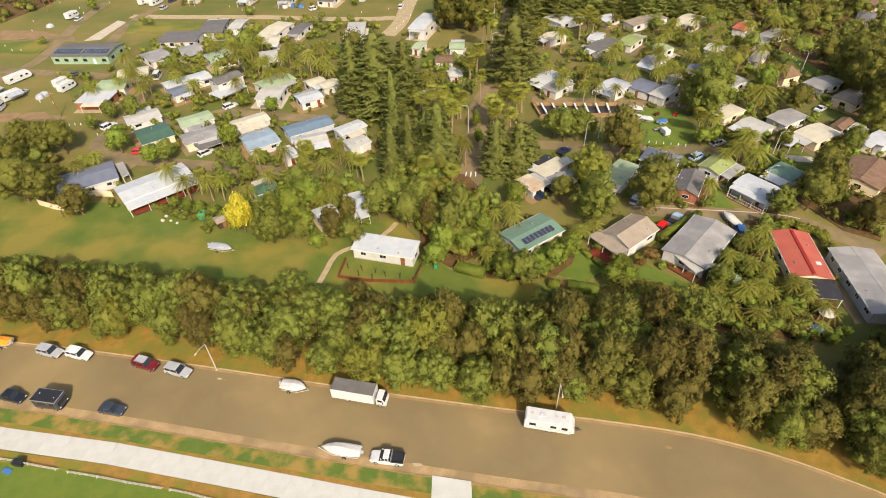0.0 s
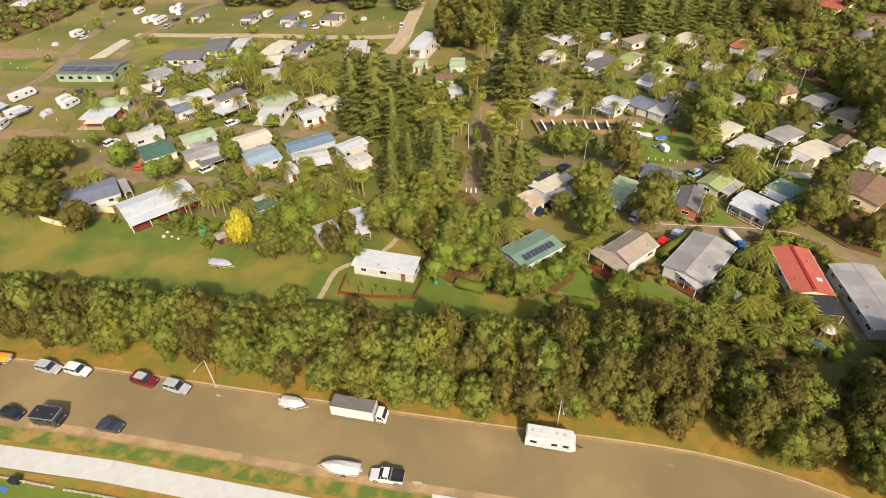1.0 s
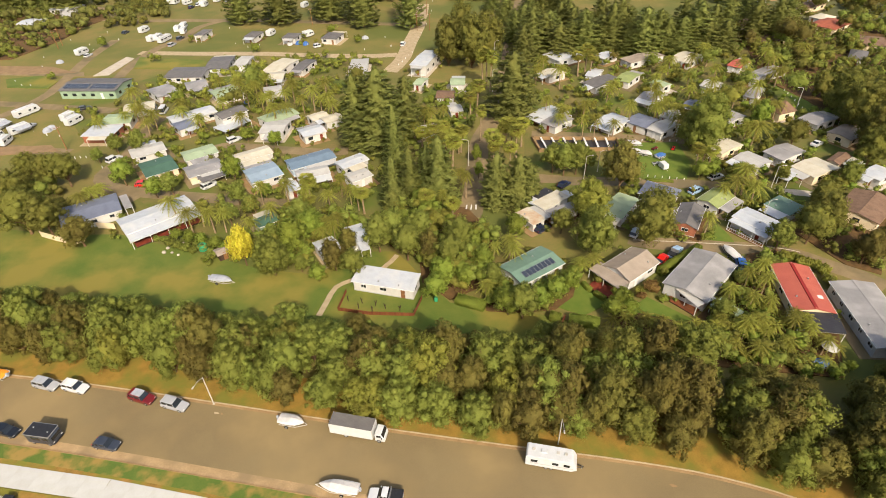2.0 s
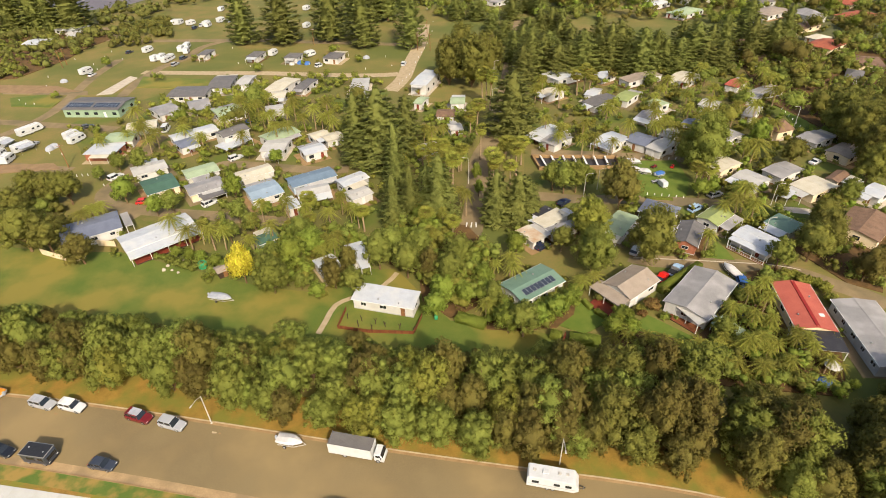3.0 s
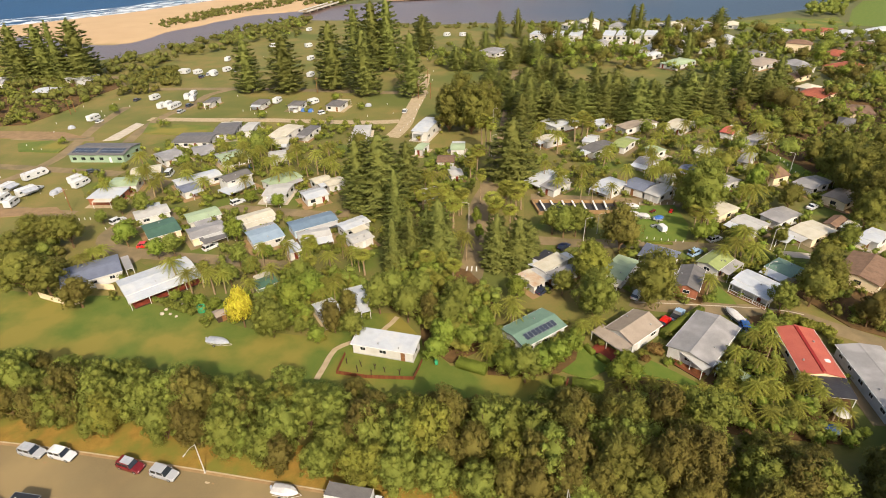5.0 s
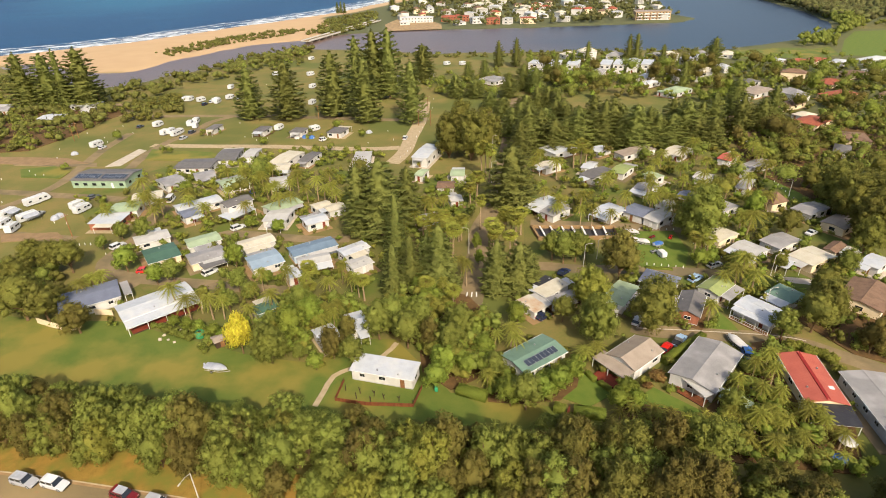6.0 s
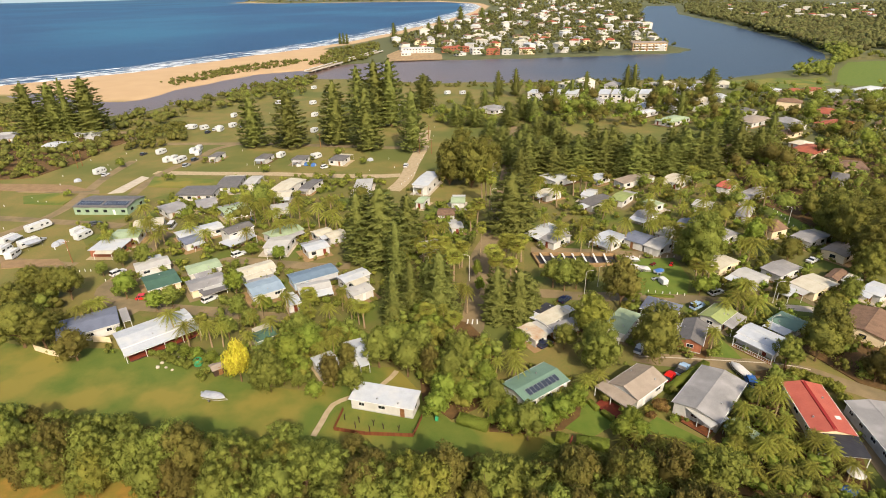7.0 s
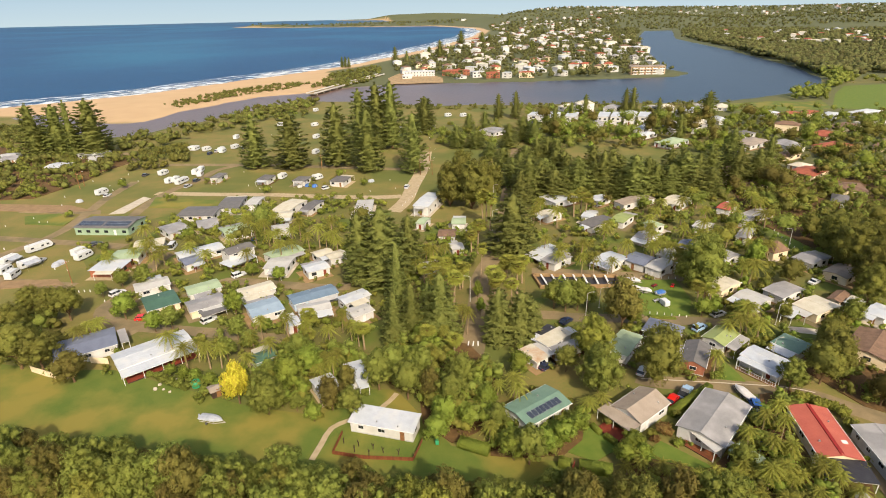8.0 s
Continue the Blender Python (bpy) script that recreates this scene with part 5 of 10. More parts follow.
def palm_tree(seed, h=7.0, fan=False, fronds=34, length=2.7, leaf="leaf_palm", skirt=False, label="feather palm with arching fronds"):
    rs = np.random.RandomState(seed)
    t = thing("palm_tree", label, "palm")
    bend = rs.uniform(-0.5, 0.5, 2)
    top = Vector((bend[0], bend[1], h))
    part("trunk", Form().tube([(0, 0, -0.1), (bend[0] * 0.4, bend[1] * 0.4, h * 0.5), top], [0.24, 0.17, 0.15], 8), "palm_trunk", t)
    vs, fs = [], []
    k = 0
    for i in range(fronds):
        a = i * 2.4
        e = 1.25 - (2.2 if fan else 1.95) * (i / fronds)
        ln = length * rs.uniform(0.8, 1.1)
        d = np.array([math.cos(a), math.sin(a), 0])
        side = np.array([-math.sin(a), math.cos(a), 0])
        if fan:
            n = 9
            base = np.array(top) + (d * math.cos(e) + np.array([0, 0, math.sin(e)])) * ln * 0.5
            fwd = d * math.cos(e - 0.3) + np.array([0, 0, math.sin(e - 0.3)])
            for j in range(n):
                b = (j - (n - 1) / 2) * 0.3
                tip = base + (fwd * math.cos(b) + side * math.sin(b)) * ln * 0.62
                o = side * math.cos(b) * 0.10 - fwd * math.sin(b) * 0.10
                vs += [base, (base + tip) / 2 + o, tip - np.array([0, 0, 0.12 * ln]), (base + tip) / 2 - o]
                fs += [(k, k + 1, k + 2), (k, k + 2, k + 3)]
                k += 4
            vs += [np.array(top), np.array(top) + side * 0.04, base, base - side * 0.04]
            fs += [(k, k + 1, k + 2), (k, k + 2, k + 3)]
            k += 4
        else:
            pts = []
            steps = 7
            for s in range(steps + 1):
                u = s / steps
                pts.append(np.array(top) + d * ln * (u * math.cos(e) + 0.25 * u * u) + np.array([0, 0, ln * (u * math.sin(e) - 0.75 * u * u)]))
            for s in range(steps):
                p, q = pts[s], pts[s + 1]
                w = 0.42 * ln * 0.34 * (0.35 + 1.0 * math.sin(3.1 * min(1, (s + 0.7) / steps)))
                for sg in (-1, 1):
                    for v in (0, 0.5):
                        p0 = p + (q - p) * v
                        p1 = p + (q - p) * (v + 0.42)
                        tip = p1 + sg * side * w + (q - p) * 0.5 - np.array([0, 0, 0.7 * w])
                        vs += [p0, p1, tip]
                        fs += [(k, k + 1, k + 2)]
                        k += 3
    tri = np.array(fs)
    me = np_mesh("fronds", [(np.array(vs), tri)], leaf)
    part("fronds", me, None, t)
    if skirt:
        c = [(bend[0], bend[1], h - 0.6 - 0.35 * q) for q in range(4)]
        skirt_leaves = leaf_cards(rs, c, [0.55, 0.5, 0.42, 0.35], 160, 0.35, out=0.3)
        part("dry_skirt", np_mesh("dry_skirt", [skirt_leaves], "leaf_dry"), None, t, "hanging dead brown fronds")
    return t


def shrub(seed, leaf, r=1.3, h=1.8, cards=380, size=0.2, name="shrub", label="rounded garden shrub"):
    rs = np.random.RandomState(seed)
    t = thing(name, label, "shrub")
    c, rad = [], []
    for i in range(7):
        a, s = i * 2.4, math.sqrt((i + 0.4) / 7)
        c.append((r * 0.6 * s * math.cos(a), r * 0.6 * s * math.sin(a), h * (0.32 + 0.36 * rs.uniform(0.3, 1) * (1.1 - 0.5 * s))))
        rad.append(r * rs.uniform(0.4, 0.55))
    part("stem", Form().tube([(0, 0, -0.05), (0, 0, h * 0.5)], [0.08, 0.04], 5), "bark", t)
    part("foliage", np_mesh("foliage", [blob_core(rs, c, rad, 0.78), leaf_cards(rs, c, rad, int(cards * 1.5), size)], leaf), None, t)
    return t


def hedge(x, y, rz, L, W, H, leaf="leaf_bright", label="clipped green garden hedge"):
    rs = np.random.RandomState(int(abs(x * 7 + y * 3)))
    t = thing("hedge", label, "hedge", x, y, 0, rz)
    n = int(90 * (L * W + 2 * H * (L + W)) / 4)
    side = rs.choice(5, n, p=np.array([L * W * 1.3, L * H, L * H, W * H, W * H]) / (1.3 * L * W + 2 * L * H + 2 * W * H))
    u, v = rs.uniform(-0.5, 0.5, n), rs.uniform(0, 1, n)
    pos = np.zeros((n, 3))
    nrm = np.zeros((n, 3))
    for s, (ax, px) in enumerate((("z", 0), ("y", -1), ("y", 1), ("x", -1), ("x", 1))):
        k = side == s
        if ax == "z":
            pos[k] = np.stack([u[k] * L, (v[k] - 0.5) * W, np.full(k.sum(), H)], 1)
            nrm[k] = (0, 0, 1)
        elif ax == "y":
            pos[k] = np.stack([u[k] * L, np.full(k.sum(), px * W / 2), v[k] * H], 1)
            nrm[k] = (0, px, 0.3)
        else:
            pos[k] = np.stack([np.full(k.sum(), px * L / 2), u[k] * W, v[k] * H], 1)
            nrm[k] = (px, 0, 0.3)
    pos += rs.normal(size=(n, 3)) * 0.05
    nrm = nrm + rs.normal(size=(n, 3)) * 0.35
    nrm /= np.linalg.norm(nrm, axis=1)[:, None]
    tt = np.cross(nrm, rs.normal(size=(n, 3)))
    tt /= np.linalg.norm(tt, axis=1)[:, None]
    b = np.cross(nrm, tt)
    s = 0.13
    vv = np.stack([pos - tt * s, pos - b * s * 0.6, pos + tt * s, pos + b * s * 0.6], 1).reshape(-1, 3)
    i = np.arange(n)[:, None] * 4
    core = Form().box(0, 0, 0, L - 0.06, W - 0.06, H - 0.05)
    cf = []
    for q in core.f:
        cf += [(q[0], q[1], q[2]), (q[0], q[2], q[3])]
    part("foliage", np_mesh("foliage", [(np.array(core.v), np.array(cf)), (vv, np.concatenate([i + np.array([[0, 1, 2]]), i + np.array([[0, 2, 3]])]))], leaf), None, t)
    part("stems", Form().box(0, 0, 0, L - 0.3, W * 0.3, 0.2), "bark", t)
    return t


BASE = {}


def free(x, y, r):
    """Whether a spot is clear of all houses by r."""
    for fx, fy, fr, L, D, a in FOOT:
        if abs(x - fx) < fr + r and abs(y - fy) < fr + r:
            dx, dy = x - fx, y - fy
            u = abs(dx * math.cos(a) + dy * math.sin(a))
            v = abs(-dx * math.sin(a) + dy * math.cos(a))
            if u < L / 2 + r and v < D / 2 + r:
                return False
    return True


def plant(kind, x, y, size=1.0, turn=None, tall=1.0, label="", z=0.0):
    """Sets a tree or shrub of a kind; the first of each kind is moved, later ones are copies."""
    if kind not in ("pine", "column", "pine_far", "column_far", "palm", "fan") and not free(x, y, -0.1):
        return None
    proto = BASE[kind]
    pick = proto[int(abs(x * 13.7 + y * 7.3)) % len(proto)]
    rz = turn if turn is not None else (x * 37.1 + y * 91.7) % 360
    m = pose(x, y, z, 0, 0, rz) @ Matrix.Diagonal((size, size, size * tall, 1))
    if not pick.get("set"):
        pick["set"] = 1
        pick.matrix_basis = m
        ob = pick
    else:
        ob = copy_thing(pick, Matrix())
        ob.matrix_basis = m
    if label:
        tagged(ob, label)
    return ob


FAR = {}


def far_tree(leaf, x, y, r, h):
    """Notes a far tree; all of one foliage are joined later."""
    if not free(x, y, 0.2) or (76 < x < 152 and 374 < y < 414):
        return
    FAR.setdefault(leaf, []).append((x, y, r, h, 0.0))


def kinds():
    BASE["gum"] = [round_tree(s, "leaf_gum", 8.5, 3.2, 2300, 0.18, 24, label="dense olive-green coastal tree with a rounded crown") for s in (1, 2, 3, 4)]
    BASE["oak"] = [round_tree(s, "leaf_oak", 8.5, 2.9, 2300, 0.17, 22, 0.22, label="brown-green she-oak with soft drooping foliage", drop=1.2) for s in (5, 6, 7)]
    BASE["wattle"] = [round_tree(s, "leaf_yellow", 8.5, 3.0, 2300, 0.18, 24, label="yellow-green coastal banksia tree") for s in (8, 9)]
    for key, leaf, lab in (("gum", "leaf_gum", "large olive-green gum tree with a broad crown"), ("dark", "leaf_dark", "large dark green tree with a broad crown"), ("wattle", "leaf_yellow", "large pale yellow-green tree with a broad crown")):
        BASE["big_" + key] = [round_tree(s, leaf, 11.0, 4.8, 5600, 0.19, 44, 0.14, label=lab, lobe=(0.14, 0.38)) for s in (81, 82)]
    BASE["belt_gum"] = [round_tree(s, "leaf_gum", 9.4, 4.1, 3900, 0.187, 38, 0.05, label="dense olive-green coastal tree in a roadside belt", lobe=(0.14, 0.4)) for s in (61, 62, 63, 64)]
    BASE["belt_oak"] = [round_tree(s, "leaf_oak", 9.8, 3.4, 3900, 0.177, 36, 0.04, label="brown-green she-oak in a roadside belt", drop=1.35, lobe=(0.14, 0.38)) for s in (65, 66, 67)]
    BASE["belt_wattle"] = [round_tree(s, "leaf_yellow", 9.4, 3.7, 3900, 0.187, 36, 0.05, label="yellow-green banksia in a roadside belt", lobe=(0.14, 0.38)) for s in (68, 69)]
    BASE["belt_dark"] = [round_tree(s, "leaf_dark", 9.8, 4.0, 3900, 0.187, 38, 0.05, label="dark green tree in a roadside belt", lobe=(0.14, 0.4)) for s in (70, 71)]
    BASE["dark"] = [round_tree(s, "leaf_dark", 9.0, 3.6, 3000, 0.18, 28, label="dark green broad-crowned tree") for s in (10, 11, 12)]
    BASE["bright"] = [round_tree(s, "leaf_bright", 6.0, 2.6, 1800, 0.165, 20, label="bright green garden tree") for s in (13, 14, 15)]
    BASE["pine"] = [pine_tree(s, r=4.9) for s in (20, 21, 22)]
    BASE["column"] = [pine_tree(s, 14.0, 3.0, "leaf_pine", 17, 24, 0.36, "narrow columnar island pine", 0.42) for s in (23, 24)]
    BASE["pine_far"] = [pine_tree(s, 20.0, 5.4, "leaf_pine", 17, 19, 0.6, "tall dark island pine", 0.4) for s in (54, 55)]
    BASE["column_far"] = [pine_tree(56, 14.0, 3.2, "leaf_pine", 13, 13, 0.55, "narrow columnar dark pine", 0.4)]
    BASE["palm"] = [palm_tree(s) for s in (30, 31, 32)]
    BASE["fan"] = [palm_tree(s, 8.5, True, 30, 2.0, skirt=True, label="tall fan palm with a skirt of dead fronds") for s in (33, 34)]
    BASE["tree_fern"] = [palm_tree(s, 3.0, False, 22, 2.2, label="low feathery garden palm") for s in (35, 36)]
    BASE["shrub"] = [shrub(s, "leaf_bright", label="leafy green garden shrub") for s in (40, 41, 42)]
    BASE["bush"] = [shrub(s, "leaf_gum", 1.5, 2.2, label="dense olive-green garden bush") for s in (43, 44, 45)]
    BASE["gold"] = [shrub(s, "leaf_golden", 1.25, 2.2, 2600, 0.085, label="golden yellow garden shrub") for s in (46,)]
    BASE["lime"] = [shrub(s, "leaf_yellow", 1.4, 2.0, label="yellow-green leafy garden shrub") for s in (48,)]
    BASE["dry"] = [shrub(s, "leaf_dry", 1.3, 2.2, label="dry brown garden bush") for s in (47,)]


kinds()


def scrub(name, label, spots, leaf, size, cards=60, category="woods"):
    """Far woods: many clumps in one sheet of foliage. spots: x, y, radius, height, ground."""
    rs = np.random.RandomState(len(spots))
    each = 1 if size > 1.05 else 2 if size > 0.4 else 3
    spots = np.repeat(np.asarray(spots, float), each, 0)
    n = len(spots)
    a, rad, h = rs.uniform(0, 6.28, n), spots[:, 2], spots[:, 3]
    c = np.stack([spots[:, 0] + rad * 0.45 * np.cos(a), spots[:, 1] + rad * 0.45 * np.sin(a), spots[:, 4] + h * rs.uniform(0.35, 0.7, n)], 1)
    r = np.minimum(rad * rs.uniform(0.5, 0.75, n) * (1.25, 1.1, 1.0)[each - 1], h * 0.75)
    me = np_mesh(name, [blob_core(rs, c, r, 0.74, 0.8, (0.65, 1.25)), leaf_cards(rs, c, r, int(cards * 0.62) * n // each, size, out=0.5)], leaf)
    return tagged(new(name, me), label, category, kind="stuff")


# ---- the place ----
# front street with its kerbs, verges and footpath
STREET = [(-470.4, 123.2), (-280, 91.8), (-134.4, 69.4), (-78.4, 60.9), (-53.8, 56.4), (-33.6, 52.2), (-11.2, 47.5), (9, 43.6), (24.6, 40.8), (38.1, 37.6), (50.4, 32.5), (62.7, 24.6), (76.2, 9), (87.4, -16.8), (100.8, -67.2), (134.4, -224)]
ribbon("road", STREET, 12.7, 0.03, "asphalt", "wide brown-grey asphalt street with dusty edges")


def offset(pts, d):
    out = []
    for i, (x, y) in enumerate(pts):
        ax, ay = pts[max(i - 1, 0)]
        bx, by = pts[min(i + 1, len(pts) - 1)]
        n = math.hypot(bx - ax, by - ay)
        out.append((x - (by - ay) / n * d, y + (bx - ax) / n * d))
    return out


NEAR = STREET[2:14]
ribbon("kerb_far", offset(NEAR, 6.45), 0.2, 0.14, "gravel", "pale concrete kerb along the street", "kerb", thick=0.14)
ribbon("gutter_far", offset(NEAR, 6.1), 0.5, 0.045, "dusty_verge", "dusty concrete gutter along the street", "kerb")
ribbon("kerb_near", offset(NEAR, -6.45), 0.2, 0.14, "dusty_verge", "dusty concrete kerb along the street", "kerb", thick=0.14)
ribbon("dust_edge", offset(NEAR[:8], -5.6), 1.5, 0.04, "road_dust", "sandy dust along the street edge", "dust")
ribbon("verge_near", offset(NEAR, -9.2), 5.2, 0.10, "dry_verge", "patchy dry grass verge beside the kerb", "grass")
ribbon("verge_green", offset(NEAR, -7.7), 2.3, 0.106, "green_verge", "green grass strip along the kerb with worn patches", "grass")
ribbon("verge_far", offset(NEAR, 10.3), 7.4, 0.10, "dry_grass", "dry grass verge under the trees", "grass")


def near_path():
    """White concrete footpath, slab by slab, with a driveway crossing."""
    line = [(-134.4, 59.6), (-100.8, 54.9), (-70.6, 48), (-51.5, 44.7), (-33.6, 40.8), (-13.4, 36.3), (6.7, 32), (26.9, 28)]
    p = thing("pavement", "white concrete footpath in long slabs", "footpath", kind="structure")
    pts = []
    for (ax, ay), (bx, by) in zip(line, line[1:]):
        n = max(1, round(math.hypot(bx - ax, by - ay) / 3.6))
        pts += [(ax + (bx - ax) * i / n, ay + (by - ay) * i / n) for i in range(n)]
    for (ax, ay), (bx, by) in zip(pts, pts[1:]):
        d = math.hypot(bx - ax, by - ay)
        part("slab", Form().box(0, 0, 0, d - 0.012, 3.4, 0.14), "concrete_white", p, m=pose((ax + bx) / 2, (ay + by) / 2, 0, 0, 0, math.degrees(math.atan2(by - ay, bx - ax))))
    return p


near_path()
ribbon("dirt_edge", [(-112, 54), (-70.6, 45.2), (-51.5, 41.9), (-33.6, 38), (-13.4, 33.5), (26.9, 25.2)], 1.9, 0.08, "dry_verge", "bare orange dirt and dry grass beside the footpath", "ground")
patch("park_lawn", [(-123.2, 53.8), (-70.6, 44.4), (-51.5, 41), (-33.6, 37.1), (-13.4, 32.6), (26.9, 24.2), (44.8, 0), (-123.2, 0)], 0.09, "green_lawn", "bright green mown park lawn", "grass")
patch("driveway", [(-2.7, 39.5), (2.9, 38.4), (2.7, 29.1), (-3.1, 30.2)], 0.16, "concrete_white", "white concrete driveway crossing", "driveway")


def tree_belt():
    """The belt of coastal trees between street and lawn."""
    rnd = random.Random(7)
    line = [(-125.4, 68.1)] + STREET[3:14]
    for (ax, ay), (bx, by) in zip(line, line[1:]):
        d = math.hypot(bx - ax, by - ay)
        nx, ny = -(by - ay) / d, (bx - ax) / d
        steps = max(1, round(d / 4.2))
        for i in range(steps):
            s = (i + rnd.random() * 0.7) / steps
            x0, y0 = ax + (bx - ax) * s, ay + (by - ay) * s
            rows = (11.4, 14.8, 19.4) if x0 < -34 else (9.6, 13.8, 18.2, 21.8) if x0 < 14 else (10.4, 14.6, 18.8, 22.6, 26.4) if x0 > 52 else (10.4, 14.6, 18.8, 22.6) if x0 > 38 else (10.4, 14.6, 18.8, 22.6, 25.8)
            for j, r in enumerate(rows):
                if rnd.random() < (0.08 if j == 0 else 0.05 if j == len(rows) - 1 else 0.0):
                    continue
                off = r + rnd.uniform(-1.1, 1.1)
                if x0 < 14:
                    kind = rnd.choice(("belt_gum", "belt_gum", "belt_oak", "belt_gum", "belt_gum", "belt_oak", "belt_gum", "belt_wattle", "belt_oak"))
                else:
                    kind = rnd.choice(("belt_oak", "belt_dark", "belt_oak", "belt_gum", "belt_oak"))
                size = rnd.uniform(0.85, 1.15) * (1.1 if x0 >= 14 else 1.0) * (0.8 if j == 0 else 0.85 if j == len(rows) - 1 else 1.0)
                slip = rnd.uniform(-1.7, 1.7)
                plant(kind, x0 + nx * off + ny * slip, y0 + ny * off - nx * slip, size, None, rnd.uniform(1, 1.3) if j < len(rows) - 1 else 0.95)


tree_belt()


def street_marks():
    """Pale sand spills, tar patches and a repaired trench on the street."""
    rnd = random.Random(3)
    for i in range(7):
        x = rnd.uniform(-75, 45)
        y0 = np.interp(x, [p[0] for p in STREET], [p[1] for p in STREET])
        off = rnd.choice((-5.0, -4.4, 4.6, 3.8, rnd.uniform(-3, 3)))
        n = 9
        r = rnd.uniform(0.12, 0.3)
        k = rnd.uniform(1.2, 3.0)
        pts = [(x + r * k * math.cos(6.2832 * j / n) * rnd.uniform(0.6, 1.2), y0 + off + r * math.sin(6.2832 * j / n) * rnd.uniform(0.6, 1.2) - 0.2 * r * k * math.cos(6.2832 * j / n)) for j in range(n)]
        patch("road_stain", pts, 0.05 + 0.001 * i, rnd.choice(("dusty_verge", "gravel")), "pale sandy spill on the asphalt", "road stain")


street_marks()
patch("lawn", [(-97.0, 90.0), (-114.4, 116.2), (-95.0, 111.9), (-78.5, 111.1), (-57.7, 102.8), (-40.6, 96.0), (-26.8, 93.1), (-23.4, 101.4), (-10.8, 100.9), (1.1, 83.2), (21.8, 78.1), (37.3, 69.8), (35.2, 64.3), (-18.9, 73.0), (-83.4, 80.5)], 0.054, "lawn", "mown grass reserve with dry patches", "grass")
ribbon("road", [(43.3, 103.0), (47.8, 101.0), (58.0, 99.6), (67.9, 98.1), (73.1, 96.9), (78.5, 94.8), (82.4, 91.5), (87.8, 87.1), (90.4, 83.7)], 4.6, 0.068, "asphalt_pale", "narrow pale asphalt lane between the cabins", "road")
ribbon("kerb", [(44.0, 102.4), (58.4, 100.5), (73.8, 98.1), (79.2, 95.9)], 0.3, 0.132, "concrete", "pale concrete kerb edging the lane", "road")
ribbon("road", [(6.3, 110.8), (9.3, 128.8), (10.9, 144.7), (12.5, 155.8), (17.4, 170.5), (21.8, 187.7), (26.2, 211.5), (30.0, 233.1), (34.7, 258.7), (40.5, 289.9), (46.6, 325.7)], 6.0, 0.076, "asphalt_pale", "palm-lined avenue through the park", "road")
ribbon("road", [(-145.6, 162.6), (-128.3, 158.8), (-114.4, 156.1)], 4.5, 0.07, "asphalt_pale", "brown park road beside grass sites", "road")
ribbon("road", [(-172.8, 199.6), (-157.5, 196.7), (-142.3, 193.4), (-124.5, 189.9), (-114.7, 187.5)], 4.5, 0.074, "asphalt_pale", "brown park road beside grass sites", "road")
ribbon("road", [(-157.7, 179.1), (-153.3, 186.4), (-150.1, 194.3), (-147.8, 206.0), (-149.7, 224.0), (-152.7, 247.9), (-152.4, 272.8)], 4.5, 0.083, "asphalt_pale", "brown park road beside grass sites", "road")
ribbon("road", [(-81.1, 127.5), (-88.5, 131.8), (-96.3, 138.4), (-97.1, 144.1), (-95.6, 150.0), (-95.2, 155.0), (-95.6, 164.7), (-96.5, 172.2), (-94.1, 181.8)], 4.0, 0.082, "asphalt_pale", "narrow park lane between cabins", "road")
ribbon("road", [(-92.0, 134.5), (-82.8, 131.0), (-71.3, 128.5), (-56.8, 125.9), (-49.4, 124.1), (-38.9, 122.3)], 4.5, 0.086, "asphalt_pale", "narrow park lane between cabins", "road")
ribbon("road", [(-70.0, 154.3), (-67.4, 157.2), (-58.5, 155.9), (-45.7, 152.9), (-35.9, 151.1), (-27.7, 151.3)], 4.5, 0.09, "asphalt_pale", "narrow park lane between cabins", "road")
ribbon("road", [(-167.9, 305.7), (-123.5, 302.4), (-90.3, 298.5), (-57.3, 291.4), (-20.5, 284.2), (-5.2, 279.0)], 5.0, 0.094, "asphalt_pale", "brown park road under the pines", "road")
ribbon("road", [(-132.4, 251.7), (-103.8, 248.0), (-76.2, 245.2), (-48.6, 240.2), (-29.2, 237.8), (-17.0, 238.3)], 5.0, 0.098, "gravel", "pale gravel park road", "road")
ribbon("road", [(-19.1, 217.8), (-14.6, 232.6), (-12.3, 252.6), (-9.2, 275.7), (-7.6, 298.9), (-6.8, 321.2)], 6.5, 0.112, "gravel", "pale concrete park road", "road")
ribbon("road", [(-128.1, 221.0), (-129.1, 238.7), (-126.4, 258.8), (-120.0, 271.3), (-118.7, 289.2), (-109.9, 300.3)], 4.5, 0.106, "asphalt_pale", "brown park road under the pines", "road")
patch("slab", [(-139.7, 223.6), (-133.5, 224.3), (-131.5, 244.2), (-136.1, 246.9)], 0.12, "concrete", "pale concrete slab strip beside the grass", "ground")
patch("dirt_site", [(-188.1, 234.6), (-186.5, 238.4), (-145.9, 228.9), (-143.1, 223.8), (-180.6, 228.5)], 0.114, "asphalt_pale", "bare brown camp site edge", "ground")
ribbon("road", [(28.7, 158.9), (54.6, 154.6), (71.5, 151.6), (79.1, 149.9)], 4.5, 0.118, "asphalt_pale", "narrow park lane beside the car park", "road")
ribbon("road", [(24.3, 131.8), (31.1, 130.9), (35.0, 129.7), (46.7, 128.6), (53.7, 127.9), (68.4, 125.8), (75.9, 124.2)], 4.5, 0.122, "asphalt_pale", "narrow park lane between cabins", "road")
ribbon("road", [(86.3, 121.4), (92.1, 120.2), (95.3, 119.1)], 3.0, 0.126, "concrete", "concrete driveway beside a lawn", "road")
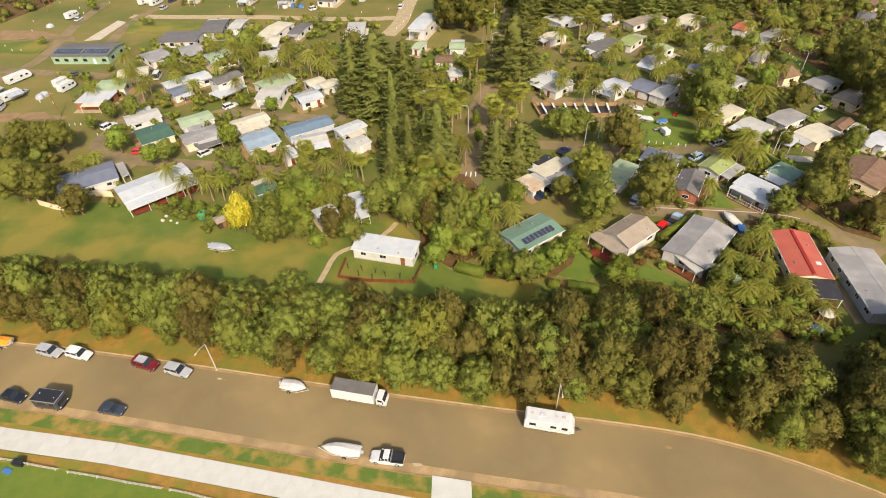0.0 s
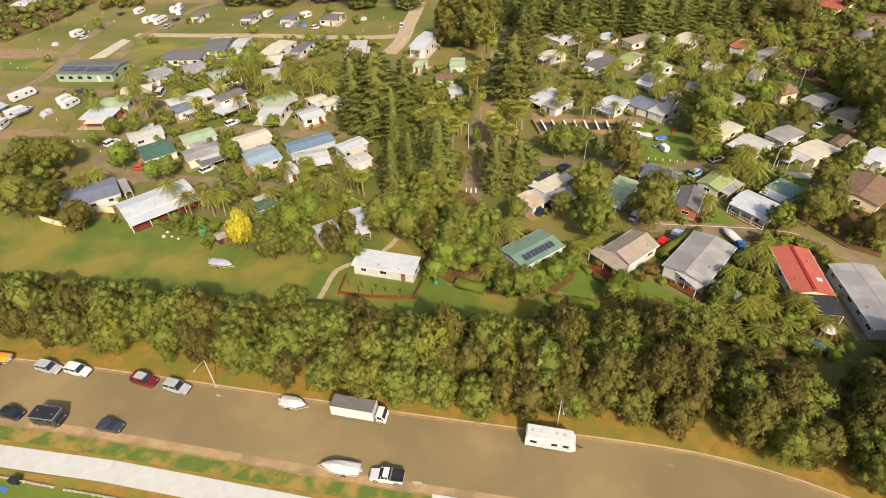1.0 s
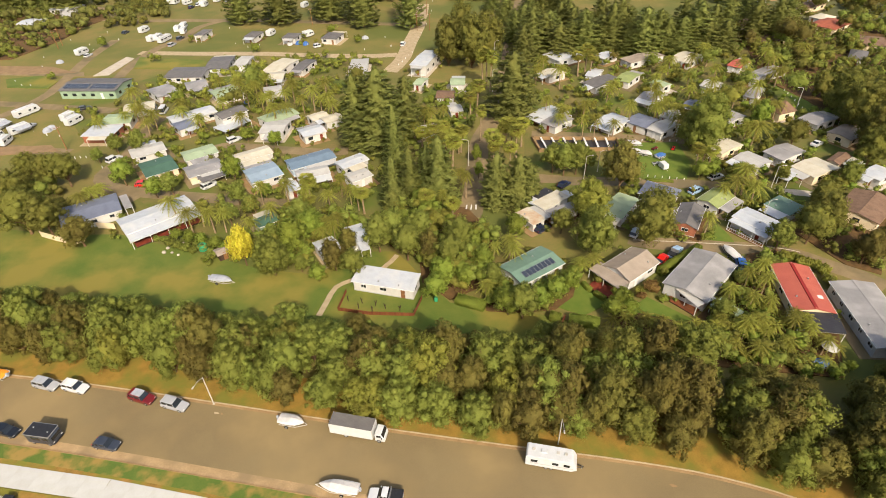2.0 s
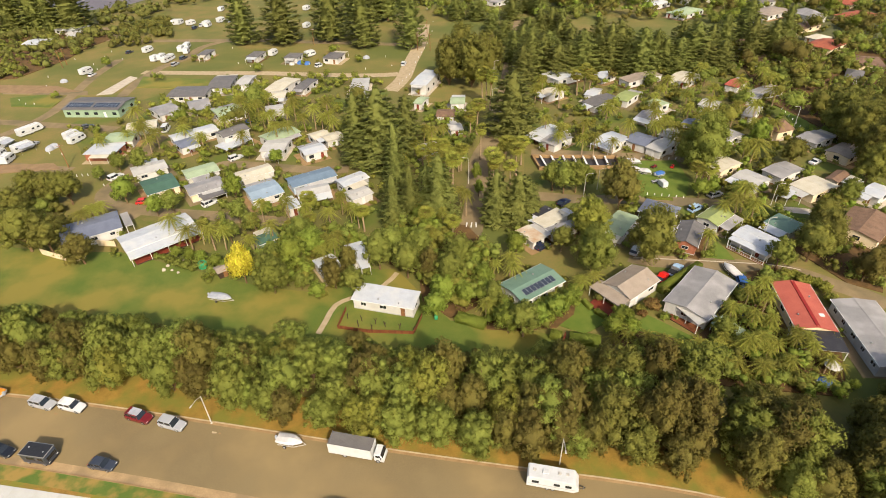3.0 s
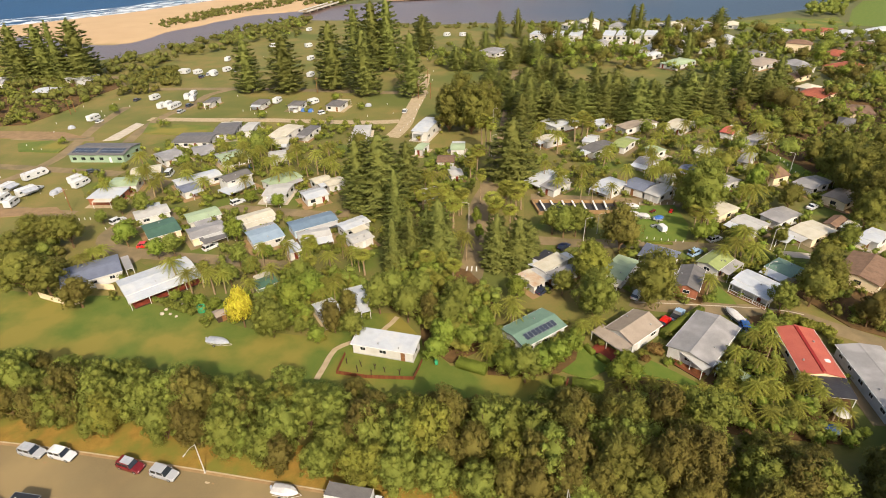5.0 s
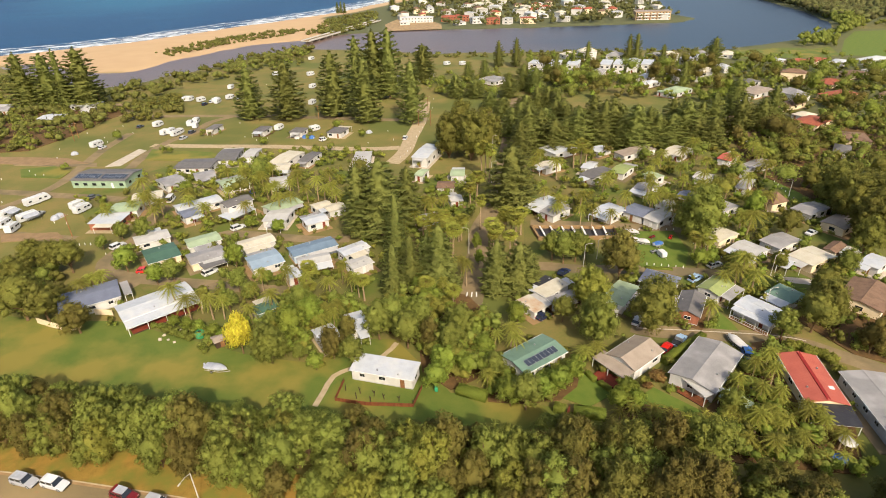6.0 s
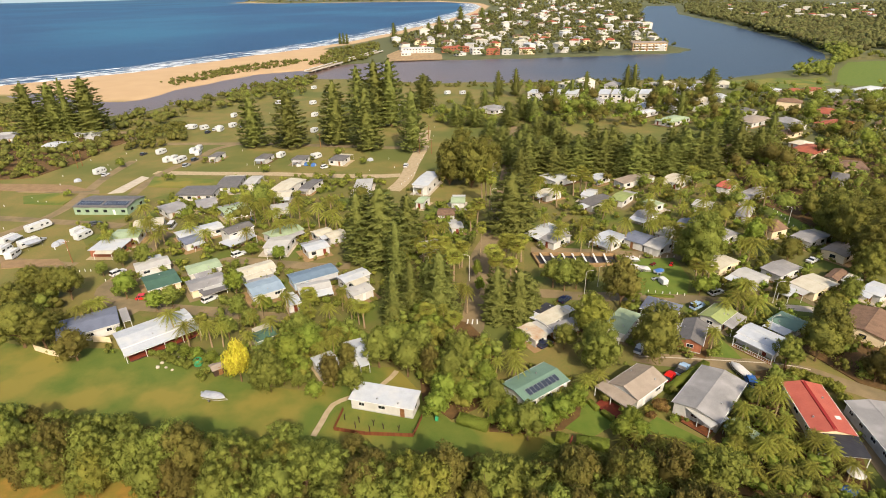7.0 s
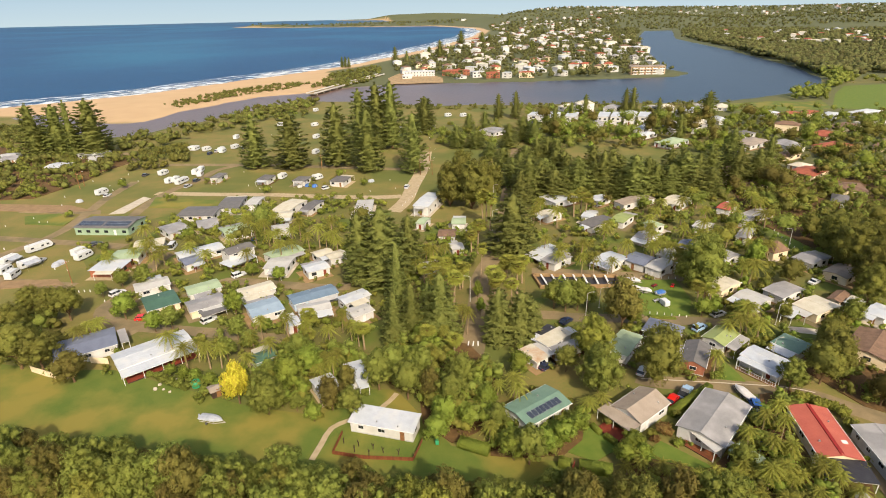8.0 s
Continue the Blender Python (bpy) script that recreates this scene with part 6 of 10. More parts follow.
patch("lawn", [(55.1, 150.6), (71.0, 150.3), (70.3, 137.6), (66.2, 129.1), (54.2, 129.2), (53.4, 139.6)], 0.13, "green_lawn", "fenced green lawn with white bollards", "grass")
patch("lawn", [(121.1, 187.1), (127.4, 185.7), (122.4, 168.5), (117.6, 168.0)], 0.134, "green_lawn", "green sloping lawn strip", "grass")
patch("lawn", [(22.2, 81.1), (28.6, 87.5), (33.4, 81.7), (27.3, 78.2)], 0.158, "green_lawn", "green back garden lawn", "grass")
patch("lawn", [(37.7, 80.5), (41.2, 82.9), (48.0, 76.3), (49.7, 73.5), (37.2, 72.2)], 0.162, "green_lawn", "green back garden lawn", "grass")
patch("lawn", [(60.2, 101.6), (65.4, 108.0), (66.3, 103.5), (66.5, 100.3)], 0.166, "green_lawn", "green front garden lawn", "grass")
ribbon("path", [(-25.2, 80.4), (-24.2, 84.3), (-22.9, 88.9), (-19.5, 91.2), (-13.4, 94.7), (-10.4, 99.4)], 1.2, 0.18, "gravel", "sandy worn footpath to the cabin", "path")
house(-12.0, 88.3, -16, 13.7, 5.1, 2.75, 0.5, "skillion", "white_metal", "white_wall", 101, 2, "cabin", "white weatherboard cabin with white low-pitched roof on lawn")
house(18.8, 91.1, 34, 12.0, 7.6, 2.9, 0.7, "gable", "green_metal", "white_wall", 102, 2, "cabin", "white cabin with green metal roof and solar panels")
house(39.6, 90.4, 37, 10.1, 7.1, 2.9, 1.3, "gable", "beige_metal", "white_wall", 103, 2, "cabin", "cream house with beige metal gable roof")
house(52.8, 86.6, 46, 15.5, 9.0, 2.8, 0.9, "gable", "grey_metal", "white_wall", 104, 2, "cabin", "white house with light grey metal roof in the garden")
red_house = house(70.9, 81.5, 81, 14.1, 7.5, 2.8, 0.8, "gable", "red_metal", "cream_wall", 105, 2, "cabin", "long cabin with faded red metal roof")
house(80.5, 73.7, 84, 18.1, 8.4, 2.8, 0.5, "gable", "grey_metal", "grey_wall", 106, 2, "cabin")
house(-88.7, 118.8, 32, 13.6, 9.8, 2.7, 0.5, "gable", "slate_metal", "white_wall", 107, 2, "cabin", "white cabin with long slate-blue metal roof behind a fence")
house(-70.6, 115.7, 40, 17.0, 8.5, 2.7, 0.5, "gable", "white_metal", "grey_wall", 108, 2, "cabin", "white cabin with long white metal roof and red veranda")
annex(34.3, 87.3, -56, 8.1, 3.5, 2.5, "beige_metal", "beige metal veranda roof on white posts", 6, 0.2, "veranda", "trim_white", False)
annex(69.2, 72.6, -11, 8.4, 5.3, 2.3, "black_metal", "black metal carport roof beside a red-roofed cabin", 4, 0.2, "carport", "trim_white", False)
annex(-81.5, 122.7, 35, 1.9, 7.1, 2.3, "grey_metal", "grey metal lean-to beside a cabin", 4, 0.2, "carport", "trim_white", False)
house(-80.1, 140.9, 35, 8.9, 10.0, 2.6, 0.45, "gable", "dark_green_metal", "cream_wall", 109, 2, "cabin")
house(-87.4, 151.3, 33, 9.7, 6.7, 2.6, 0.45, "gable", "pale_metal", "white_wall", 110, 2, "cabin")
house(-70.9, 148.5, 34, 9.5, 6.8, 2.6, 0.45, "gable", "sage_metal", "white_wall", 111, 2, "cabin")
house(-66.5, 139.0, 34, 10.1, 7.1, 2.6, 0.45, "gable", "grey_metal", "cream_wall", 112, 2, "cabin")
house(-54.6, 146.4, 33, 10.6, 6.0, 2.6, 0.45, "gable", "cream_metal", "white_wall", 113, 2, "cabin")
house(-49.0, 135.3, 32, 8.9, 8.7, 2.6, 0.45, "gable", "light_blue_metal", "white_wall", 114, 2, "cabin")
house(-37.0, 142.2, 30, 13.4, 6.7, 2.6, 0.45, "gable", "blue_metal", "blue_wall", 115, 2, "cabin")
house(-35.2, 134.6, 20, 9.1, 5.3, 2.6, 0.45, "gable", "pale_metal", "white_wall", 116, 2, "cabin")
house(-24.9, 139.6, 38, 8.6, 5.0, 3.0, 0.3, "gable", "white_metal", "grey_wall", 117, 2, "cabin")
house(-22.4, 132.2, 36, 6.6, 5.2, 2.6, 0.3, "gable", "pale_metal", "white_wall", 242, 2, "cabin")
house(-39.5, 127.3, 27, 3.6, 4.9, 2.6, 0.45, "gable", "white_metal", "white_wall", 118, 2, "cabin")
annex(-62.5, 135.5, 40, 8.5, 4.7, 2.3, "dark_metal", "dark carport roof beside a cabin", 4, 0.2, "carport", "trim_white", False)
house(-67.9, 171.9, 47, 9.6, 6.3, 4.8, 0.9, "gable", "dark_metal", "white_wall", 119, 2, "cabin")
annex(-66.6, 167.7, 55, 10.5, 5.8, 2.6, "white_metal", "white slatted pergola roof over parked cars", 4, 0.2, "pergola", "trim_white", False)
house(-53.0, 173.2, 45, 11.7, 7.9, 2.6, 0.5, "gable", "sage_metal", "white_wall", 120, 1, "cabin")
house(-35.1, 170.0, 36, 6.6, 5.7, 2.6, 0.5, "gable", "cream_metal", "white_wall", 121, 1, "cabin")
house(-39.7, 171.8, 36, 6.3, 5.5, 2.6, 0.5, "gable", "cream_metal", "white_wall", 122, 1, "cabin")
house(-76.4, 195.8, 36, 10.4, 9.4, 2.6, 0.5, "gable", "sage_metal", "white_wall", 123, 1, "cabin")
house(-59.8, 195.6, 17, 6.6, 8.9, 2.6, 0.5, "gable", "pale_metal", "white_wall", 124, 1, "cabin")
house(-106.4, 174.9, 8, 9.5, 8.5, 2.6, 0.5, "gable", "sage_metal", "white_wall", 125, 1, "cabin")
house(-101.1, 199.0, 45, 8.3, 10.9, 2.6, 0.5, "gable", "grey_metal", "white_wall", 126, 1, "cabin")
house(-90.5, 204.2, 27, 7.7, 8.1, 2.6, 0.5, "gable", "grey_metal", "white_wall", 127, 1, "cabin")
house(-98.2, 217.6, -2, 15.3, 11.9, 2.6, 0.5, "gable", "dark_metal", "white_wall", 128, 1, "cabin")
house(-82.6, 176.4, 38, 14.9, 7.2, 2.6, 0.5, "gable", "white_metal", "white_wall", 129, 1, "cabin")
house(-82.7, 168.6, 42, 5.8, 7.1, 2.6, 0.5, "gable", "slate_metal", "white_wall", 130, 1, "cabin")
house(-103.6, 184.8, 19, 10.0, 7.1, 2.6, 0.5, "gable", "cream_metal", "white_wall", 131, 1, "cabin")
house(-88.7, 227.9, 4, 9.4, 15.4, 2.6, 0.5, "gable", "dark_metal", "white_wall", 132, 1, "cabin")
house(-79.4, 229.3, -3, 5.4, 11.8, 2.6, 0.5, "gable", "pale_metal", "white_wall", 133, 1, "cabin")
house(-62.5, 223.3, -20, 7.9, 14.1, 2.6, 0.5, "gable", "cream_metal", "white_wall", 134, 1, "cabin")
house(-53.1, 222.2, -17, 4.9, 12.6, 2.6, 0.5, "gable", "dark_metal", "white_wall", 135, 1, "cabin")
house(-61.8, 210.9, 2, 6.2, 8.1, 2.6, 0.5, "gable", "cream_metal", "white_wall", 136, 1, "cabin")
house(-31.0, 218.5, 2, 7.1, 17.4, 2.6, 0.5, "gable", "pale_metal", "white_wall", 137, 1, "cabin")
house(-52.2, 164.8, -6, 7.9, 10.1, 2.6, 0.5, "gable", "pale_metal", "white_wall", 138, 1, "cabin")
house(-39.8, 160.8, 31, 7.6, 6.4, 2.6, 0.5, "gable", "white_metal", "white_wall", 139, 1, "cabin")
house(-107.6, 165.6, -3, 10.2, 7.8, 2.6, 0.15, "flat", "white_metal", "brick_wall", 140, 1, "cabin")
house(-128.6, 205.6, -5, 22.1, 12.8, 3.2, 0.9, "gable", "dark_metal", "green_wall", 141, 1, "amenities_block", "pale green amenities block with solar panels on its roof")
house(-4.7, 221.4, -19, 6.9, 18.5, 4.0, 0.5, "gable", "white_metal", "white_wall", 142, 1, "cabin")
house(-84.6, 265.9, -12, 6.2, 9.2, 2.6, 0.6, "hip", "dark_metal", "white_wall", 143, 1, "cabin")
house(-66.3, 262.0, -11, 6.8, 8.1, 2.6, 0.6, "hip", "dark_metal", "white_wall", 144, 1, "cabin")
house(-47.3, 260.0, -16, 7.7, 9.6, 2.6, 0.6, "hip", "dark_metal", "white_wall", 145, 1, "cabin")
house(-109.9, 271.6, -10, 5.0, 9.5, 2.6, 0.6, "hip", "dark_metal", "white_wall", 146, 1, "cabin")
house(-30.1, 385.0, -6, 10.2, 20.1, 2.6, 0.6, "gable", "grey_metal", "white_wall", 147, 1, "cabin")
house(-7.0, 380.8, -17, 7.4, 18.1, 2.6, 0.6, "gable", "grey_metal", "white_wall", 148, 1, "cabin")
house(55.1, 119.1, -36, 8.8, 7.2, 2.6, 1.2, "hip", "slate_metal", "white_wall", 149, 2, "cabin")
house(43.6, 113.3, -39, 5.7, 10.8, 2.6, 0.6, "gable", "sage_metal", "white_wall", 150, 2, "cabin")
house(58.4, 107.9, 59, 10.2, 5.6, 2.6, 1.0, "gable", "dark_metal", "brick_wall", 151, 2, "cabin")
house(67.7, 115.3, 39, 8.3, 5.7, 2.6, 0.8, "gable", "leaf_green_metal", "white_wall", 152, 2, "cabin")
house(73.0, 104.8, -55, 9.0, 6.4, 3.0, 0.45, "gable", "white_metal", "white_wall", 153, 2, "cabin", "white cabin with railed veranda and white metal roof")
house(82.5, 111.1, -57, 6.5, 6.6, 2.6, 0.8, "hip", "green_metal", "white_wall", 154, 2, "cabin")
house(99.7, 128.7, -64, 7.2, 10.5, 2.6, 0.55, "gable", "cream_metal", "cream_wall", 155, 1, "cabin")
house(96.2, 137.8, -63, 6.4, 10.4, 2.6, 0.55, "gable", "grey_metal", "white_wall", 156, 1, "cabin")
house(81.0, 142.8, -59, 6.7, 9.6, 2.6, 0.55, "gable", "cream_metal", "cream_wall", 157, 1, "cabin")
house(85.3, 133.8, -58, 7.6, 7.2, 2.6, 0.55, "gable", "pale_metal", "white_wall", 158, 1, "cabin")
house(116.6, 158.2, -63, 6.6, 9.7, 2.6, 0.55, "gable", "grey_metal", "white_wall", 159, 1, "cabin")
house(120.0, 148.5, 32, 9.8, 7.1, 2.6, 0.55, "gable", "beige_metal", "cream_wall", 160, 1, "cabin")
house(108.5, 133.1, 37, 7.6, 3.5, 2.6, 0.55, "gable", "brown_tile", "cream_wall", 161, 1, "cabin")
house(110.6, 129.7, -55, 3.5, 4.9, 2.6, 0.55, "gable", "pale_metal", "white_wall", 162, 1, "cabin")
house(114.0, 124.9, -56, 4.9, 8.3, 2.6, 0.55, "gable", "white_metal", "white_wall", 163, 1, "cabin")
house(101.4, 109.8, 41, 13.4, 9.4, 2.7, 0.9, "gable", "brown_tile", "cream_wall", 164, 1, "cabin", "cream house with brown tiled gable roof at the lane")
house(91.0, 162.2, -59, 6.6, 8.4, 2.6, 0.55, "gable", "grey_metal", "white_wall", 165, 1, "cabin")
house(84.5, 172.3, -47, 3.9, 6.0, 2.6, 0.55, "gable", "slate_metal", "white_wall", 166, 1, "cabin")
house(73.4, 164.5, -51, 3.9, 7.4, 2.6, 0.55, "gable", "pale_metal", "white_wall", 167, 1, "cabin")
house(106.7, 179.5, -41, 4.1, 9.9, 2.6, 0.55, "gable", "grey_metal", "white_wall", 168, 1, "cabin")
house(109.1, 164.9, -69, 4.8, 7.2, 2.8, 3.0, "hip", "brown_tile", "cream_wall", 169, 1, "cabin")
annex(90.7, 125.3, -53, 2.8, 5.0, 2.3, "white_metal", "white carport roof on posts", 4, 0.2, "carport", "trim_white", False)
house(50.3, 224.1, -58, 10.5, 12.4, 2.6, 0.55, "gable", "white_metal", "white_wall", 170, 1, "cabin")
house(67.5, 222.1, -55, 5.3, 8.8, 2.6, 0.55, "gable", "white_metal", "white_wall", 171, 1, "cabin")
house(59.3, 194.9, -56, 6.6, 13.7, 2.6, 0.55, "gable", "dark_metal", "white_wall", 172, 1, "cabin")
house(42.9, 204.7, -59, 6.4, 8.3, 2.6, 0.55, "gable", "cream_metal", "white_wall", 173, 1, "cabin")
house(80.9, 218.6, -64, 6.3, 17.5, 2.6, 0.55, "gable", "beige_metal", "white_wall", 174, 1, "cabin")
house(97.8, 216.9, -46, 8.4, 12.8, 2.6, 0.55, "gable", "cream_metal", "white_wall", 175, 1, "cabin")
house(114.3, 208.0, -47, 5.3, 9.5, 2.6, 0.55, "gable", "red_metal", "white_wall", 176, 1, "cabin")
house(69.4, 197.9, -41, 5.7, 10.6, 2.6, 0.55, "gable", "leaf_green_metal", "white_wall", 177, 1, "cabin")
house(78.8, 190.5, -59, 6.0, 5.2, 2.6, 0.55, "gable", "sage_metal", "white_wall", 178, 1, "cabin")
house(122.5, 200.0, -63, 5.6, 11.4, 2.6, 0.55, "gable", "grey_metal", "white_wall", 179, 1, "cabin")
house(137.6, 237.4, -61, 9.3, 11.3, 2.6, 0.55, "gable", "brown_tile", "white_wall", 180, 1, "cabin")
house(37.7, 367.2, -46, 13.6, 15.7, 2.6, 0.55, "gable", "grey_metal", "white_wall", 181, 1, "cabin")
house(58.0, 202.5, -32, 4.6, 7.4, 2.6, 0.55, "gable", "white_metal", "white_wall", 182, 1, "cabin")
house(2.5, 186.9, -6, 6.4, 6.8, 2.6, 0.55, "gable", "brown_tile", "white_wall", 183, 1, "cabin")
house(7.2, 198.8, -4, 5.5, 6.9, 2.6, 0.55, "gable", "sage_metal", "white_wall", 184, 1, "cabin")
house(5.4, 174.7, 10, 4.5, 5.9, 2.6, 0.55, "gable", "pale_metal", "white_wall", 185, 1, "cabin")
house(-3.8, 160.4, 24, 6.9, 4.6, 2.6, 0.55, "gable", "pale_metal", "white_wall", 186, 1, "cabin")
house(-6.3, 200.0, -24, 3.6, 7.2, 2.6, 0.55, "gable", "sage_metal", "white_wall", 187, 1, "cabin")
house(35.7, 168.6, -52, 7.5, 10.2, 2.6, 0.55, "gable", "white_metal", "white_wall", 188, 1, "cabin")
house(37.2, 162.7, -49, 5.9, 9.3, 2.6, 0.55, "gable", "grey_metal", "white_wall", 189, 1, "cabin")
house(54.5, 161.3, -50, 7.5, 9.8, 2.6, 0.55, "gable", "white_metal", "white_wall", 190, 1, "cabin")
house(63.3, 160.7, -46, 7.3, 8.5, 2.6, 0.55, "gable", "slate_metal", "white_wall", 191, 1, "cabin")
house(68.4, 156.1, -52, 5.4, 10.2, 2.6, 0.55, "gable", "pale_metal", "white_wall", 192, 1, "cabin")
house(21.3, 110.1, -57, 6.6, 4.1, 2.4, 0.15, "flat", "rusty_metal", "white_wall", 193, 2, "cabin")
house(27.2, 116.6, -53, 4.4, 8.9, 2.7, 0.15, "flat", "cream_metal", "white_wall", 194, 2, "cabin")
house(29.4, 112.6, -63, 3.1, 8.3, 2.5, 0.15, "flat", "grey_metal", "white_wall", 195, 2, "cabin")
house(25.7, 119.7, -44, 2.5, 5.5, 2.6, 0.1, "flat", "black_metal", "white_wall", 196, 2, "cabin")
house(-26.1, 100.5, 32, 4.9, 6.0, 2.6, 0.5, "gable", "white_metal", "white_wall", 197, 2, "cabin")
house(-19.8, 104.9, 23, 4.3, 7.2, 2.6, 0.5, "gable", "white_metal", "white_wall", 198, 2, "cabin")
house(-42.5, 111.8, 37, 5.6, 4.3, 2.6, 0.4, "gable", "dark_green_metal", "green_wall", 199, 2, "cabin")
house(83.0, 399.5, -20, 7.9, 18.2, 6.0, 0.2, "flat", "white_metal", "white_wall", 200, 1, "townhouse", "white two-storey lakefront townhouse with flat roof")
house(95.5, 397.8, -21, 7.8, 18.2, 6.0, 0.2, "flat", "white_metal", "white_wall", 201, 1, "townhouse", "white two-storey lakefront townhouse with flat roof")
house(117.5, 394.8, -22, 7.6, 18.3, 6.0, 0.2, "flat", "white_metal", "white_wall", 202, 1, "townhouse", "white two-storey lakefront townhouse with flat roof")
house(126.3, 393.6, -23, 7.5, 18.3, 6.0, 0.2, "flat", "white_metal", "white_wall", 203, 1, "townhouse", "white two-storey lakefront townhouse with flat roof")
house(135.4, 392.4, -24, 7.4, 18.3, 6.0, 0.2, "flat", "white_metal", "white_wall", 204, 1, "townhouse", "white two-storey lakefront townhouse with flat roof")
house(144.5, 391.2, -24, 7.3, 18.4, 6.0, 0.2, "flat", "white_metal", "white_wall", 205, 1, "townhouse", "white two-storey lakefront townhouse with flat roof")
house(178.8, 405.6, -36, 8.6, 21.0, 6.5, 0.2, "flat", "white_metal", "white_wall", 206, 1, "townhouse")
house(241.2, 407.3, -69, 12.2, 11.6, 2.6, 1.3, "hip", "white_metal", "white_wall", 207, 1, "house")
house(188.4, 341.9, -69, 10.7, 12.5, 2.6, 1.3, "hip", "dark_metal", "white_wall", 208, 1, "house")
house(181.5, 317.5, -59, 12.8, 21.9, 2.6, 1.3, "hip", "beige_metal", "white_wall", 209, 1, "house")
house(233.6, 333.9, -51, 9.5, 19.4, 2.6, 1.3, "hip", "terracotta", "cream_wall", 210, 1, "house")
house(219.8, 303.9, -66, 11.6, 20.4, 2.6, 1.3, "hip", "terracotta", "cream_wall", 211, 1, "house")
house(176.1, 255.1, -54, 11.8, 17.9, 2.6, 1.3, "hip", "terracotta", "cream_wall", 212, 1, "house")
house(176.6, 229.4, -22, 13.5, 14.4, 2.6, 1.3, "hip", "brown_tile", "cream_wall", 213, 1, "house")
house(182.8, 285.9, -60, 7.5, 18.3, 2.6, 1.3, "hip", "brown_tile", "cream_wall", 214, 1, "house")
house(276.7, 392.9, -49, 9.4, 22.5, 2.6, 1.3, "hip", "white_metal", "white_wall", 215, 1, "house")
house(305.7, 400.5, -64, 10.8, 28.8, 2.6, 1.3, "hip", "white_metal", "white_wall", 216, 1, "house")
house(285.0, 365.3, -62, 10.0, 22.0, 2.6, 1.3, "hip", "pale_metal", "white_wall", 217, 1, "house")
house(260.9, 355.5, -65, 11.5, 21.3, 2.6, 1.3, "hip", "brown_tile", "cream_wall", 218, 1, "house")
house(252.9, 401.8, -57, 7.7, 17.6, 2.6, 1.3, "hip", "terracotta", "cream_wall", 219, 1, "house")
house(268.3, 403.6, -55, 8.4, 18.3, 2.6, 1.3, "hip", "terracotta", "cream_wall", 220, 1, "house")
house(135.6, 246.7, -45, 6.6, 11.5, 2.6, 1.3, "hip", "brown_tile", "cream_wall", 221, 1, "house")
house(139.3, 238.1, -73, 10.7, 13.1, 2.6, 1.3, "hip", "brown_tile", "cream_wall", 222, 1, "house")
house(139.9, 260.1, -50, 5.8, 14.5, 2.6, 1.3, "hip", "brown_tile", "cream_wall", 223, 1, "house")
house(163.0, 213.6, -36, 6.2, 12.6, 2.6, 1.3, "hip", "dark_metal", "white_wall", 224, 1, "house")
house(178.2, 265.3, -60, 7.8, 9.7, 2.6, 1.3, "hip", "cream_metal", "white_wall", 225, 1, "house")
house(250.1, 306.6, -48, 5.3, 25.3, 2.6, 1.3, "hip", "brown_tile", "cream_wall", 226, 1, "house")
house(130.1, 344.3, -55, 6.5, 14.7, 2.6, 1.3, "hip", "white_metal", "white_wall", 227, 1, "house")
house(134.4, 363.7, -41, 7.4, 15.6, 2.6, 1.3, "hip", "white_metal", "white_wall", 228, 1, "house")
house(137.5, 323.0, -52, 11.2, 20.5, 2.6, 1.3, "hip", "sage_metal", "white_wall", 229, 1, "house")
house(162.9, 297.4, -53, 4.1, 14.2, 2.6, 1.3, "hip", "white_metal", "white_wall", 230, 1, "house")
house(-206.8, 300.5, -7, 11.0, 10.8, 2.6, 0.6, "gable", "white_metal", "white_wall", 231, 1, "house")
house(-203.7, 328.6, -18, 12.6, 13.5, 2.6, 0.6, "gable", "white_metal", "white_wall", 232, 1, "house")
house(-253.0, 326.9, -2, 9.1, 11.9, 2.6, 0.6, "gable", "pale_metal", "white_wall", 233, 1, "house")
house(-241.8, 339.2, -7, 12.0, 17.0, 2.6, 0.6, "gable", "brown_tile", "white_wall", 234, 1, "house")
car(-70.9, 64.7, -16, "suv", "silver", "silver estate car at the kerb with a board on its roof", "canvas_grey")
car(-65.3, 63.9, -16, "suv", "white", "white four-wheel drive at the kerb", "trim_white")
car(-52.5, 61.2, -19, "suv", "dark_red", "dark red wagon with a loaded roof rack", "canvas_grey")
car(-46.2, 59.5, -18, "suv", "silver", "silver four-wheel drive at the kerb", "")
car(-54.4, 52.2, -12, "hatch", "charcoal", "dark charcoal hatchback at the kerb", "")
camper(-65.0, 53.9, -10)
car(-72.2, 55.3, -16, "hatch", "black", "black car at the kerb", "")
car(-9.3, 42.2, 171, "ute", "white", "white ute with a black tray at the kerb", "")
box_truck(-13.2, 52.8, -13)
caravan(15.4, 46.9, -13, 7.6, "long white caravan with roof hatches parked on the street", False)
boat(-25.5, 55.3, -13, 4.3, "canvas_white", "boat under a pinkish white cover on the street")
boat(-16.2, 43.6, 169, 6.0, "canvas_white", "white covered boat on a trailer at the kerb")
boat(-48.0, 91.9, -15, 5.2, "canvas_grey", "grey covered boat on the grass reserve")
boat(-81.2, 67.2, 169, 4.5, "orange_plastic", "orange boat at the kerb")
street_lamp(-39.8, 59.8, -105, 6.9, 2.2)
street_lamp(17.1, 50.0, -95, 6.6, 2.2)
plant("pine", -24.6, 154.0, 1.28, None, 0.90)
plant("pine", -17.6, 153.6, 2.18, None, 0.57)
plant("pine", -10.1, 161.1, 1.23, None, 0.78)
plant("pine", -12.3, 137.5, 0.80, None, 1.29)
plant("pine", 23.9, 172.4, 2.10, None, 0.52)
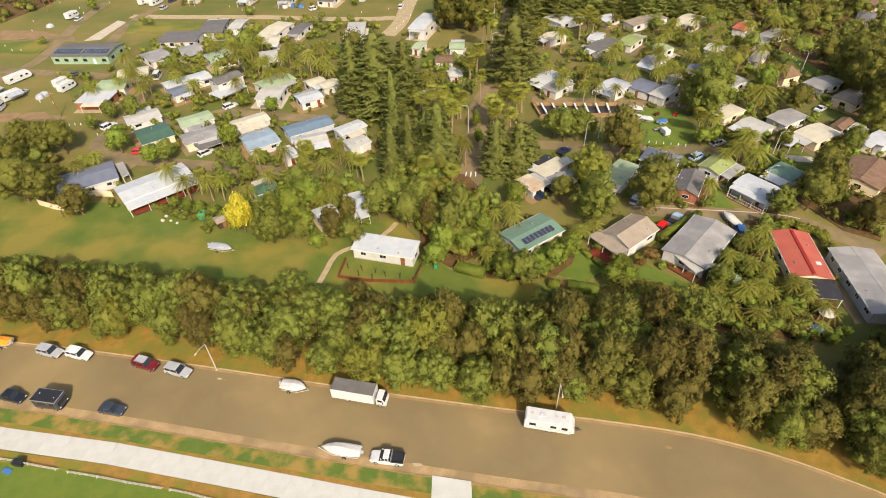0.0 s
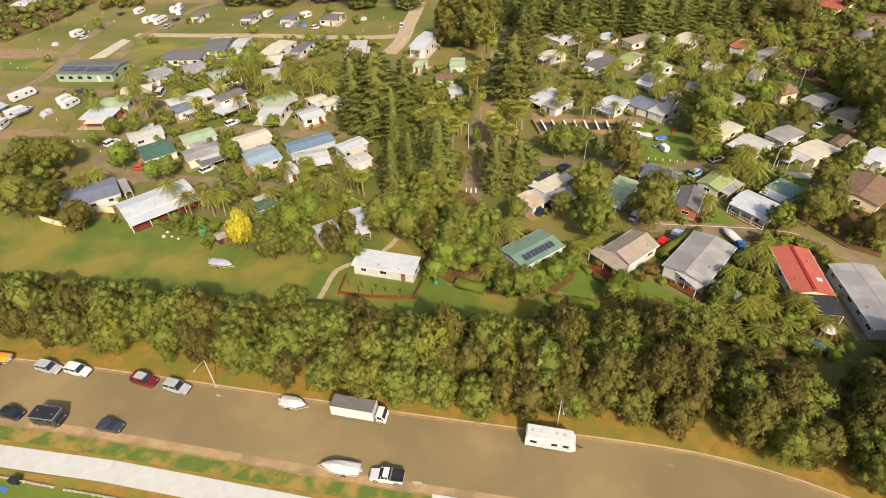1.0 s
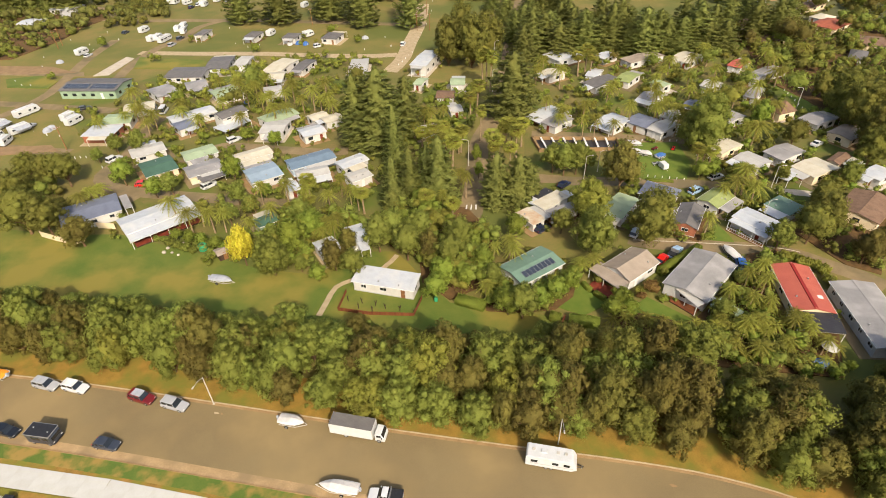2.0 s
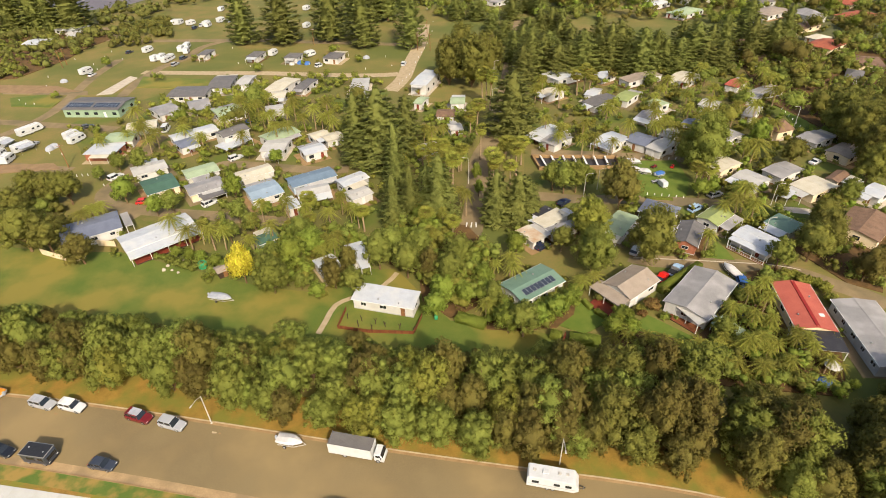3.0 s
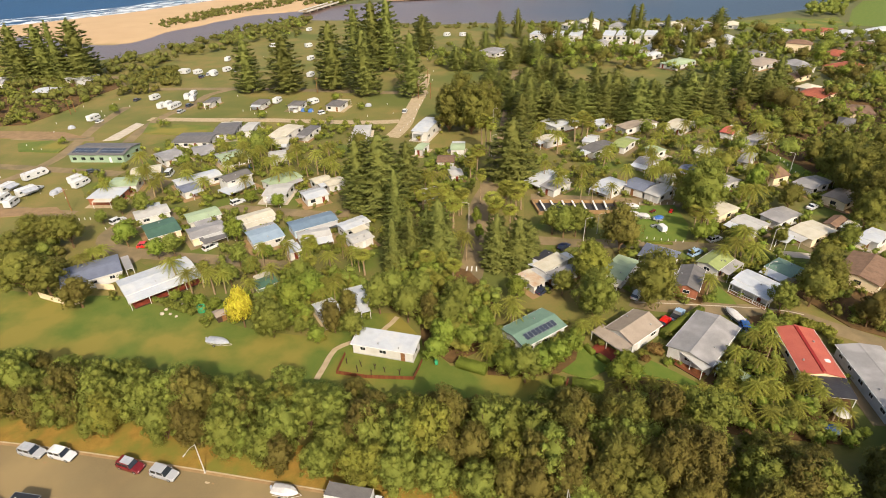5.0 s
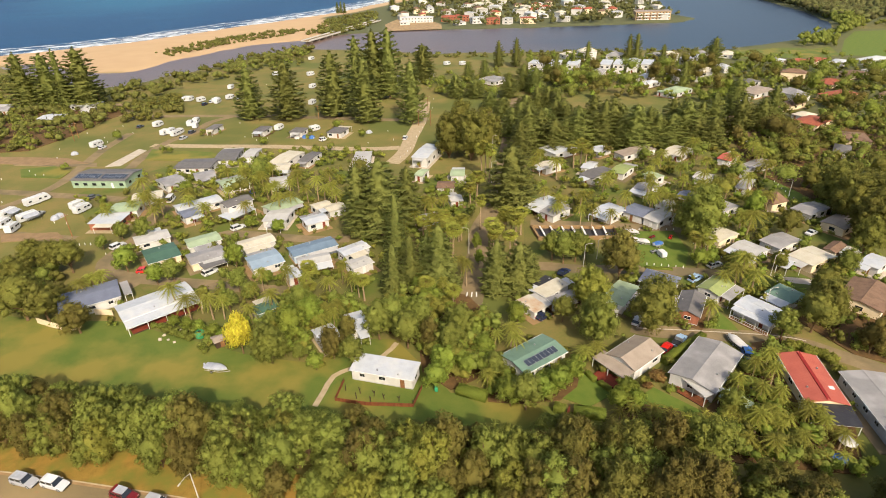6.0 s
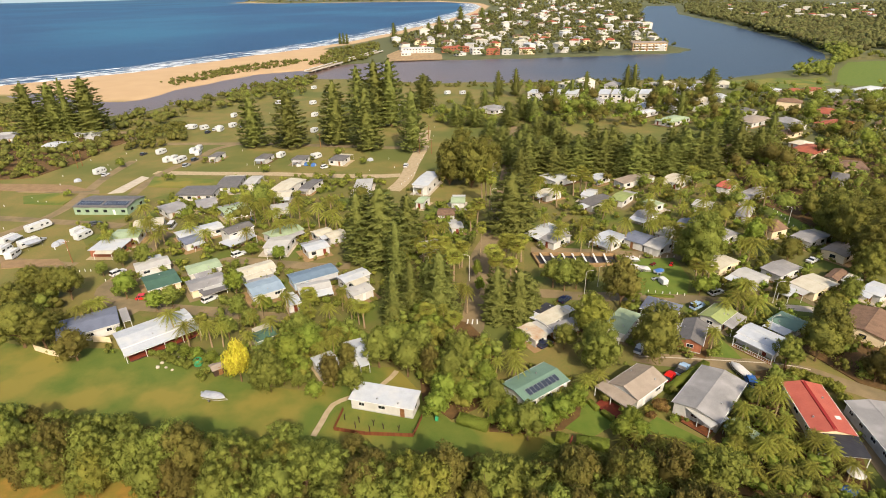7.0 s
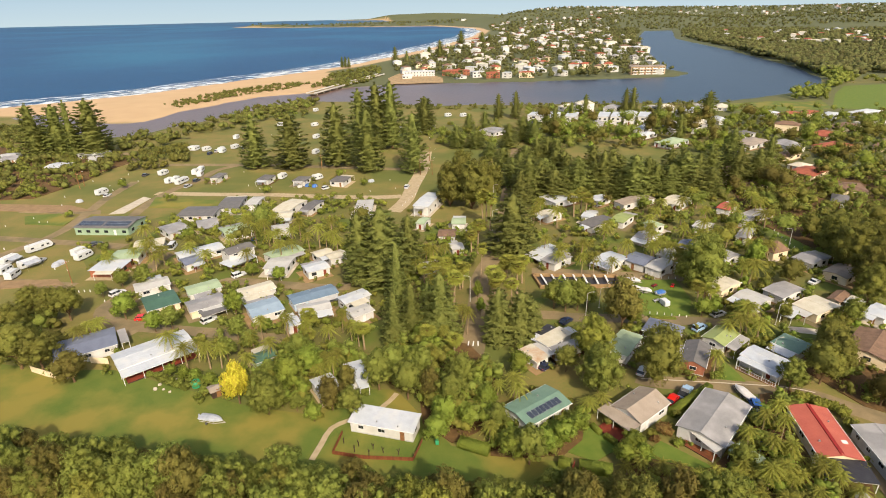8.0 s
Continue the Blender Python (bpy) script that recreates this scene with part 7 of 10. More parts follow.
plant("belt_dark", 13.6, 219.5, 1.9, None, 1.12, "dense dark green broad tree in a tall clump")
plant("belt_dark", 4.6, 223.0, 1.65, None, 1.22, "dense dark green broad tree in a tall clump")
plant("pine", 33.8, 221.4, 1.36, None, 0.58)
plant("pine_far", -97.8, 294.6, 1.70, None, 0.79)
plant("pine_far", -77.6, 292.7, 2.05, None, 0.72)
plant("pine_far", -53.7, 295.2, 1.95, None, 0.86)
plant("pine_far", -35.5, 282.2, 1.75, None, 0.92)
plant("pine_far", -12.5, 278.0, 1.50, None, 1.02)
plant("column", -12.0, 118.9, 1.16, None, 0.93)
plant("column", -7.9, 124.0, 1.08, None, 0.97)
plant("column", -0.6, 120.9, 1.70, None, 0.80)
plant("column", -3.5, 123.7, 1.19, None, 0.89)
plant("column", 13.6, 119.0, 1.48, None, 0.73)
plant("column", 19.4, 120.0, 1.71, None, 0.57)
plant("column", 22.7, 122.5, 1.09, None, 0.65)
plant("dark", -100.9, 112.5, 1.61, None, 0.85)
plant("dark", -95.2, 111.7, 1.37, None, 0.85)
plant("gum", -73.1, 117.7, 1.16)
plant("big_gum", -36.7, 93.6, 0.81, None, 1.18)
plant("gum", -19.2, 92.1, 0.88)
plant("gum", -14.4, 100.9, 1.18)
plant("gum", -11.7, 103.7, 1.11)
plant("gum", -7.9, 97.6, 1.15)
plant("gum", -5.3, 103.5, 1.11)
plant("gum", 15.2, 78.0, 1.02)
plant("gum", 74.1, 96.9, 0.96)
plant("gum", 52.5, 75.2, 0.72)
plant("gum", 10.2, 87.1, 0.77)
plant("gum", 1.5, 93.2, 1.11)
plant("gum", 3.5, 99.6, 1.16)
plant("oak", -84.9, 106.7, 1.39, None, 0.70)
plant("oak", -21.3, 100.8, 0.81)
plant("oak", -2.7, 96.0, 0.81, None, 1.30)
plant("oak", -23.6, 94.6, 1.00)
plant("bright", -33.8, 102.1, 1.47)
plant("bright", -30.8, 105.9, 1.39)
plant("bright", -1.9, 84.1, 1.09)
plant("bright", 0.0, 89.1, 1.21)
plant("bright", 12.5, 79.2, 1.15)
plant("bright", 18.1, 80.1, 1.07)
plant("bright", 22.2, 82.4, 1.01)
plant("bright", 25.9, 85.6, 0.85)
plant("bright", 34.6, 80.0, 0.93)
plant("bright", 32.4, 77.5, 0.82)
plant("bright", -26.7, 91.1, 0.78)
plant("bright", 35.9, 77.7, 0.74)
plant("bright", 4.7, 88.0, 0.93)
plant("bright", 8.5, 93.8, 0.97)
plant("palm", -92.1, 122.4, 0.97, None, 0.73)
plant("palm", -91.1, 125.1, 0.98, None, 0.73)
plant("palm", -89.4, 126.4, 0.92, None, 0.77)
plant("palm", -65.7, 115.6, 1.02, None, 0.98)
plant("palm", -60.6, 110.8, 0.98, None, 0.95)
plant("palm", -55.1, 110.5, 0.96, None, 0.97)
plant("palm", -52.5, 110.7, 0.86, None, 0.99)
plant("palm", -58.8, 113.4, 0.84, None, 1.02)
plant("palm", 8.4, 83.7, 0.75, None, 0.86)
plant("palm", 14.9, 93.9, 0.80, None, 1.07)
plant("palm", 11.1, 96.1, 0.65, None, 1.09)
plant("palm", 63.6, 84.8, 0.76, None, 1.27)
plant("palm", 60.9, 83.7, 0.67, None, 1.24)
plant("palm", 63.4, 81.6, 0.71, None, 1.18)
plant("palm", 58.4, 76.6, 0.71, None, 1.18)
plant("palm", 61.0, 76.0, 0.69, None, 1.14)
plant("palm", 54.3, 71.1, 0.78, None, 0.76)
plant("palm", 57.5, 71.6, 0.87, None, 0.77)
plant("palm", 65.0, 73.8, 0.70, None, 0.86)
plant("palm", 29.2, 91.2, 0.82, None, 0.61)
plant("palm", 32.2, 92.1, 0.74, None, 0.77)
plant("palm", 56.2, 80.1, 0.74, None, 0.96)
plant("palm", 14.8, 97.2, 0.91, None, 0.87)
plant("tree_fern", 40.4, 74.0, 0.95, None, 0.9)
plant("tree_fern", 43.2, 72.9, 0.85, None, 1.0)
plant("tree_fern", 46.4, 72.3, 0.95, None, 1.1)
plant("tree_fern", 49.4, 71.0, 1.0, None, 1.2)
plant("tree_fern", 51.6, 66.9, 1.0, None, 1.1)
plant("tree_fern", 47.6, 68.6, 0.8, None, 0.9)
plant("tree_fern", 34.8, 75.6, 0.86)
plant("tree_fern", 38.0, 75.0, 0.96)
plant("tree_fern", 40.7, 73.9, 0.86)
plant("tree_fern", 32.1, 75.0, 0.75)
plant("tree_fern", 43.9, 72.2, 0.96)
plant("tree_fern", 48.5, 71.5, 0.97)
plant("tree_fern", 52.5, 71.8, 1.09)
plant("tree_fern", 60.8, 71.0, 1.02)
plant("tree_fern", 66.6, 70.9, 0.94)
plant("fan", -2.9, 105.5, 0.96, None, 0.85)
plant("fan", -34.4, 125.1, 1.12, None, 0.68)
plant("fan", -33.0, 117.2, 1.00, None, 0.59)
plant("lime", 64.4, 74.1, 0.99)
plant("lime", 74.1, 93.6, 1.23)
plant("lime", 77.2, 91.5, 1.23)
plant("lime", 79.8, 88.7, 1.23)
plant("lime", 79.4, 85.3, 1.11)
plant("lime", -26.2, 92.0, 0.80)
plant("lime", 76.4, 93.4, 1.03)
plant("lime", 79.4, 90.8, 1.03)
plant("dry", 42.4, 84.7, 1.42)
plant("dry", 40.0, 82.8, 0.84)
plant("dark", 82.0, 99.0, 1.15, None, 1.0)
plant("oak", 89.6, 91.2, 1.05)
plant("dark", 85.6, 101.5, 1.2, None, 1.1)
plant("oak", 93.6, 92.8, 1.1)
plant("dark", 89.4, 105.5, 1.0)
plant("gold", -44.0, 97.4, 2.3, None, 2.4, "tall golden yellow conifer bush at the lawn edge")
plant("big_wattle", 35.5, 111.0, 1.0, None, 1.05)
far_tree("leaf_yellow", 92.3, 168.0, 5.8, 17.5)
plant("big_gum", 33.2, 98.0, 1.0, None, 1.1)
plant("gum", 33.6, 132.5, 1.15)
plant("gum", 30.9, 134.5, 1.05)
plant("gum", 37.0, 133.2, 1.16)
plant("gum", 40.1, 134.5, 0.86)
plant("big_gum", 74.9, 143.3, 1.39, None, 1.18)
plant("big_gum", 73.0, 145.4, 0.94, None, 1.18)
plant("gum", 105.0, 122.7, 0.90)
far_tree("leaf_gum", 118.1, 176.6, 5.0, 14.1)
plant("big_dark", 47.2, 101.4, 1.16, None, 1.11)
plant("dark", 27.9, 105.9, 0.79)
plant("dark", 101.7, 144.2, 0.97)
plant("dark", 88.8, 125.3, 0.66)
plant("dark", 92.5, 112.5, 0.9)
plant("big_dark", 118.8, 159.7, 1.12, None, 1.11)
plant("big_dark", 126.5, 163.3, 1.15, None, 1.11)
plant("big_dark", 125.2, 153.6, 1.30, None, 1.11)
far_tree("leaf_dark", 138.3, 165.6, 6.4, 17.0)
plant("big_dark", 121.9, 139.4, 1.31, None, 1.11)
far_tree("leaf_dark", 137.8, 171.4, 5.6, 14.9)
plant("big_dark", 116.9, 133.2, 0.93, None, 1.11)
far_tree("leaf_dark", 134.7, 175.3, 4.7, 12.5)
plant("big_dark", 134.8, 155.1, 1.20, None, 1.11)
far_tree("leaf_dark", 128.7, 177.7, 4.2, 11.2)
far_tree("leaf_dark", 152.0, 179.3, 5.5, 14.5)
plant("oak", 46.2, 123.3, 1.68)
plant("bright", 17.3, 104.9, 1.05)
plant("bright", 68.9, 128.1, 0.99)
plant("bright", 72.2, 128.7, 0.87)
plant("bright", 98.6, 157.6, 1.13, None, 1.40)
plant("bright", 49.2, 124.5, 0.87)
plant("bright", 78.9, 127.0, 0.95)
plant("palm", 60.7, 103.2, 0.75, None, 1.14)
plant("palm", 72.0, 134.0, 0.91, None, 0.94)
plant("palm", 89.9, 144.4, 1.37, None, 0.84)
plant("palm", 76.7, 120.2, 1.34, None, 0.85)
plant("palm", 73.6, 117.4, 1.16, None, 0.80)
plant("palm", 76.9, 115.4, 1.16, None, 0.74)
plant("palm", 70.2, 117.4, 0.84, None, 0.85)
plant("palm", 105.5, 162.8, 1.05, None, 0.82)
plant("palm", 84.6, 166.5, 1.08, None, 0.93)
plant("palm", 52.2, 153.0, 0.84, None, 1.02)
plant("fan", 69.9, 133.2, 1.18, None, 0.70)
plant("fan", 72.5, 131.7, 1.10, None, 0.75)
plant("fan", 75.2, 157.8, 1.34, None, 0.62)
plant("dark", -102.7, 135.1, 1.19)
plant("dark", -107.9, 135.5, 1.09)
plant("dark", -114.8, 138.7, 1.00)
plant("dark", -110.5, 125.7, 1.17)
far_tree("leaf_dark", -31.3, 195.9, 5.5, 14.7)
far_tree("leaf_dark", -67.9, 179.1, 4.1, 11.0)
plant("palm", -109.5, 168.5, 0.94, None, 0.76)
plant("palm", -101.4, 177.1, 0.95, None, 0.90)
plant("palm", -92.6, 170.7, 1.19, None, 0.72)
plant("palm", -93.5, 166.6, 1.04, None, 0.69)
plant("palm", -75.1, 164.1, 1.11, None, 0.90)
plant("palm", -57.7, 184.1, 1.04, None, 0.82)
plant("palm", -64.9, 192.5, 0.95, None, 0.91)
plant("palm", -51.0, 189.1, 1.19, None, 0.96)
plant("palm", -42.7, 181.8, 1.14, None, 1.00)
plant("palm", -34.7, 172.8, 0.96, None, 1.04)
plant("palm", -39.2, 188.8, 0.97, None, 1.18)
plant("palm", -26.1, 125.3, 0.74, None, 1.15)
plant("palm", -23.2, 121.2, 0.77, None, 0.92)
plant("palm", -79.9, 199.5, 0.92, None, 0.93)
plant("palm", -103.6, 173.7, 0.87, None, 0.82)
plant("palm", -45.9, 180.1, 0.87, None, 0.98)
plant("palm", -40.0, 179.7, 0.93, None, 0.92)
plant("palm", 1.3, 167.6, 0.92, None, 0.93)
plant("palm", -29.9, 202.2, 0.88, None, 0.98)
far_tree("leaf_bright", -92.0, 189.0, 2.9, 7.0)
plant("bright", -87.2, 134.6, 1.36)
plant("bright", -56.7, 134.5, 1.12, None, 1.30)
plant("bright", -46.1, 125.5, 0.75)
plant("bright", -41.7, 158.1, 1.74)
plant("bright", -56.4, 161.4, 1.13)
plant("bright", -59.8, 159.7, 0.83)
plant("bright", -50.3, 155.9, 0.88)
plant("bright", -75.8, 127.6, 1.07)
plant("bright", -39.5, 160.6, 0.88)
plant("bright", -14.0, 154.3, 0.98)
plant("bright", -48.4, 134.5, 0.78)
plant("bright", -38.7, 126.1, 0.86)
plant("bright", 10.1, 140.6, 0.58, None, 1.80)
plant("bright", 10.3, 132.4, 0.56, None, 1.60)
plant("gum", -98.4, 154.8, 0.73)
plant("gum", -101.0, 148.4, 0.59)
plant("gum", -91.0, 154.5, 0.92)
far_tree("leaf_gum", -68.7, 195.4, 5.7, 16.3)
far_tree("leaf_gum", -70.9, 195.3, 4.4, 12.6)
plant("gum", -52.5, 122.8, 0.82)
plant("gum", -71.9, 128.8, 0.83)
plant("gum", -41.1, 113.8, 0.86)
plant("gum", -47.9, 117.8, 0.70)
plant("gum", -51.9, 113.6, 0.78)
plant("gum", -34.3, 113.6, 0.85)
plant("fan", 12.5, 173.4, 1.42, None, 0.91)
plant("fan", 10.2, 168.0, 1.29, None, 0.82)
plant("fan", 17.8, 197.8, 1.27, None, 1.20)
plant("fan", 16.3, 197.6, 1.27, None, 1.11)
plant("fan", 18.7, 194.4, 1.25, None, 1.22)
plant("fan", 1.1, 151.8, 1.19, None, 0.69)
plant("fan", 5.5, 147.6, 1.24, None, 0.66)
plant("fan", 2.6, 143.3, 1.13, None, 0.73)
plant("fan", -1.3, 138.9, 1.10, None, 0.75)
plant("fan", 19.7, 149.5, 1.27, None, 0.65)
plant("fan", 16.9, 142.5, 1.22, None, 0.68)
plant("fan", 21.2, 149.7, 1.18, None, 0.80)
plant("fan", 14.8, 138.0, 1.03, None, 0.80)
plant("fan", 12.3, 154.9, 0.94, None, 1.25)
plant("fan", 56.6, 210.8, 1.51, None, 0.70)
plant("fan", 53.1, 206.9, 1.48, None, 0.64)
plant("fan", 56.6, 203.6, 1.35, None, 0.78)
plant("fan", 1.2, 133.9, 1.00, None, 0.71)
plant("pine", 38.8, 232.4, 1.72, None, 0.58)
plant("pine", 45.1, 238.3, 1.44, None, 0.54)
plant("pine", 49.6, 229.2, 1.84, None, 0.37)
plant("pine", 54.6, 231.9, 1.22, None, 0.54)
plant("pine", 59.9, 231.5, 1.75, None, 0.52)
plant("pine", 68.2, 235.7, 1.66, None, 0.45)
plant("pine", 71.7, 234.6, 1.46, None, 0.68)
plant("pine", 78.5, 231.6, 1.32, None, 0.47)
plant("pine", 83.4, 228.9, 1.77, None, 0.54)
plant("pine", 91.0, 233.9, 1.29, None, 0.65)
plant("pine", 94.2, 231.2, 1.34, None, 0.52)
plant("pine", 99.8, 230.7, 1.76, None, 0.41)
plant("pine", 106.8, 233.4, 1.93, None, 0.50)
plant("pine", 110.1, 229.9, 1.85, None, 0.34)
plant("pine", 115.9, 227.1, 1.37, None, 0.49)
plant("pine", 38.6, 255.6, 1.52, None, 0.49)
plant("pine", 45.5, 246.8, 1.36, None, 0.49)
plant("pine", 54.7, 255.1, 1.19, None, 0.66)
plant("pine", 58.0, 253.0, 1.67, None, 0.47)
plant("pine", 64.0, 249.8, 1.18, None, 0.58)
plant("pine", 70.9, 250.1, 1.47, None, 0.65)
plant("pine", 78.7, 245.9, 1.59, None, 0.57)
plant("pine", 83.6, 249.0, 1.27, None, 0.56)
plant("pine", 92.2, 251.0, 1.22, None, 0.53)
plant("pine", 94.9, 243.6, 1.68, None, 0.40)
plant("pine", 104.5, 243.7, 1.49, None, 0.60)
plant("pine", 113.1, 250.2, 1.55, None, 0.51)
plant("pine", 116.0, 240.2, 1.21, None, 0.69)
plant("pine", 124.6, 247.4, 1.48, None, 0.64)
plant("pine_far", 43.9, 272.9, 1.05, None, 0.67)
plant("pine_far", 50.6, 282.1, 1.09, None, 0.73)
plant("pine_far", 56.3, 283.8, 1.10, None, 0.71)
plant("pine_far", 60.4, 277.9, 1.08, None, 0.74)
plant("pine_far", -45.7, 330.9, 1.60, None, 1.12)
plant("pine_far", -35.9, 334.3, 1.95, None, 0.98)
plant("pine_far", -27.3, 333.4, 1.85, None, 1.06)
plant("pine_far", -7.4, 381.3, 1.47, None, 0.76)
plant("pine_far", -240.0, 333.4, 1.92, None, 0.81)
plant("pine_far", -227.2, 336.3, 2.12, None, 0.71)
plant("pine_far", -203.8, 331.2, 2.36, None, 0.71)
plant("pine_far", -213.3, 326.7, 0.97, None, 1.74)
plant("pine_far", 41.9, 326.2, 1.24, None, 0.59)
plant("pine_far", 52.8, 343.2, 1.39, None, 0.57)
plant("pine_far", 58.5, 334.8, 1.20, None, 0.65)
plant("pine_far", 189.0, 391.4, 1.42, None, 0.75)
plant("pine", 134.2, 241.3, 1.58, None, 0.61)
plant("pine", 142.8, 240.6, 1.47, None, 0.60)
plant("pine_far", 145.2, 269.1, 1.23, None, 0.86)
plant("pine", 157.4, 257.8, 1.22, None, 0.78)
plant("belt_dark", 20.2, 229.6, 1.7, None, 1.22, "dense dark green broad tree in a tall clump")
plant("belt_dark", 10.4, 232.4, 1.8, None, 1.25, "dense dark green broad tree in a tall clump")
plant("column_far", 45.9, 420.8, 1.28, None, 1.04)
plant("column_far", 58.4, 419.2, 1.28, None, 1.14)
plant("column_far", 111.6, 424.0, 1.16, None, 1.00)
plant("column_far", 140.4, 420.1, 1.33, None, 1.10)
plant("column_far", 145.6, 419.4, 1.34, None, 1.14)
plant("column_far", 164.6, 416.9, 1.18, None, 0.82)
plant("column_far", 96.2, 403.2, 1.25, None, 0.80)
plant("column_far", 74.9, 357.4, 1.25, None, 1.03)
plant("column_far", 145.6, 333.1, 1.24, None, 0.97)
far_tree("leaf_gum", 123.5, 366.2, 5.6, 15.8)
far_tree("leaf_gum", 218.9, 323.8, 4.8, 13.7)
far_tree("leaf_gum", 239.2, 292.9, 3.1, 8.9)
far_tree("leaf_gum", 131.5, 254.0, 2.4, 6.8)
far_tree("leaf_gum", 265.4, 336.9, 5.3, 15.0)
far_tree("leaf_gum", 85.8, 402.6, 5.1, 14.4)
far_tree("leaf_gum", 185.6, 257.7, 3.0, 8.4)
far_tree("leaf_gum", 201.5, 381.1, 3.6, 10.1)
far_tree("leaf_gum", 128.9, 391.8, 5.1, 14.4)
far_tree("leaf_gum", 163.9, 336.2, 3.1, 8.8)
far_tree("leaf_gum", 242.6, 342.9, 3.5, 9.8)
far_tree("leaf_gum", 110.2, 324.2, 5.0, 14.1)
far_tree("leaf_gum", 185.5, 326.2, 5.0, 14.3)
far_tree("leaf_gum", 248.2, 308.6, 4.9, 13.9)
far_tree("leaf_gum", 77.5, 351.0, 4.5, 12.6)
far_tree("leaf_gum", 167.3, 309.5, 3.6, 10.3)
far_tree("leaf_gum", 148.0, 373.5, 5.8, 16.4)
far_tree("leaf_gum", 239.0, 348.5, 4.8, 13.6)
far_tree("leaf_gum", 79.7, 398.2, 5.9, 16.6)
far_tree("leaf_gum", 95.7, 381.3, 5.3, 14.9)
far_tree("leaf_gum", 89.1, 357.9, 4.6, 13.0)
far_tree("leaf_gum", 142.9, 246.5, 3.0, 8.5)
far_tree("leaf_gum", 90.5, 406.8, 3.9, 10.9)
far_tree("leaf_gum", 86.6, 390.5, 3.7, 10.5)
far_tree("leaf_gum", 161.9, 221.3, 3.7, 10.6)
far_tree("leaf_gum", 166.3, 405.9, 3.6, 10.2)
far_tree("leaf_gum", 97.7, 343.9, 4.8, 13.6)
far_tree("leaf_gum", 123.3, 349.0, 3.8, 10.8)
far_tree("leaf_gum", 162.2, 304.6, 3.2, 9.1)
far_tree("leaf_gum", 141.7, 322.3, 4.7, 13.4)
far_tree("leaf_gum", 111.2, 394.5, 5.1, 14.4)
far_tree("leaf_gum", 79.7, 358.0, 4.9, 14.0)
far_tree("leaf_gum", 184.4, 382.4, 4.8, 13.6)
far_tree("leaf_gum", 178.2, 342.9, 4.4, 12.4)
far_tree("leaf_oak", 199.5, 313.1, 3.8, 12.1)
far_tree("leaf_oak", 144.8, 276.5, 3.3, 10.2)
far_tree("leaf_oak", 176.0, 373.0, 5.5, 17.4)
far_tree("leaf_oak", 163.2, 347.9, 5.2, 16.2)
far_tree("leaf_oak", 72.8, 376.1, 5.5, 17.4)
far_tree("leaf_oak", 212.1, 278.3, 4.3, 13.7)
far_tree("leaf_oak", 217.7, 302.4, 5.0, 15.7)
far_tree("leaf_oak", 142.7, 339.6, 4.9, 15.6)
far_tree("leaf_oak", 145.8, 323.7, 4.8, 15.0)
far_tree("leaf_oak", 72.0, 343.3, 4.7, 14.9)
far_tree("leaf_oak", 89.4, 345.3, 3.3, 10.5)
far_tree("leaf_oak", 143.7, 349.5, 3.5, 11.1)
far_tree("leaf_oak", 143.6, 346.1, 4.3, 13.4)
far_tree("leaf_oak", 202.1, 268.7, 3.8, 12.1)
far_tree("leaf_oak", 122.7, 223.1, 3.8, 11.8)
far_tree("leaf_oak", 159.4, 319.2, 3.0, 9.3)
far_tree("leaf_oak", 99.3, 377.8, 5.6, 17.7)
far_tree("leaf_oak", 162.9, 238.2, 2.4, 7.6)
far_tree("leaf_oak", 205.8, 319.5, 3.9, 12.4)
far_tree("leaf_oak", 133.1, 352.7, 5.1, 15.9)
far_tree("leaf_oak", 136.5, 357.4, 4.0, 12.4)
far_tree("leaf_oak", 205.3, 347.0, 3.7, 11.8)
far_tree("leaf_oak", 181.7, 376.4, 4.3, 13.5)
far_tree("leaf_oak", 207.7, 371.1, 5.7, 17.9)
far_tree("leaf_oak", 100.8, 370.0, 4.7, 14.9)
far_tree("leaf_oak", 147.4, 383.7, 5.9, 18.6)
far_tree("leaf_oak", 157.9, 314.8, 4.4, 13.8)
far_tree("leaf_oak", 166.6, 369.3, 3.8, 11.8)
far_tree("leaf_oak", 196.5, 282.5, 3.2, 10.1)
far_tree("leaf_oak", 162.2, 398.3, 4.4, 13.9)
far_tree("leaf_oak", 99.0, 356.1, 5.0, 15.6)
far_tree("leaf_oak", 176.8, 247.7, 3.8, 12.0)
far_tree("leaf_oak", 163.8, 360.6, 3.3, 10.3)
far_tree("leaf_oak", 153.2, 259.7, 2.5, 7.9)
far_tree("leaf_dark", 85.9, 383.6, 5.3, 13.9)
far_tree("leaf_dark", 185.1, 343.2, 5.2, 13.8)
far_tree("leaf_dark", 144.7, 264.5, 3.8, 10.0)
far_tree("leaf_dark", 158.8, 388.8, 4.3, 11.4)
far_tree("leaf_dark", 170.8, 361.7, 4.1, 10.9)
far_tree("leaf_dark", 169.5, 308.9, 2.9, 7.7)
far_tree("leaf_dark", 182.1, 390.8, 4.0, 10.6)
far_tree("leaf_dark", 129.1, 246.1, 3.5, 9.3)
far_tree("leaf_dark", 68.5, 346.2, 4.4, 11.6)
far_tree("leaf_dark", 149.4, 253.6, 4.3, 11.4)
far_tree("leaf_dark", 254.8, 318.9, 5.0, 13.4)
far_tree("leaf_dark", 147.2, 374.0, 3.7, 9.9)
far_tree("leaf_dark", 182.3, 386.6, 4.0, 10.5)
far_tree("leaf_dark", 98.3, 333.0, 4.3, 11.4)
far_tree("leaf_dark", 199.1, 262.5, 3.4, 9.1)
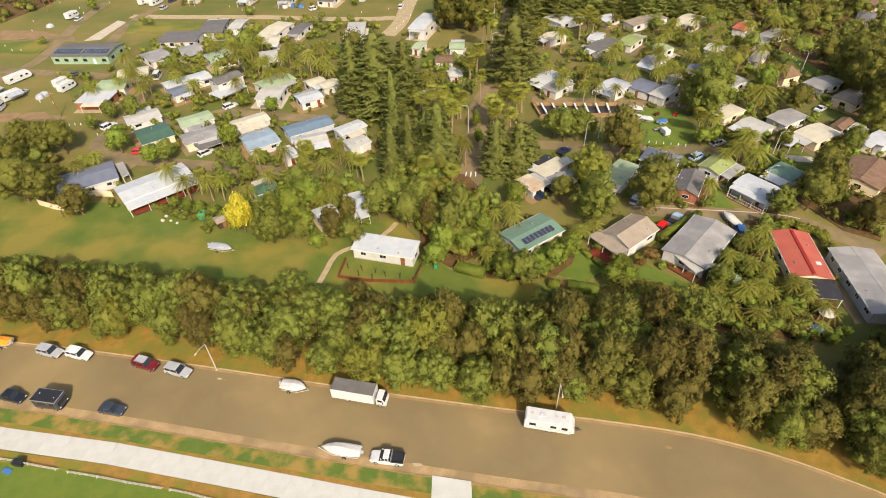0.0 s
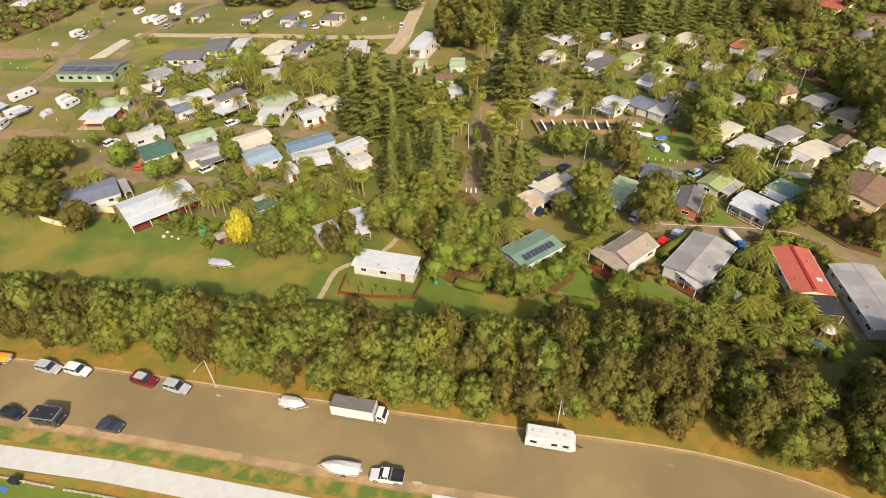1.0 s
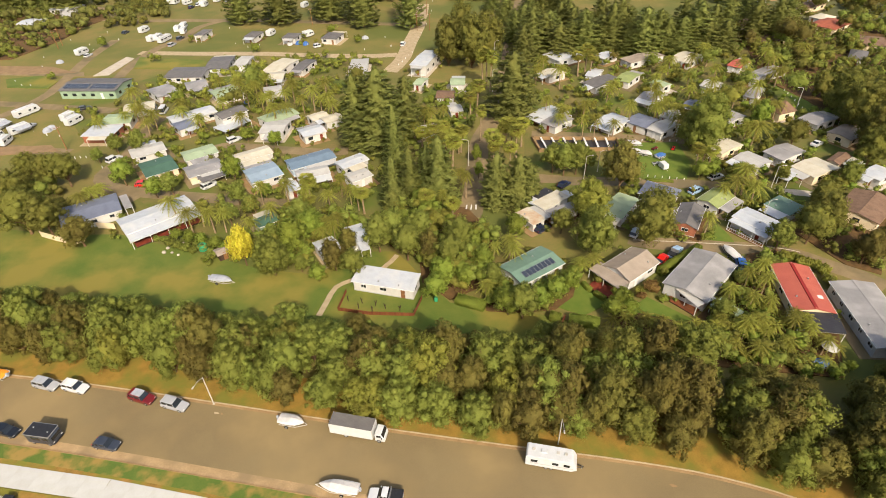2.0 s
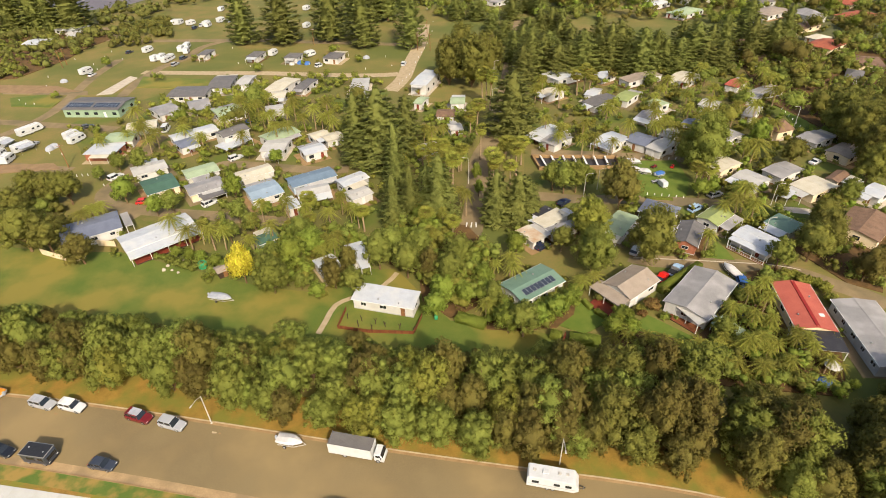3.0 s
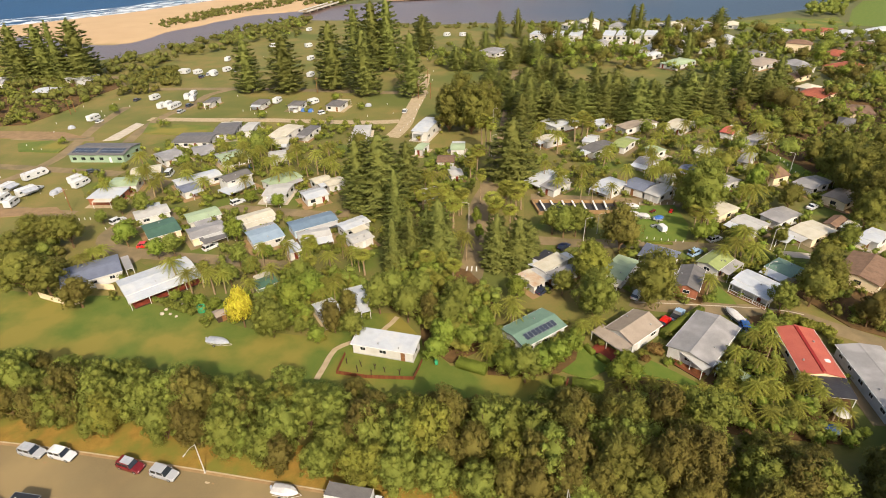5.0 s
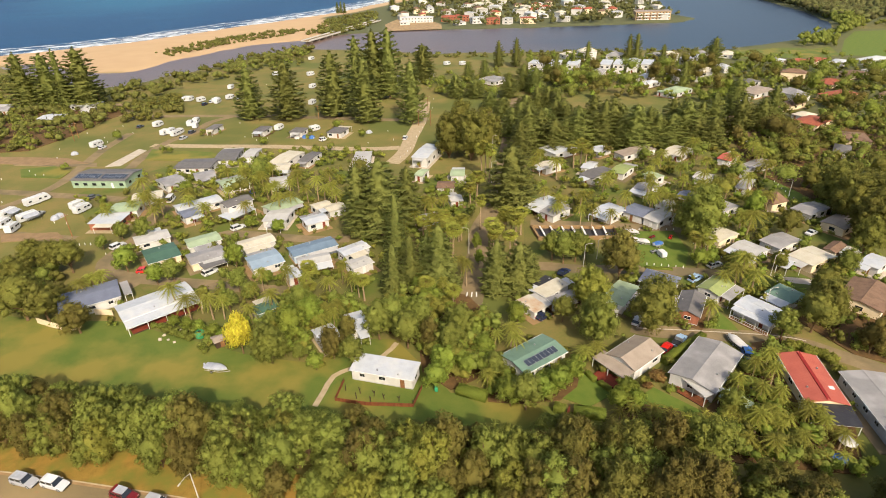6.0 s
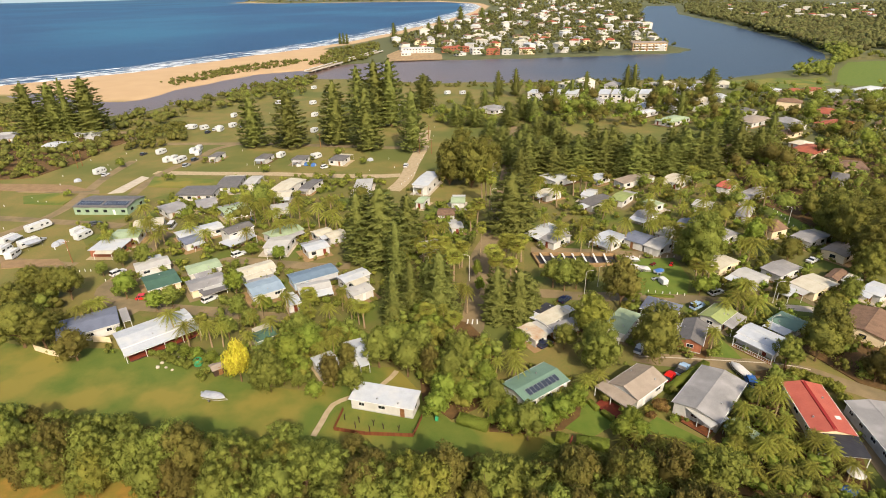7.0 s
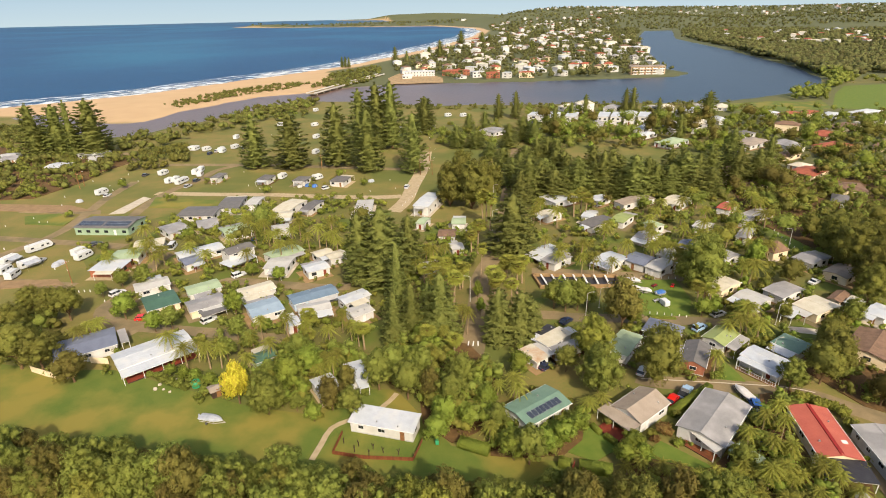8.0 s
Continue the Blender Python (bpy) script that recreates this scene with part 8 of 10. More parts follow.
far_tree("leaf_dark", 210.9, 351.6, 3.8, 10.1)
far_tree("leaf_dark", 74.8, 368.0, 3.9, 10.3)
far_tree("leaf_dark", 177.2, 286.4, 3.1, 8.3)
far_tree("leaf_dark", 185.2, 280.5, 4.9, 12.9)
far_tree("leaf_dark", 165.7, 354.5, 4.8, 12.8)
far_tree("leaf_dark", 144.9, 284.0, 2.7, 7.0)
far_tree("leaf_dark", 151.1, 365.4, 3.3, 8.6)
far_tree("leaf_dark", 169.4, 269.1, 3.0, 7.9)
far_tree("leaf_dark", 163.5, 367.5, 5.0, 13.2)
far_tree("leaf_dark", 170.5, 346.8, 4.8, 12.7)
far_tree("leaf_dark", 172.4, 383.1, 4.8, 12.6)
far_tree("leaf_dark", 167.5, 316.1, 4.4, 11.8)
far_tree("leaf_dark", 172.6, 390.9, 6.2, 16.3)
far_tree("leaf_dark", 207.0, 279.7, 5.0, 13.4)
far_tree("leaf_dark", 153.3, 351.6, 5.1, 13.6)
far_tree("leaf_dark", 161.6, 221.9, 3.7, 9.9)
far_tree("leaf_dark", 247.6, 320.2, 5.8, 15.5)
far_tree("leaf_dark", 200.9, 314.8, 3.5, 9.2)
far_tree("leaf_dark", 143.8, 241.4, 4.1, 10.9)
far_tree("leaf_bright", 84.7, 382.5, 3.2, 7.8)
far_tree("leaf_bright", 254.1, 331.0, 6.0, 14.4)
far_tree("leaf_bright", 260.9, 339.5, 5.7, 13.7)
far_tree("leaf_bright", 154.8, 349.8, 5.1, 12.3)
far_tree("leaf_bright", 200.0, 374.0, 3.5, 8.4)
far_tree("leaf_bright", 94.5, 351.6, 4.9, 11.7)
far_tree("leaf_bright", 275.1, 378.3, 3.8, 9.2)
far_tree("leaf_bright", 176.0, 283.7, 4.2, 10.0)
far_tree("leaf_bright", 168.9, 229.3, 3.3, 7.9)
far_tree("leaf_bright", 74.7, 381.1, 4.4, 10.6)
far_tree("leaf_bright", 182.1, 317.5, 3.0, 7.3)
far_tree("leaf_bright", 149.7, 295.0, 4.5, 10.7)
far_tree("leaf_bright", 151.0, 397.6, 4.4, 10.5)
far_tree("leaf_bright", 141.3, 230.2, 3.4, 8.2)
far_tree("leaf_bright", 125.4, 242.4, 2.6, 6.2)
far_tree("leaf_bright", 241.9, 357.8, 4.9, 11.7)
far_tree("leaf_bright", 145.1, 371.3, 3.7, 8.9)
far_tree("leaf_bright", 181.4, 236.8, 4.1, 9.7)
far_tree("leaf_bright", 179.1, 363.7, 3.3, 8.0)
far_tree("leaf_bright", 152.9, 359.0, 4.4, 10.6)
far_tree("leaf_bright", 79.1, 347.8, 4.4, 10.6)
far_tree("leaf_bright", 139.6, 344.7, 3.8, 9.2)
far_tree("leaf_bright", 253.0, 338.8, 3.5, 8.4)
far_tree("leaf_bright", 204.2, 255.6, 4.8, 11.4)
far_tree("leaf_bright", 201.8, 278.7, 3.9, 9.4)
far_tree("leaf_bright", 163.9, 312.3, 4.4, 10.5)
far_tree("leaf_bright", 80.1, 391.3, 4.9, 11.9)
far_tree("leaf_bright", 209.1, 309.6, 5.4, 13.0)
far_tree("leaf_bright", 138.4, 369.2, 5.7, 13.7)
far_tree("leaf_bright", 221.3, 382.2, 5.9, 14.2)
far_tree("leaf_bright", 79.9, 382.5, 5.2, 12.6)
far_tree("leaf_bright", 155.4, 368.8, 4.1, 9.9)
far_tree("leaf_bright", 110.6, 356.2, 3.5, 8.3)
far_tree("leaf_bright", 89.1, 363.4, 3.9, 9.3)
far_tree("leaf_gum", 86.4, 263.8, 3.5, 9.9)
far_tree("leaf_gum", 102.2, 179.4, 4.0, 11.3)
far_tree("leaf_gum", 92.2, 214.5, 3.5, 9.8)
far_tree("leaf_gum", 82.2, 212.0, 3.4, 9.6)
far_tree("leaf_gum", 90.4, 193.4, 3.7, 10.4)
far_tree("leaf_gum", 103.4, 208.8, 3.7, 10.5)
far_tree("leaf_gum", 62.8, 188.2, 2.6, 7.3)
far_tree("leaf_gum", 43.5, 223.7, 2.4, 6.9)
far_tree("leaf_oak", 69.8, 220.0, 2.5, 7.7)
far_tree("leaf_oak", 142.7, 224.8, 6.7, 21.0)
far_tree("leaf_oak", 138.9, 209.4, 5.3, 16.6)
far_tree("leaf_oak", 139.8, 231.9, 5.7, 17.8)
caravan(-144.6, 186.6, 62, 8.5, "long white motorhome on a park road site", False)
caravan(-138.5, 172.2, 57, 6.5, "white touring caravan with roof hatches on a grass site", True)
caravan(-147.3, 175.5, 76, 6.0, "white touring caravan with roof hatches on a grass site", True)
caravan(-123.6, 177.8, 71, 6.0, "white touring caravan with roof hatches on a grass site", False)
caravan(-158.2, 252.6, 74, 6.0, "white touring caravan with roof hatches on a grass site", False)
caravan(-143.5, 284.3, 72, 5.5, "white touring caravan with roof hatches on a grass site", False)
caravan(-131.3, 270.8, 82, 5.2, "small white caravan on a grass site", False)
caravan(-126.8, 269.4, 74, 5.2, "small white caravan on a grass site", False)
caravan(-122.8, 280.3, 97, 5.2, "small white caravan on a grass site", False)
caravan(-148.0, 339.3, 77, 5.2, "small white caravan on a grass site", False)
caravan(-140.6, 337.0, 58, 5.2, "small white caravan on a grass site", False)
caravan(-130.8, 334.5, 77, 5.2, "small white caravan on a grass site", False)
caravan(-129.0, 331.5, 83, 5.2, "small white caravan on a grass site", False)
caravan(-124.8, 341.4, 65, 5.2, "small white caravan on a grass site", False)
caravan(-133.4, 370.0, 84, 5.2, "small white caravan on a grass site", False)
caravan(-60.1, 268.7, 44, 5.2, "small white caravan on a grass site", False)
caravan(-78.4, 272.3, 72, 5.2, "small white caravan on a grass site", False)
caravan(-114.0, 410.2, 51, 5.2, "small white caravan on a grass site", False)
caravan(-88.7, 407.1, 49, 5.2, "small white caravan on a grass site", False)
caravan(-79.5, 365.7, 68, 5.2, "small white caravan on a grass site", False)
caravan(-71.5, 322.8, 71, 5.2, "small white caravan on a grass site", False)
caravan(-100.5, 471.7, 67, 5.2, "small white caravan on a grass site", False)
caravan(8.6, 433.3, 38, 5.2, "small white caravan on a grass site", False)
caravan(20.2, 431.7, 38, 5.2, "small white caravan on a grass site", False)
caravan(-150.5, 339.5, 80, 5.2, "small white caravan on a grass site", False)
car(-97.5, 149.9, 59, "suv", "white", "white wagon parked beside a lane", "")
car(-96.0, 185.1, 95, "van", "white", "white van beside cabins", "")
car(-82.5, 134.6, 11, "hatch", "red", "bright red car beside a green-roofed cabin", "")
car(-63.5, 132.7, 49, "suv", "white", "white wagon under a carport", "")
car(-64.4, 160.4, 46, "suv", "white", "white wagon outside a cabin", "")
car(23.8, 107.5, 37, "hatch", "navy", "navy car beside a cabin", "")
car(45.1, 104.6, 53, "hatch", "white", "white car beside the lane", "")
car(65.9, 122.3, 32, "suv", "pale_blue", "pale blue wagon in a driveway", "")
car(73.8, 128.8, 22, "suv", "silver", "silver wagon beside the lane", "")
car(110.3, 145.8, 30, "sedan", "white", "white sedan on a driveway", "")
car(51.7, 96.8, 47, "ute", "pale_blue", "pale blue ute beside a hedge", "")
car(48.0, 94.5, 47, "hatch", "red", "red car beside a cream house", "")
car(64.2, 92.4, 75, "suv", "blue", "blue wagon beside a grey-roofed house", "")
car(58.5, 80.8, 49, "hatch", "navy", "dark blue car under palms", "")
car(-15.0, 251.1, 81, "suv", "white", "white wagon on the park road", "")
car(-52.8, 252.4, 42, "suv", "white", "white wagon beside tents", "")
car(-121.2, 260.8, 79, "suv", "silver", "silver car beside caravans", "")
car(-152.3, 283.3, 77, "hatch", "charcoal", "dark car on grass", "")
car(32.7, 127.3, 42, "hatch", "navy", "navy car beside a cabin", "")
boat(63.6, 95.8, 104, 5.0, "canvas_white", "white boat beside a grey-roofed house")
boat(58.0, 149.0, -20, 3.4, "canvas_white", "small white covered boat on a fenced lawn")
boat(56.8, 143.9, -35, 3.2, "canvas_white", "small white covered boat on a fenced lawn")
boat(59.3, 142.6, -35, 3.2, "canvas_white", "small white covered boat on a fenced lawn")
boat(62.9, 140.9, 20, 3.2, "blue_tarp", "small blue covered dinghy on a fenced lawn")
box_trailer(61.7, 134.8, -75)
quad_bike(62.9, 146.1, 35, "paint_dark_red")
quad_bike(68.2, 145.7, 60, "paint_red")
quad_bike(60.3, 137.2, 10, "paint_silver")
tent(-66.4, 257.0, 87, "canvas_white")
tent(-62.7, 257.6, 55, "blue_tarp")
tent(-59.2, 256.4, 59, "blue_tarp")
tent(-32.9, 262.6, 6, "canvas_grey")
tent(-129.7, 172.0, 79, "canvas_grey")
tent(-129.2, 173.8, 33, "canvas_grey")
tent(-162.4, 241.6, 26, "canvas_grey")
tent(-68.4, 190.9, 20, "blue_tarp", 0.8)
bollards(56.7, 151.7, 71.1, 150.9, 8)
bollards(56.1, 130.6, 65.1, 128.3, 6)
bollards(121.4, 186.6, 119.5, 171.2, 6)
bollards(-9.8, 253.2, -4.7, 282.7, 5)
bollards(-10.7, 240.3, -15.8, 225.1, 5)
bollards(-163.3, 215.1, -163.3, 215.1, 1)
bollards(-174.5, 211.4, -174.5, 211.4, 1)
bollards(-158.2, 187.6, -158.2, 187.6, 1)
bollards(-168.9, 220.1, -168.9, 220.1, 1)
bollards(-159.7, 214.8, -159.7, 214.8, 1)
bollards(-173.5, 249.0, -173.5, 249.0, 1)
bollards(-167.2, 236.5, -167.2, 236.5, 1)
bollards(-174.8, 274.6, -174.8, 274.6, 1)
bollards(-161.5, 265.7, -161.5, 265.7, 1)
bollards(-156.0, 258.0, -156.0, 258.0, 1)
bollards(-162.5, 285.9, -162.5, 285.9, 1)
bollards(-151.0, 272.6, -151.0, 272.6, 1)
bollards(-162.0, 277.5, -162.0, 277.5, 1)
bollards(-102.1, 286.0, -102.1, 286.0, 1)
bollards(-91.8, 260.0, -91.8, 260.0, 1)
bollards(-84.9, 254.9, -84.9, 254.9, 1)
bollards(-80.2, 257.2, -80.2, 257.2, 1)
bollards(-20.3, 249.6, -20.3, 249.6, 1)
bollards(-38.1, 266.9, -38.1, 266.9, 1)
bollards(-23.9, 263.7, -23.9, 263.7, 1)
bollards(-31.7, 246.2, -31.7, 246.2, 1)
bollards(-51.3, 239.4, -51.3, 239.4, 1)
bollards(-9.9, 320.2, -9.9, 320.2, 1)
bollards(-1.7, 326.4, -1.7, 326.4, 1)
bollards(-2.3, 306.2, -2.3, 306.2, 1)
bollards(-5.2, 357.8, -5.2, 357.8, 1)
bollards(-27.3, 360.3, -27.3, 360.3, 1)
bollards(-63.5, 382.2, -63.5, 382.2, 1)
bollards(-50.4, 354.5, -50.4, 354.5, 1)
bollards(-93.1, 376.4, -93.1, 376.4, 1)
bollards(-112.7, 378.6, -112.7, 378.6, 1)
bollards(-128.3, 179.3, -128.3, 179.3, 1)
bollards(-123.3, 167.7, -123.3, 167.7, 1)
bollards(-128.1, 168.8, -128.1, 168.8, 1)
bollards(-102.9, 150.8, -102.9, 150.8, 1)
bollards(-98.9, 145.3, -98.9, 145.3, 1)
bollards(-110.3, 151.9, -110.3, 151.9, 1)
bollards(-108.8, 152.2, -108.8, 152.2, 1)
bollards(-107.0, 152.1, -107.0, 152.1, 1)
plant("fan", -5.3, 149.2, 1.25, None, 0.62)
plant("fan", -2.0, 140.1, 1.55, None, 0.72)
plant("fan", -1.1, 150.7, 1.45, None, 0.67)
plant("fan", 2.0, 145.0, 1.35, None, 0.62)
plant("fan", 6.2, 148.3, 1.25, None, 0.72)
plant("fan", 3.4, 138.1, 1.55, None, 0.67)
plant("fan", 14.8, 144.1, 1.45, None, 0.62)
plant("fan", 15.9, 138.8, 1.35, None, 0.72)
plant("fan", 19.5, 136.9, 1.25, None, 0.67)
plant("fan", 19.5, 151.0, 1.55, None, 0.62)
plant("fan", 21.9, 143.6, 1.45, None, 0.72)
plant("fan", 24.4, 150.7, 1.35, None, 0.67)
plant("fan", -3.3, 116.0, 1.15, None, 0.62)
plant("fan", 2.5, 111.3, 1.15, None, 0.62)
plant("fan", -19.5, 117.0, 1.15, None, 0.62)
plant("fan", -34.0, 122.7, 1.15, None, 0.62)
plant("belt_dark", 74.0, 58.0, 0.80)
plant("belt_oak", 78.5, 60.0, 0.98)
plant("belt_dark", 83.0, 59.0, 0.92)
plant("belt_oak", 87.5, 61.0, 0.86)
plant("belt_dark", 76.0, 53.5, 0.80)
plant("belt_oak", 81.0, 54.5, 0.98)
plant("belt_dark", 86.0, 54.0, 0.92)
plant("belt_oak", 71.5, 53.5, 0.86)
plant("belt_dark", 91.0, 57.0, 0.80)
street_lamp(19.5, 194.0, 0, 8, 1.4)
street_lamp(8.0, 139.7, 180, 8, 1.4)
street_lamp(23.0, 225.9, 0, 8, 1.4)
street_lamp(38.6, 130.2, 0, 7, 1.4)
street_lamp(43.4, 134.6, 0, 6, 1.4)
street_lamp(76.2, 107.7, 10, 6, 1.4)
street_lamp(117.6, 171.3, 180, 7, 1.4)
street_lamp(158.7, 267.9, 0, 7, 1.4)
street_lamp(86.2, 123.5, 0, 6, 1.4)
power_pole(-196.7, 330.5, 30, 8.0)
power_pole(-174.6, 266.8, 30, 8.0)
power_pole(-174.1, 262.1, 30, 8.0)
power_pole(-116.2, 158.3, 30, 8.0)
power_pole(-61.5, 287.9, 30, 8.0)
power_pole(-9.2, 272.4, 30, 8.0)
power_pole(-3.2, 271.9, 30, 8.0)
power_pole(-4.8, 300.2, 30, 8.0)
fence([(-97.7, 111.2), (-93.0, 109.2), (-87.8, 107.4), (-85.8, 108.9)], 1.7, "cream_wall", "cream panel fence along the lawn edge", 2.4)
fence([(-85.4, 114.2), (-80.8, 113.6)], 1.7, "cream_wall", "cream panel fence along the lawn edge", 2.4)
fence([(-20.5, 87.4), (-21.5, 81.9), (-15.2, 80.4), (-6.2, 79.6)], 0.9, "rust_timber", "low rust-brown timber retaining wall", 0.5)
fence([(-4.6, 84.6), (-6.1, 79.8)], 0.9, "rust_timber", "low rust-brown timber retaining wall", 0.5)
log_post(-19.8, 84.7)
log_post(-16.8, 83.8)
log_post(-14.0, 82.9)
log_post(-17.4, 82.3)
log_post(-14.6, 81.3)
log_post(-11.9, 81.9)
log_post(-9.0, 81.2)
log_post(-6.1, 80.2)
wheelie_bin(-1.7, 83.8)
hedge(51.5, 93.8, 35, 14.1, 1.5, 1.8)
hedge(26.8, 76.0, -14, 5.8, 2.0, 1.6)
hedge(21.5, 77.4, -22, 2.2, 1.6, 1.5)
hedge(29.6, 86.2, -66, 2.7, 1.0, 1.1)
hedge(31.6, 83.3, -54, 2.7, 1.0, 1.1)
hedge(5.3, 82.3, -24, 6.1, 2.2, 1.5)
hedge(58.5, 128.1, -10, 7.0, 1.0, 0.6)
fence([(23.3, 77.2), (22.3, 75.4)], 1.6, "red_timber", "red timber garden gate fence", 0.5)
deck(32.8, 85.5, -46, 5.4, 3.3, 0.5, "red_timber", "red stained timber deck in front of a house")
deck(-66.9, 111.4, 40, 15.6, 3.0, 0.4, "red_timber", "red stained timber veranda deck")
annex(-66.9, 111.3, 40, 17.0, 3.3, 2.3, "white_metal", "white metal veranda roof along a cabin", 10, 0.3, "veranda", "trim_white", False)
deck(47.5, 80.4, -52, 6.1, 2.4, 0.3, "rust_timber", "rust-brown timber deck before a house")
deck(69.7, 102.0, -55, 8.8, 1.8, 0.14, "timber", "brown timber deck under a veranda")
annex(69.85, 102.1, -55, 9.0, 1.9, 2.72, "white_metal", "white railed veranda roof in front of a cabin", 8, 0.2, "veranda", "trim_white", True)
annex(54.2, 76.8, -58, 5.0, 3.4, 2.2, "sage_metal", "weathered green shade roof over a courtyard", 4, 0.2, "carport", "trim_white", False)
annex(78.6, 76.9, -36, 2.1, 2.6, 2.2, "black_metal", "dark shade roof beside a grey-roofed house", 4, 0.2, "carport", "trim_white", False)
solar_row(19.9, 89.6, 34, 3.33, 10.4, 8)
solar_row(-134.1, 202.9, -5, 3.73, 8.0, 9, 1.0, 1.7, 2)
solar_row(-123.7, 201.9, -5, 3.73, 8.0, 9, 1.0, 1.7, 2)
part("ridge_stripe", Form().box(0, 0, 3.55, 14.1, 0.7, 0.12, 0, 0.9), "dark_red", red_house, "dark red ridge cover")
part("skylight", Form().box(-3.1, -2.1, 3.1, 0.8, 0.9, 0.2), "trim_white", red_house)
patch("garden_bed", [(-16.9, 111.8), (-4.9, 121.1), (6.4, 118.0), (12.2, 106.1), (9.0, 88.3), (1.2, 83.9), (-4.6, 89.7), (-5.5, 98.7), (-12.2, 102.9)], 0.204, "bark_mulch", "shaded leaf litter under dense garden trees", "garden bed")
patch("garden_bed", [(8.9, 86.7), (16.3, 89.7), (24.2, 89.4), (29.4, 91.8), (26.3, 83.7), (22.2, 80.2), (14.7, 79.5), (8.3, 80.3)], 0.208, "bark_mulch", "shaded leaf litter under dense garden trees", "garden bed")
patch("garden_bed", [(32.4, 80.5), (46.5, 75.2), (59.3, 84.0), (67.2, 95.7), (74.8, 97.3), (68.6, 82.1), (64.7, 72.6), (73.9, 72.3), (68.3, 61.1), (36.0, 66.4)], 0.212, "bark_mulch", "shaded leaf litter under dense garden trees", "garden bed")
patch("garden_bed", [(81.4, 104.1), (97.3, 116.3), (116.1, 120.7), (91.8, 87.6), (86.4, 91.2)], 0.216, "bark_mulch", "shaded leaf litter under dense garden trees", "garden bed")
patch("crossing", [(6.3, 119.3), (6.6, 119.3), (6.3, 117.3), (6.0, 117.3)], 0.22, "trim_white", "white painted crossing bar on asphalt", "road marking")
patch("crossing", [(7.5, 119.3), (7.8, 119.2), (7.5, 117.2), (7.2, 117.2)], 0.224, "trim_white", "white painted crossing bar on asphalt", "road marking")
patch("crossing", [(8.6, 119.2), (8.9, 119.2), (8.8, 117.2), (8.5, 117.2)], 0.228, "trim_white", "white painted crossing bar on asphalt", "road marking")
plant("pine_far", -59.1, 863.1, 1.20, None, 1.12)
plant("pine_far", 7.7, 942.0, 1.74, None, 0.88)
plant("pine_far", 57.5, 1304.8, 2.10, None, 0.72)
plant("pine_far", -135.2, 847.3, 0.59, None, 1.31)
plant("pine_far", -130.1, 846.1, 0.59, None, 1.37)
plant("pine_far", -125.0, 844.9, 0.59, None, 1.25)
plant("pine_far", 102.4, 1288.1, 2.08, None, 0.66)
plant("pine_far", 121.5, 1321.8, 1.83, None, 0.58)
plant("pine_far", 147.1, 1180.2, 1.37, None, 0.89)
plant("pine_far", 215.6, 973.2, 0.92, None, 0.77)
plant("pine_far", -10.2, 1014.8, 1.17, None, 0.71)
plant("pine_far", 178.1, 1090.8, 1.27, None, 0.77)
plant("pine_far", -45.7, 935.4, 0.86, None, 0.89)
plant("pine_far", 277.1, 991.6, 1.19, None, 0.57)
patch("garden_bed", [(-202.2, 247.1), (-263.1, 306.2), (-282.6, 359.9), (-209.4, 352.3), (-173.6, 312.5), (-179.3, 296.3), (-179.3, 275.0), (-187.5, 248.4)], 0.232, "bark_mulch", "shaded leaf litter under dense garden trees", "garden bed")
patch("garden_bed", [(131.7, 241.5), (174.8, 266.4), (219.1, 262.4), (131.2, 138.2), (125.4, 153.3), (125.9, 170.8), (119.4, 198.4)], 0.236, "bark_mulch", "shaded leaf litter under dense garden trees", "garden bed")
ground_rail(-68.2, 44.2, -58.2, 42.1)
ground_rail(-56.7, 41.7, -41.5, 38.7)
ground_rail(-40.5, 38.5, -31.8, 36.4)
sand_bin(-64.7, 43.4)
enclosure([(28.4, 155.0), (53.6, 152.8), (52.9, 146.3), (29.4, 146.9)])
patch("yard_ground", [(-136.1, 192.6), (-113.2, 221.6), (-39.8, 238.5), (-11.1, 214.2), (10.2, 183.2), (6.9, 120.6), (-11.8, 116.4), (-46.3, 110.8), (-60.3, 109.2), (-92.1, 136.8)], 0.025, "yard", "worn earth and thin grass between the cabins", "ground")
patch("yard_ground", [(37.8, 240.6), (145.2, 269.1), (152.1, 216.1), (136.9, 152.6), (106.4, 106.3), (66.8, 105.9), (42.1, 105.9), (28.6, 109.8), (24.4, 143.9)], 0.025, "yard", "worn earth and thin grass between the cabins", "ground")
plant("palm", 100.0, 164.8, 0.83, None, 1.01)
plant("palm", 56.9, 179.1, 1.09, None, 0.89)
plant("palm", 70.9, 152.9, 0.93, None, 1.08)
plant("palm", 104.6, 173.8, 1.02, None, 1.15)
plant("palm", 39.7, 207.1, 0.90, None, 1.20)
plant("palm", 85.5, 202.2, 1.01, None, 1.10)
plant("palm", 38.7, 162.9, 0.92, None, 0.93)
plant("palm", 70.9, 175.1, 0.95, None, 1.26)
plant("palm", 72.9, 160.2, 1.03, None, 1.00)
plant("palm", 81.6, 146.5, 0.98, None, 1.00)
plant("palm", 118.2, 187.7, 1.26, None, 0.83)
plant("palm", 138.0, 210.0, 1.24, None, 0.94)
plant("palm", 46.3, 152.4, 0.82, None, 1.44)
plant("palm", 38.9, 166.6, 0.94, None, 0.85)
plant("palm", 99.5, 194.8, 0.93, None, 1.01)
plant("palm", 81.1, 152.4, 0.94, None, 1.20)
plant("palm", 97.3, 173.2, 0.93, None, 1.27)
plant("palm", 43.4, 154.7, 0.77, None, 1.26)
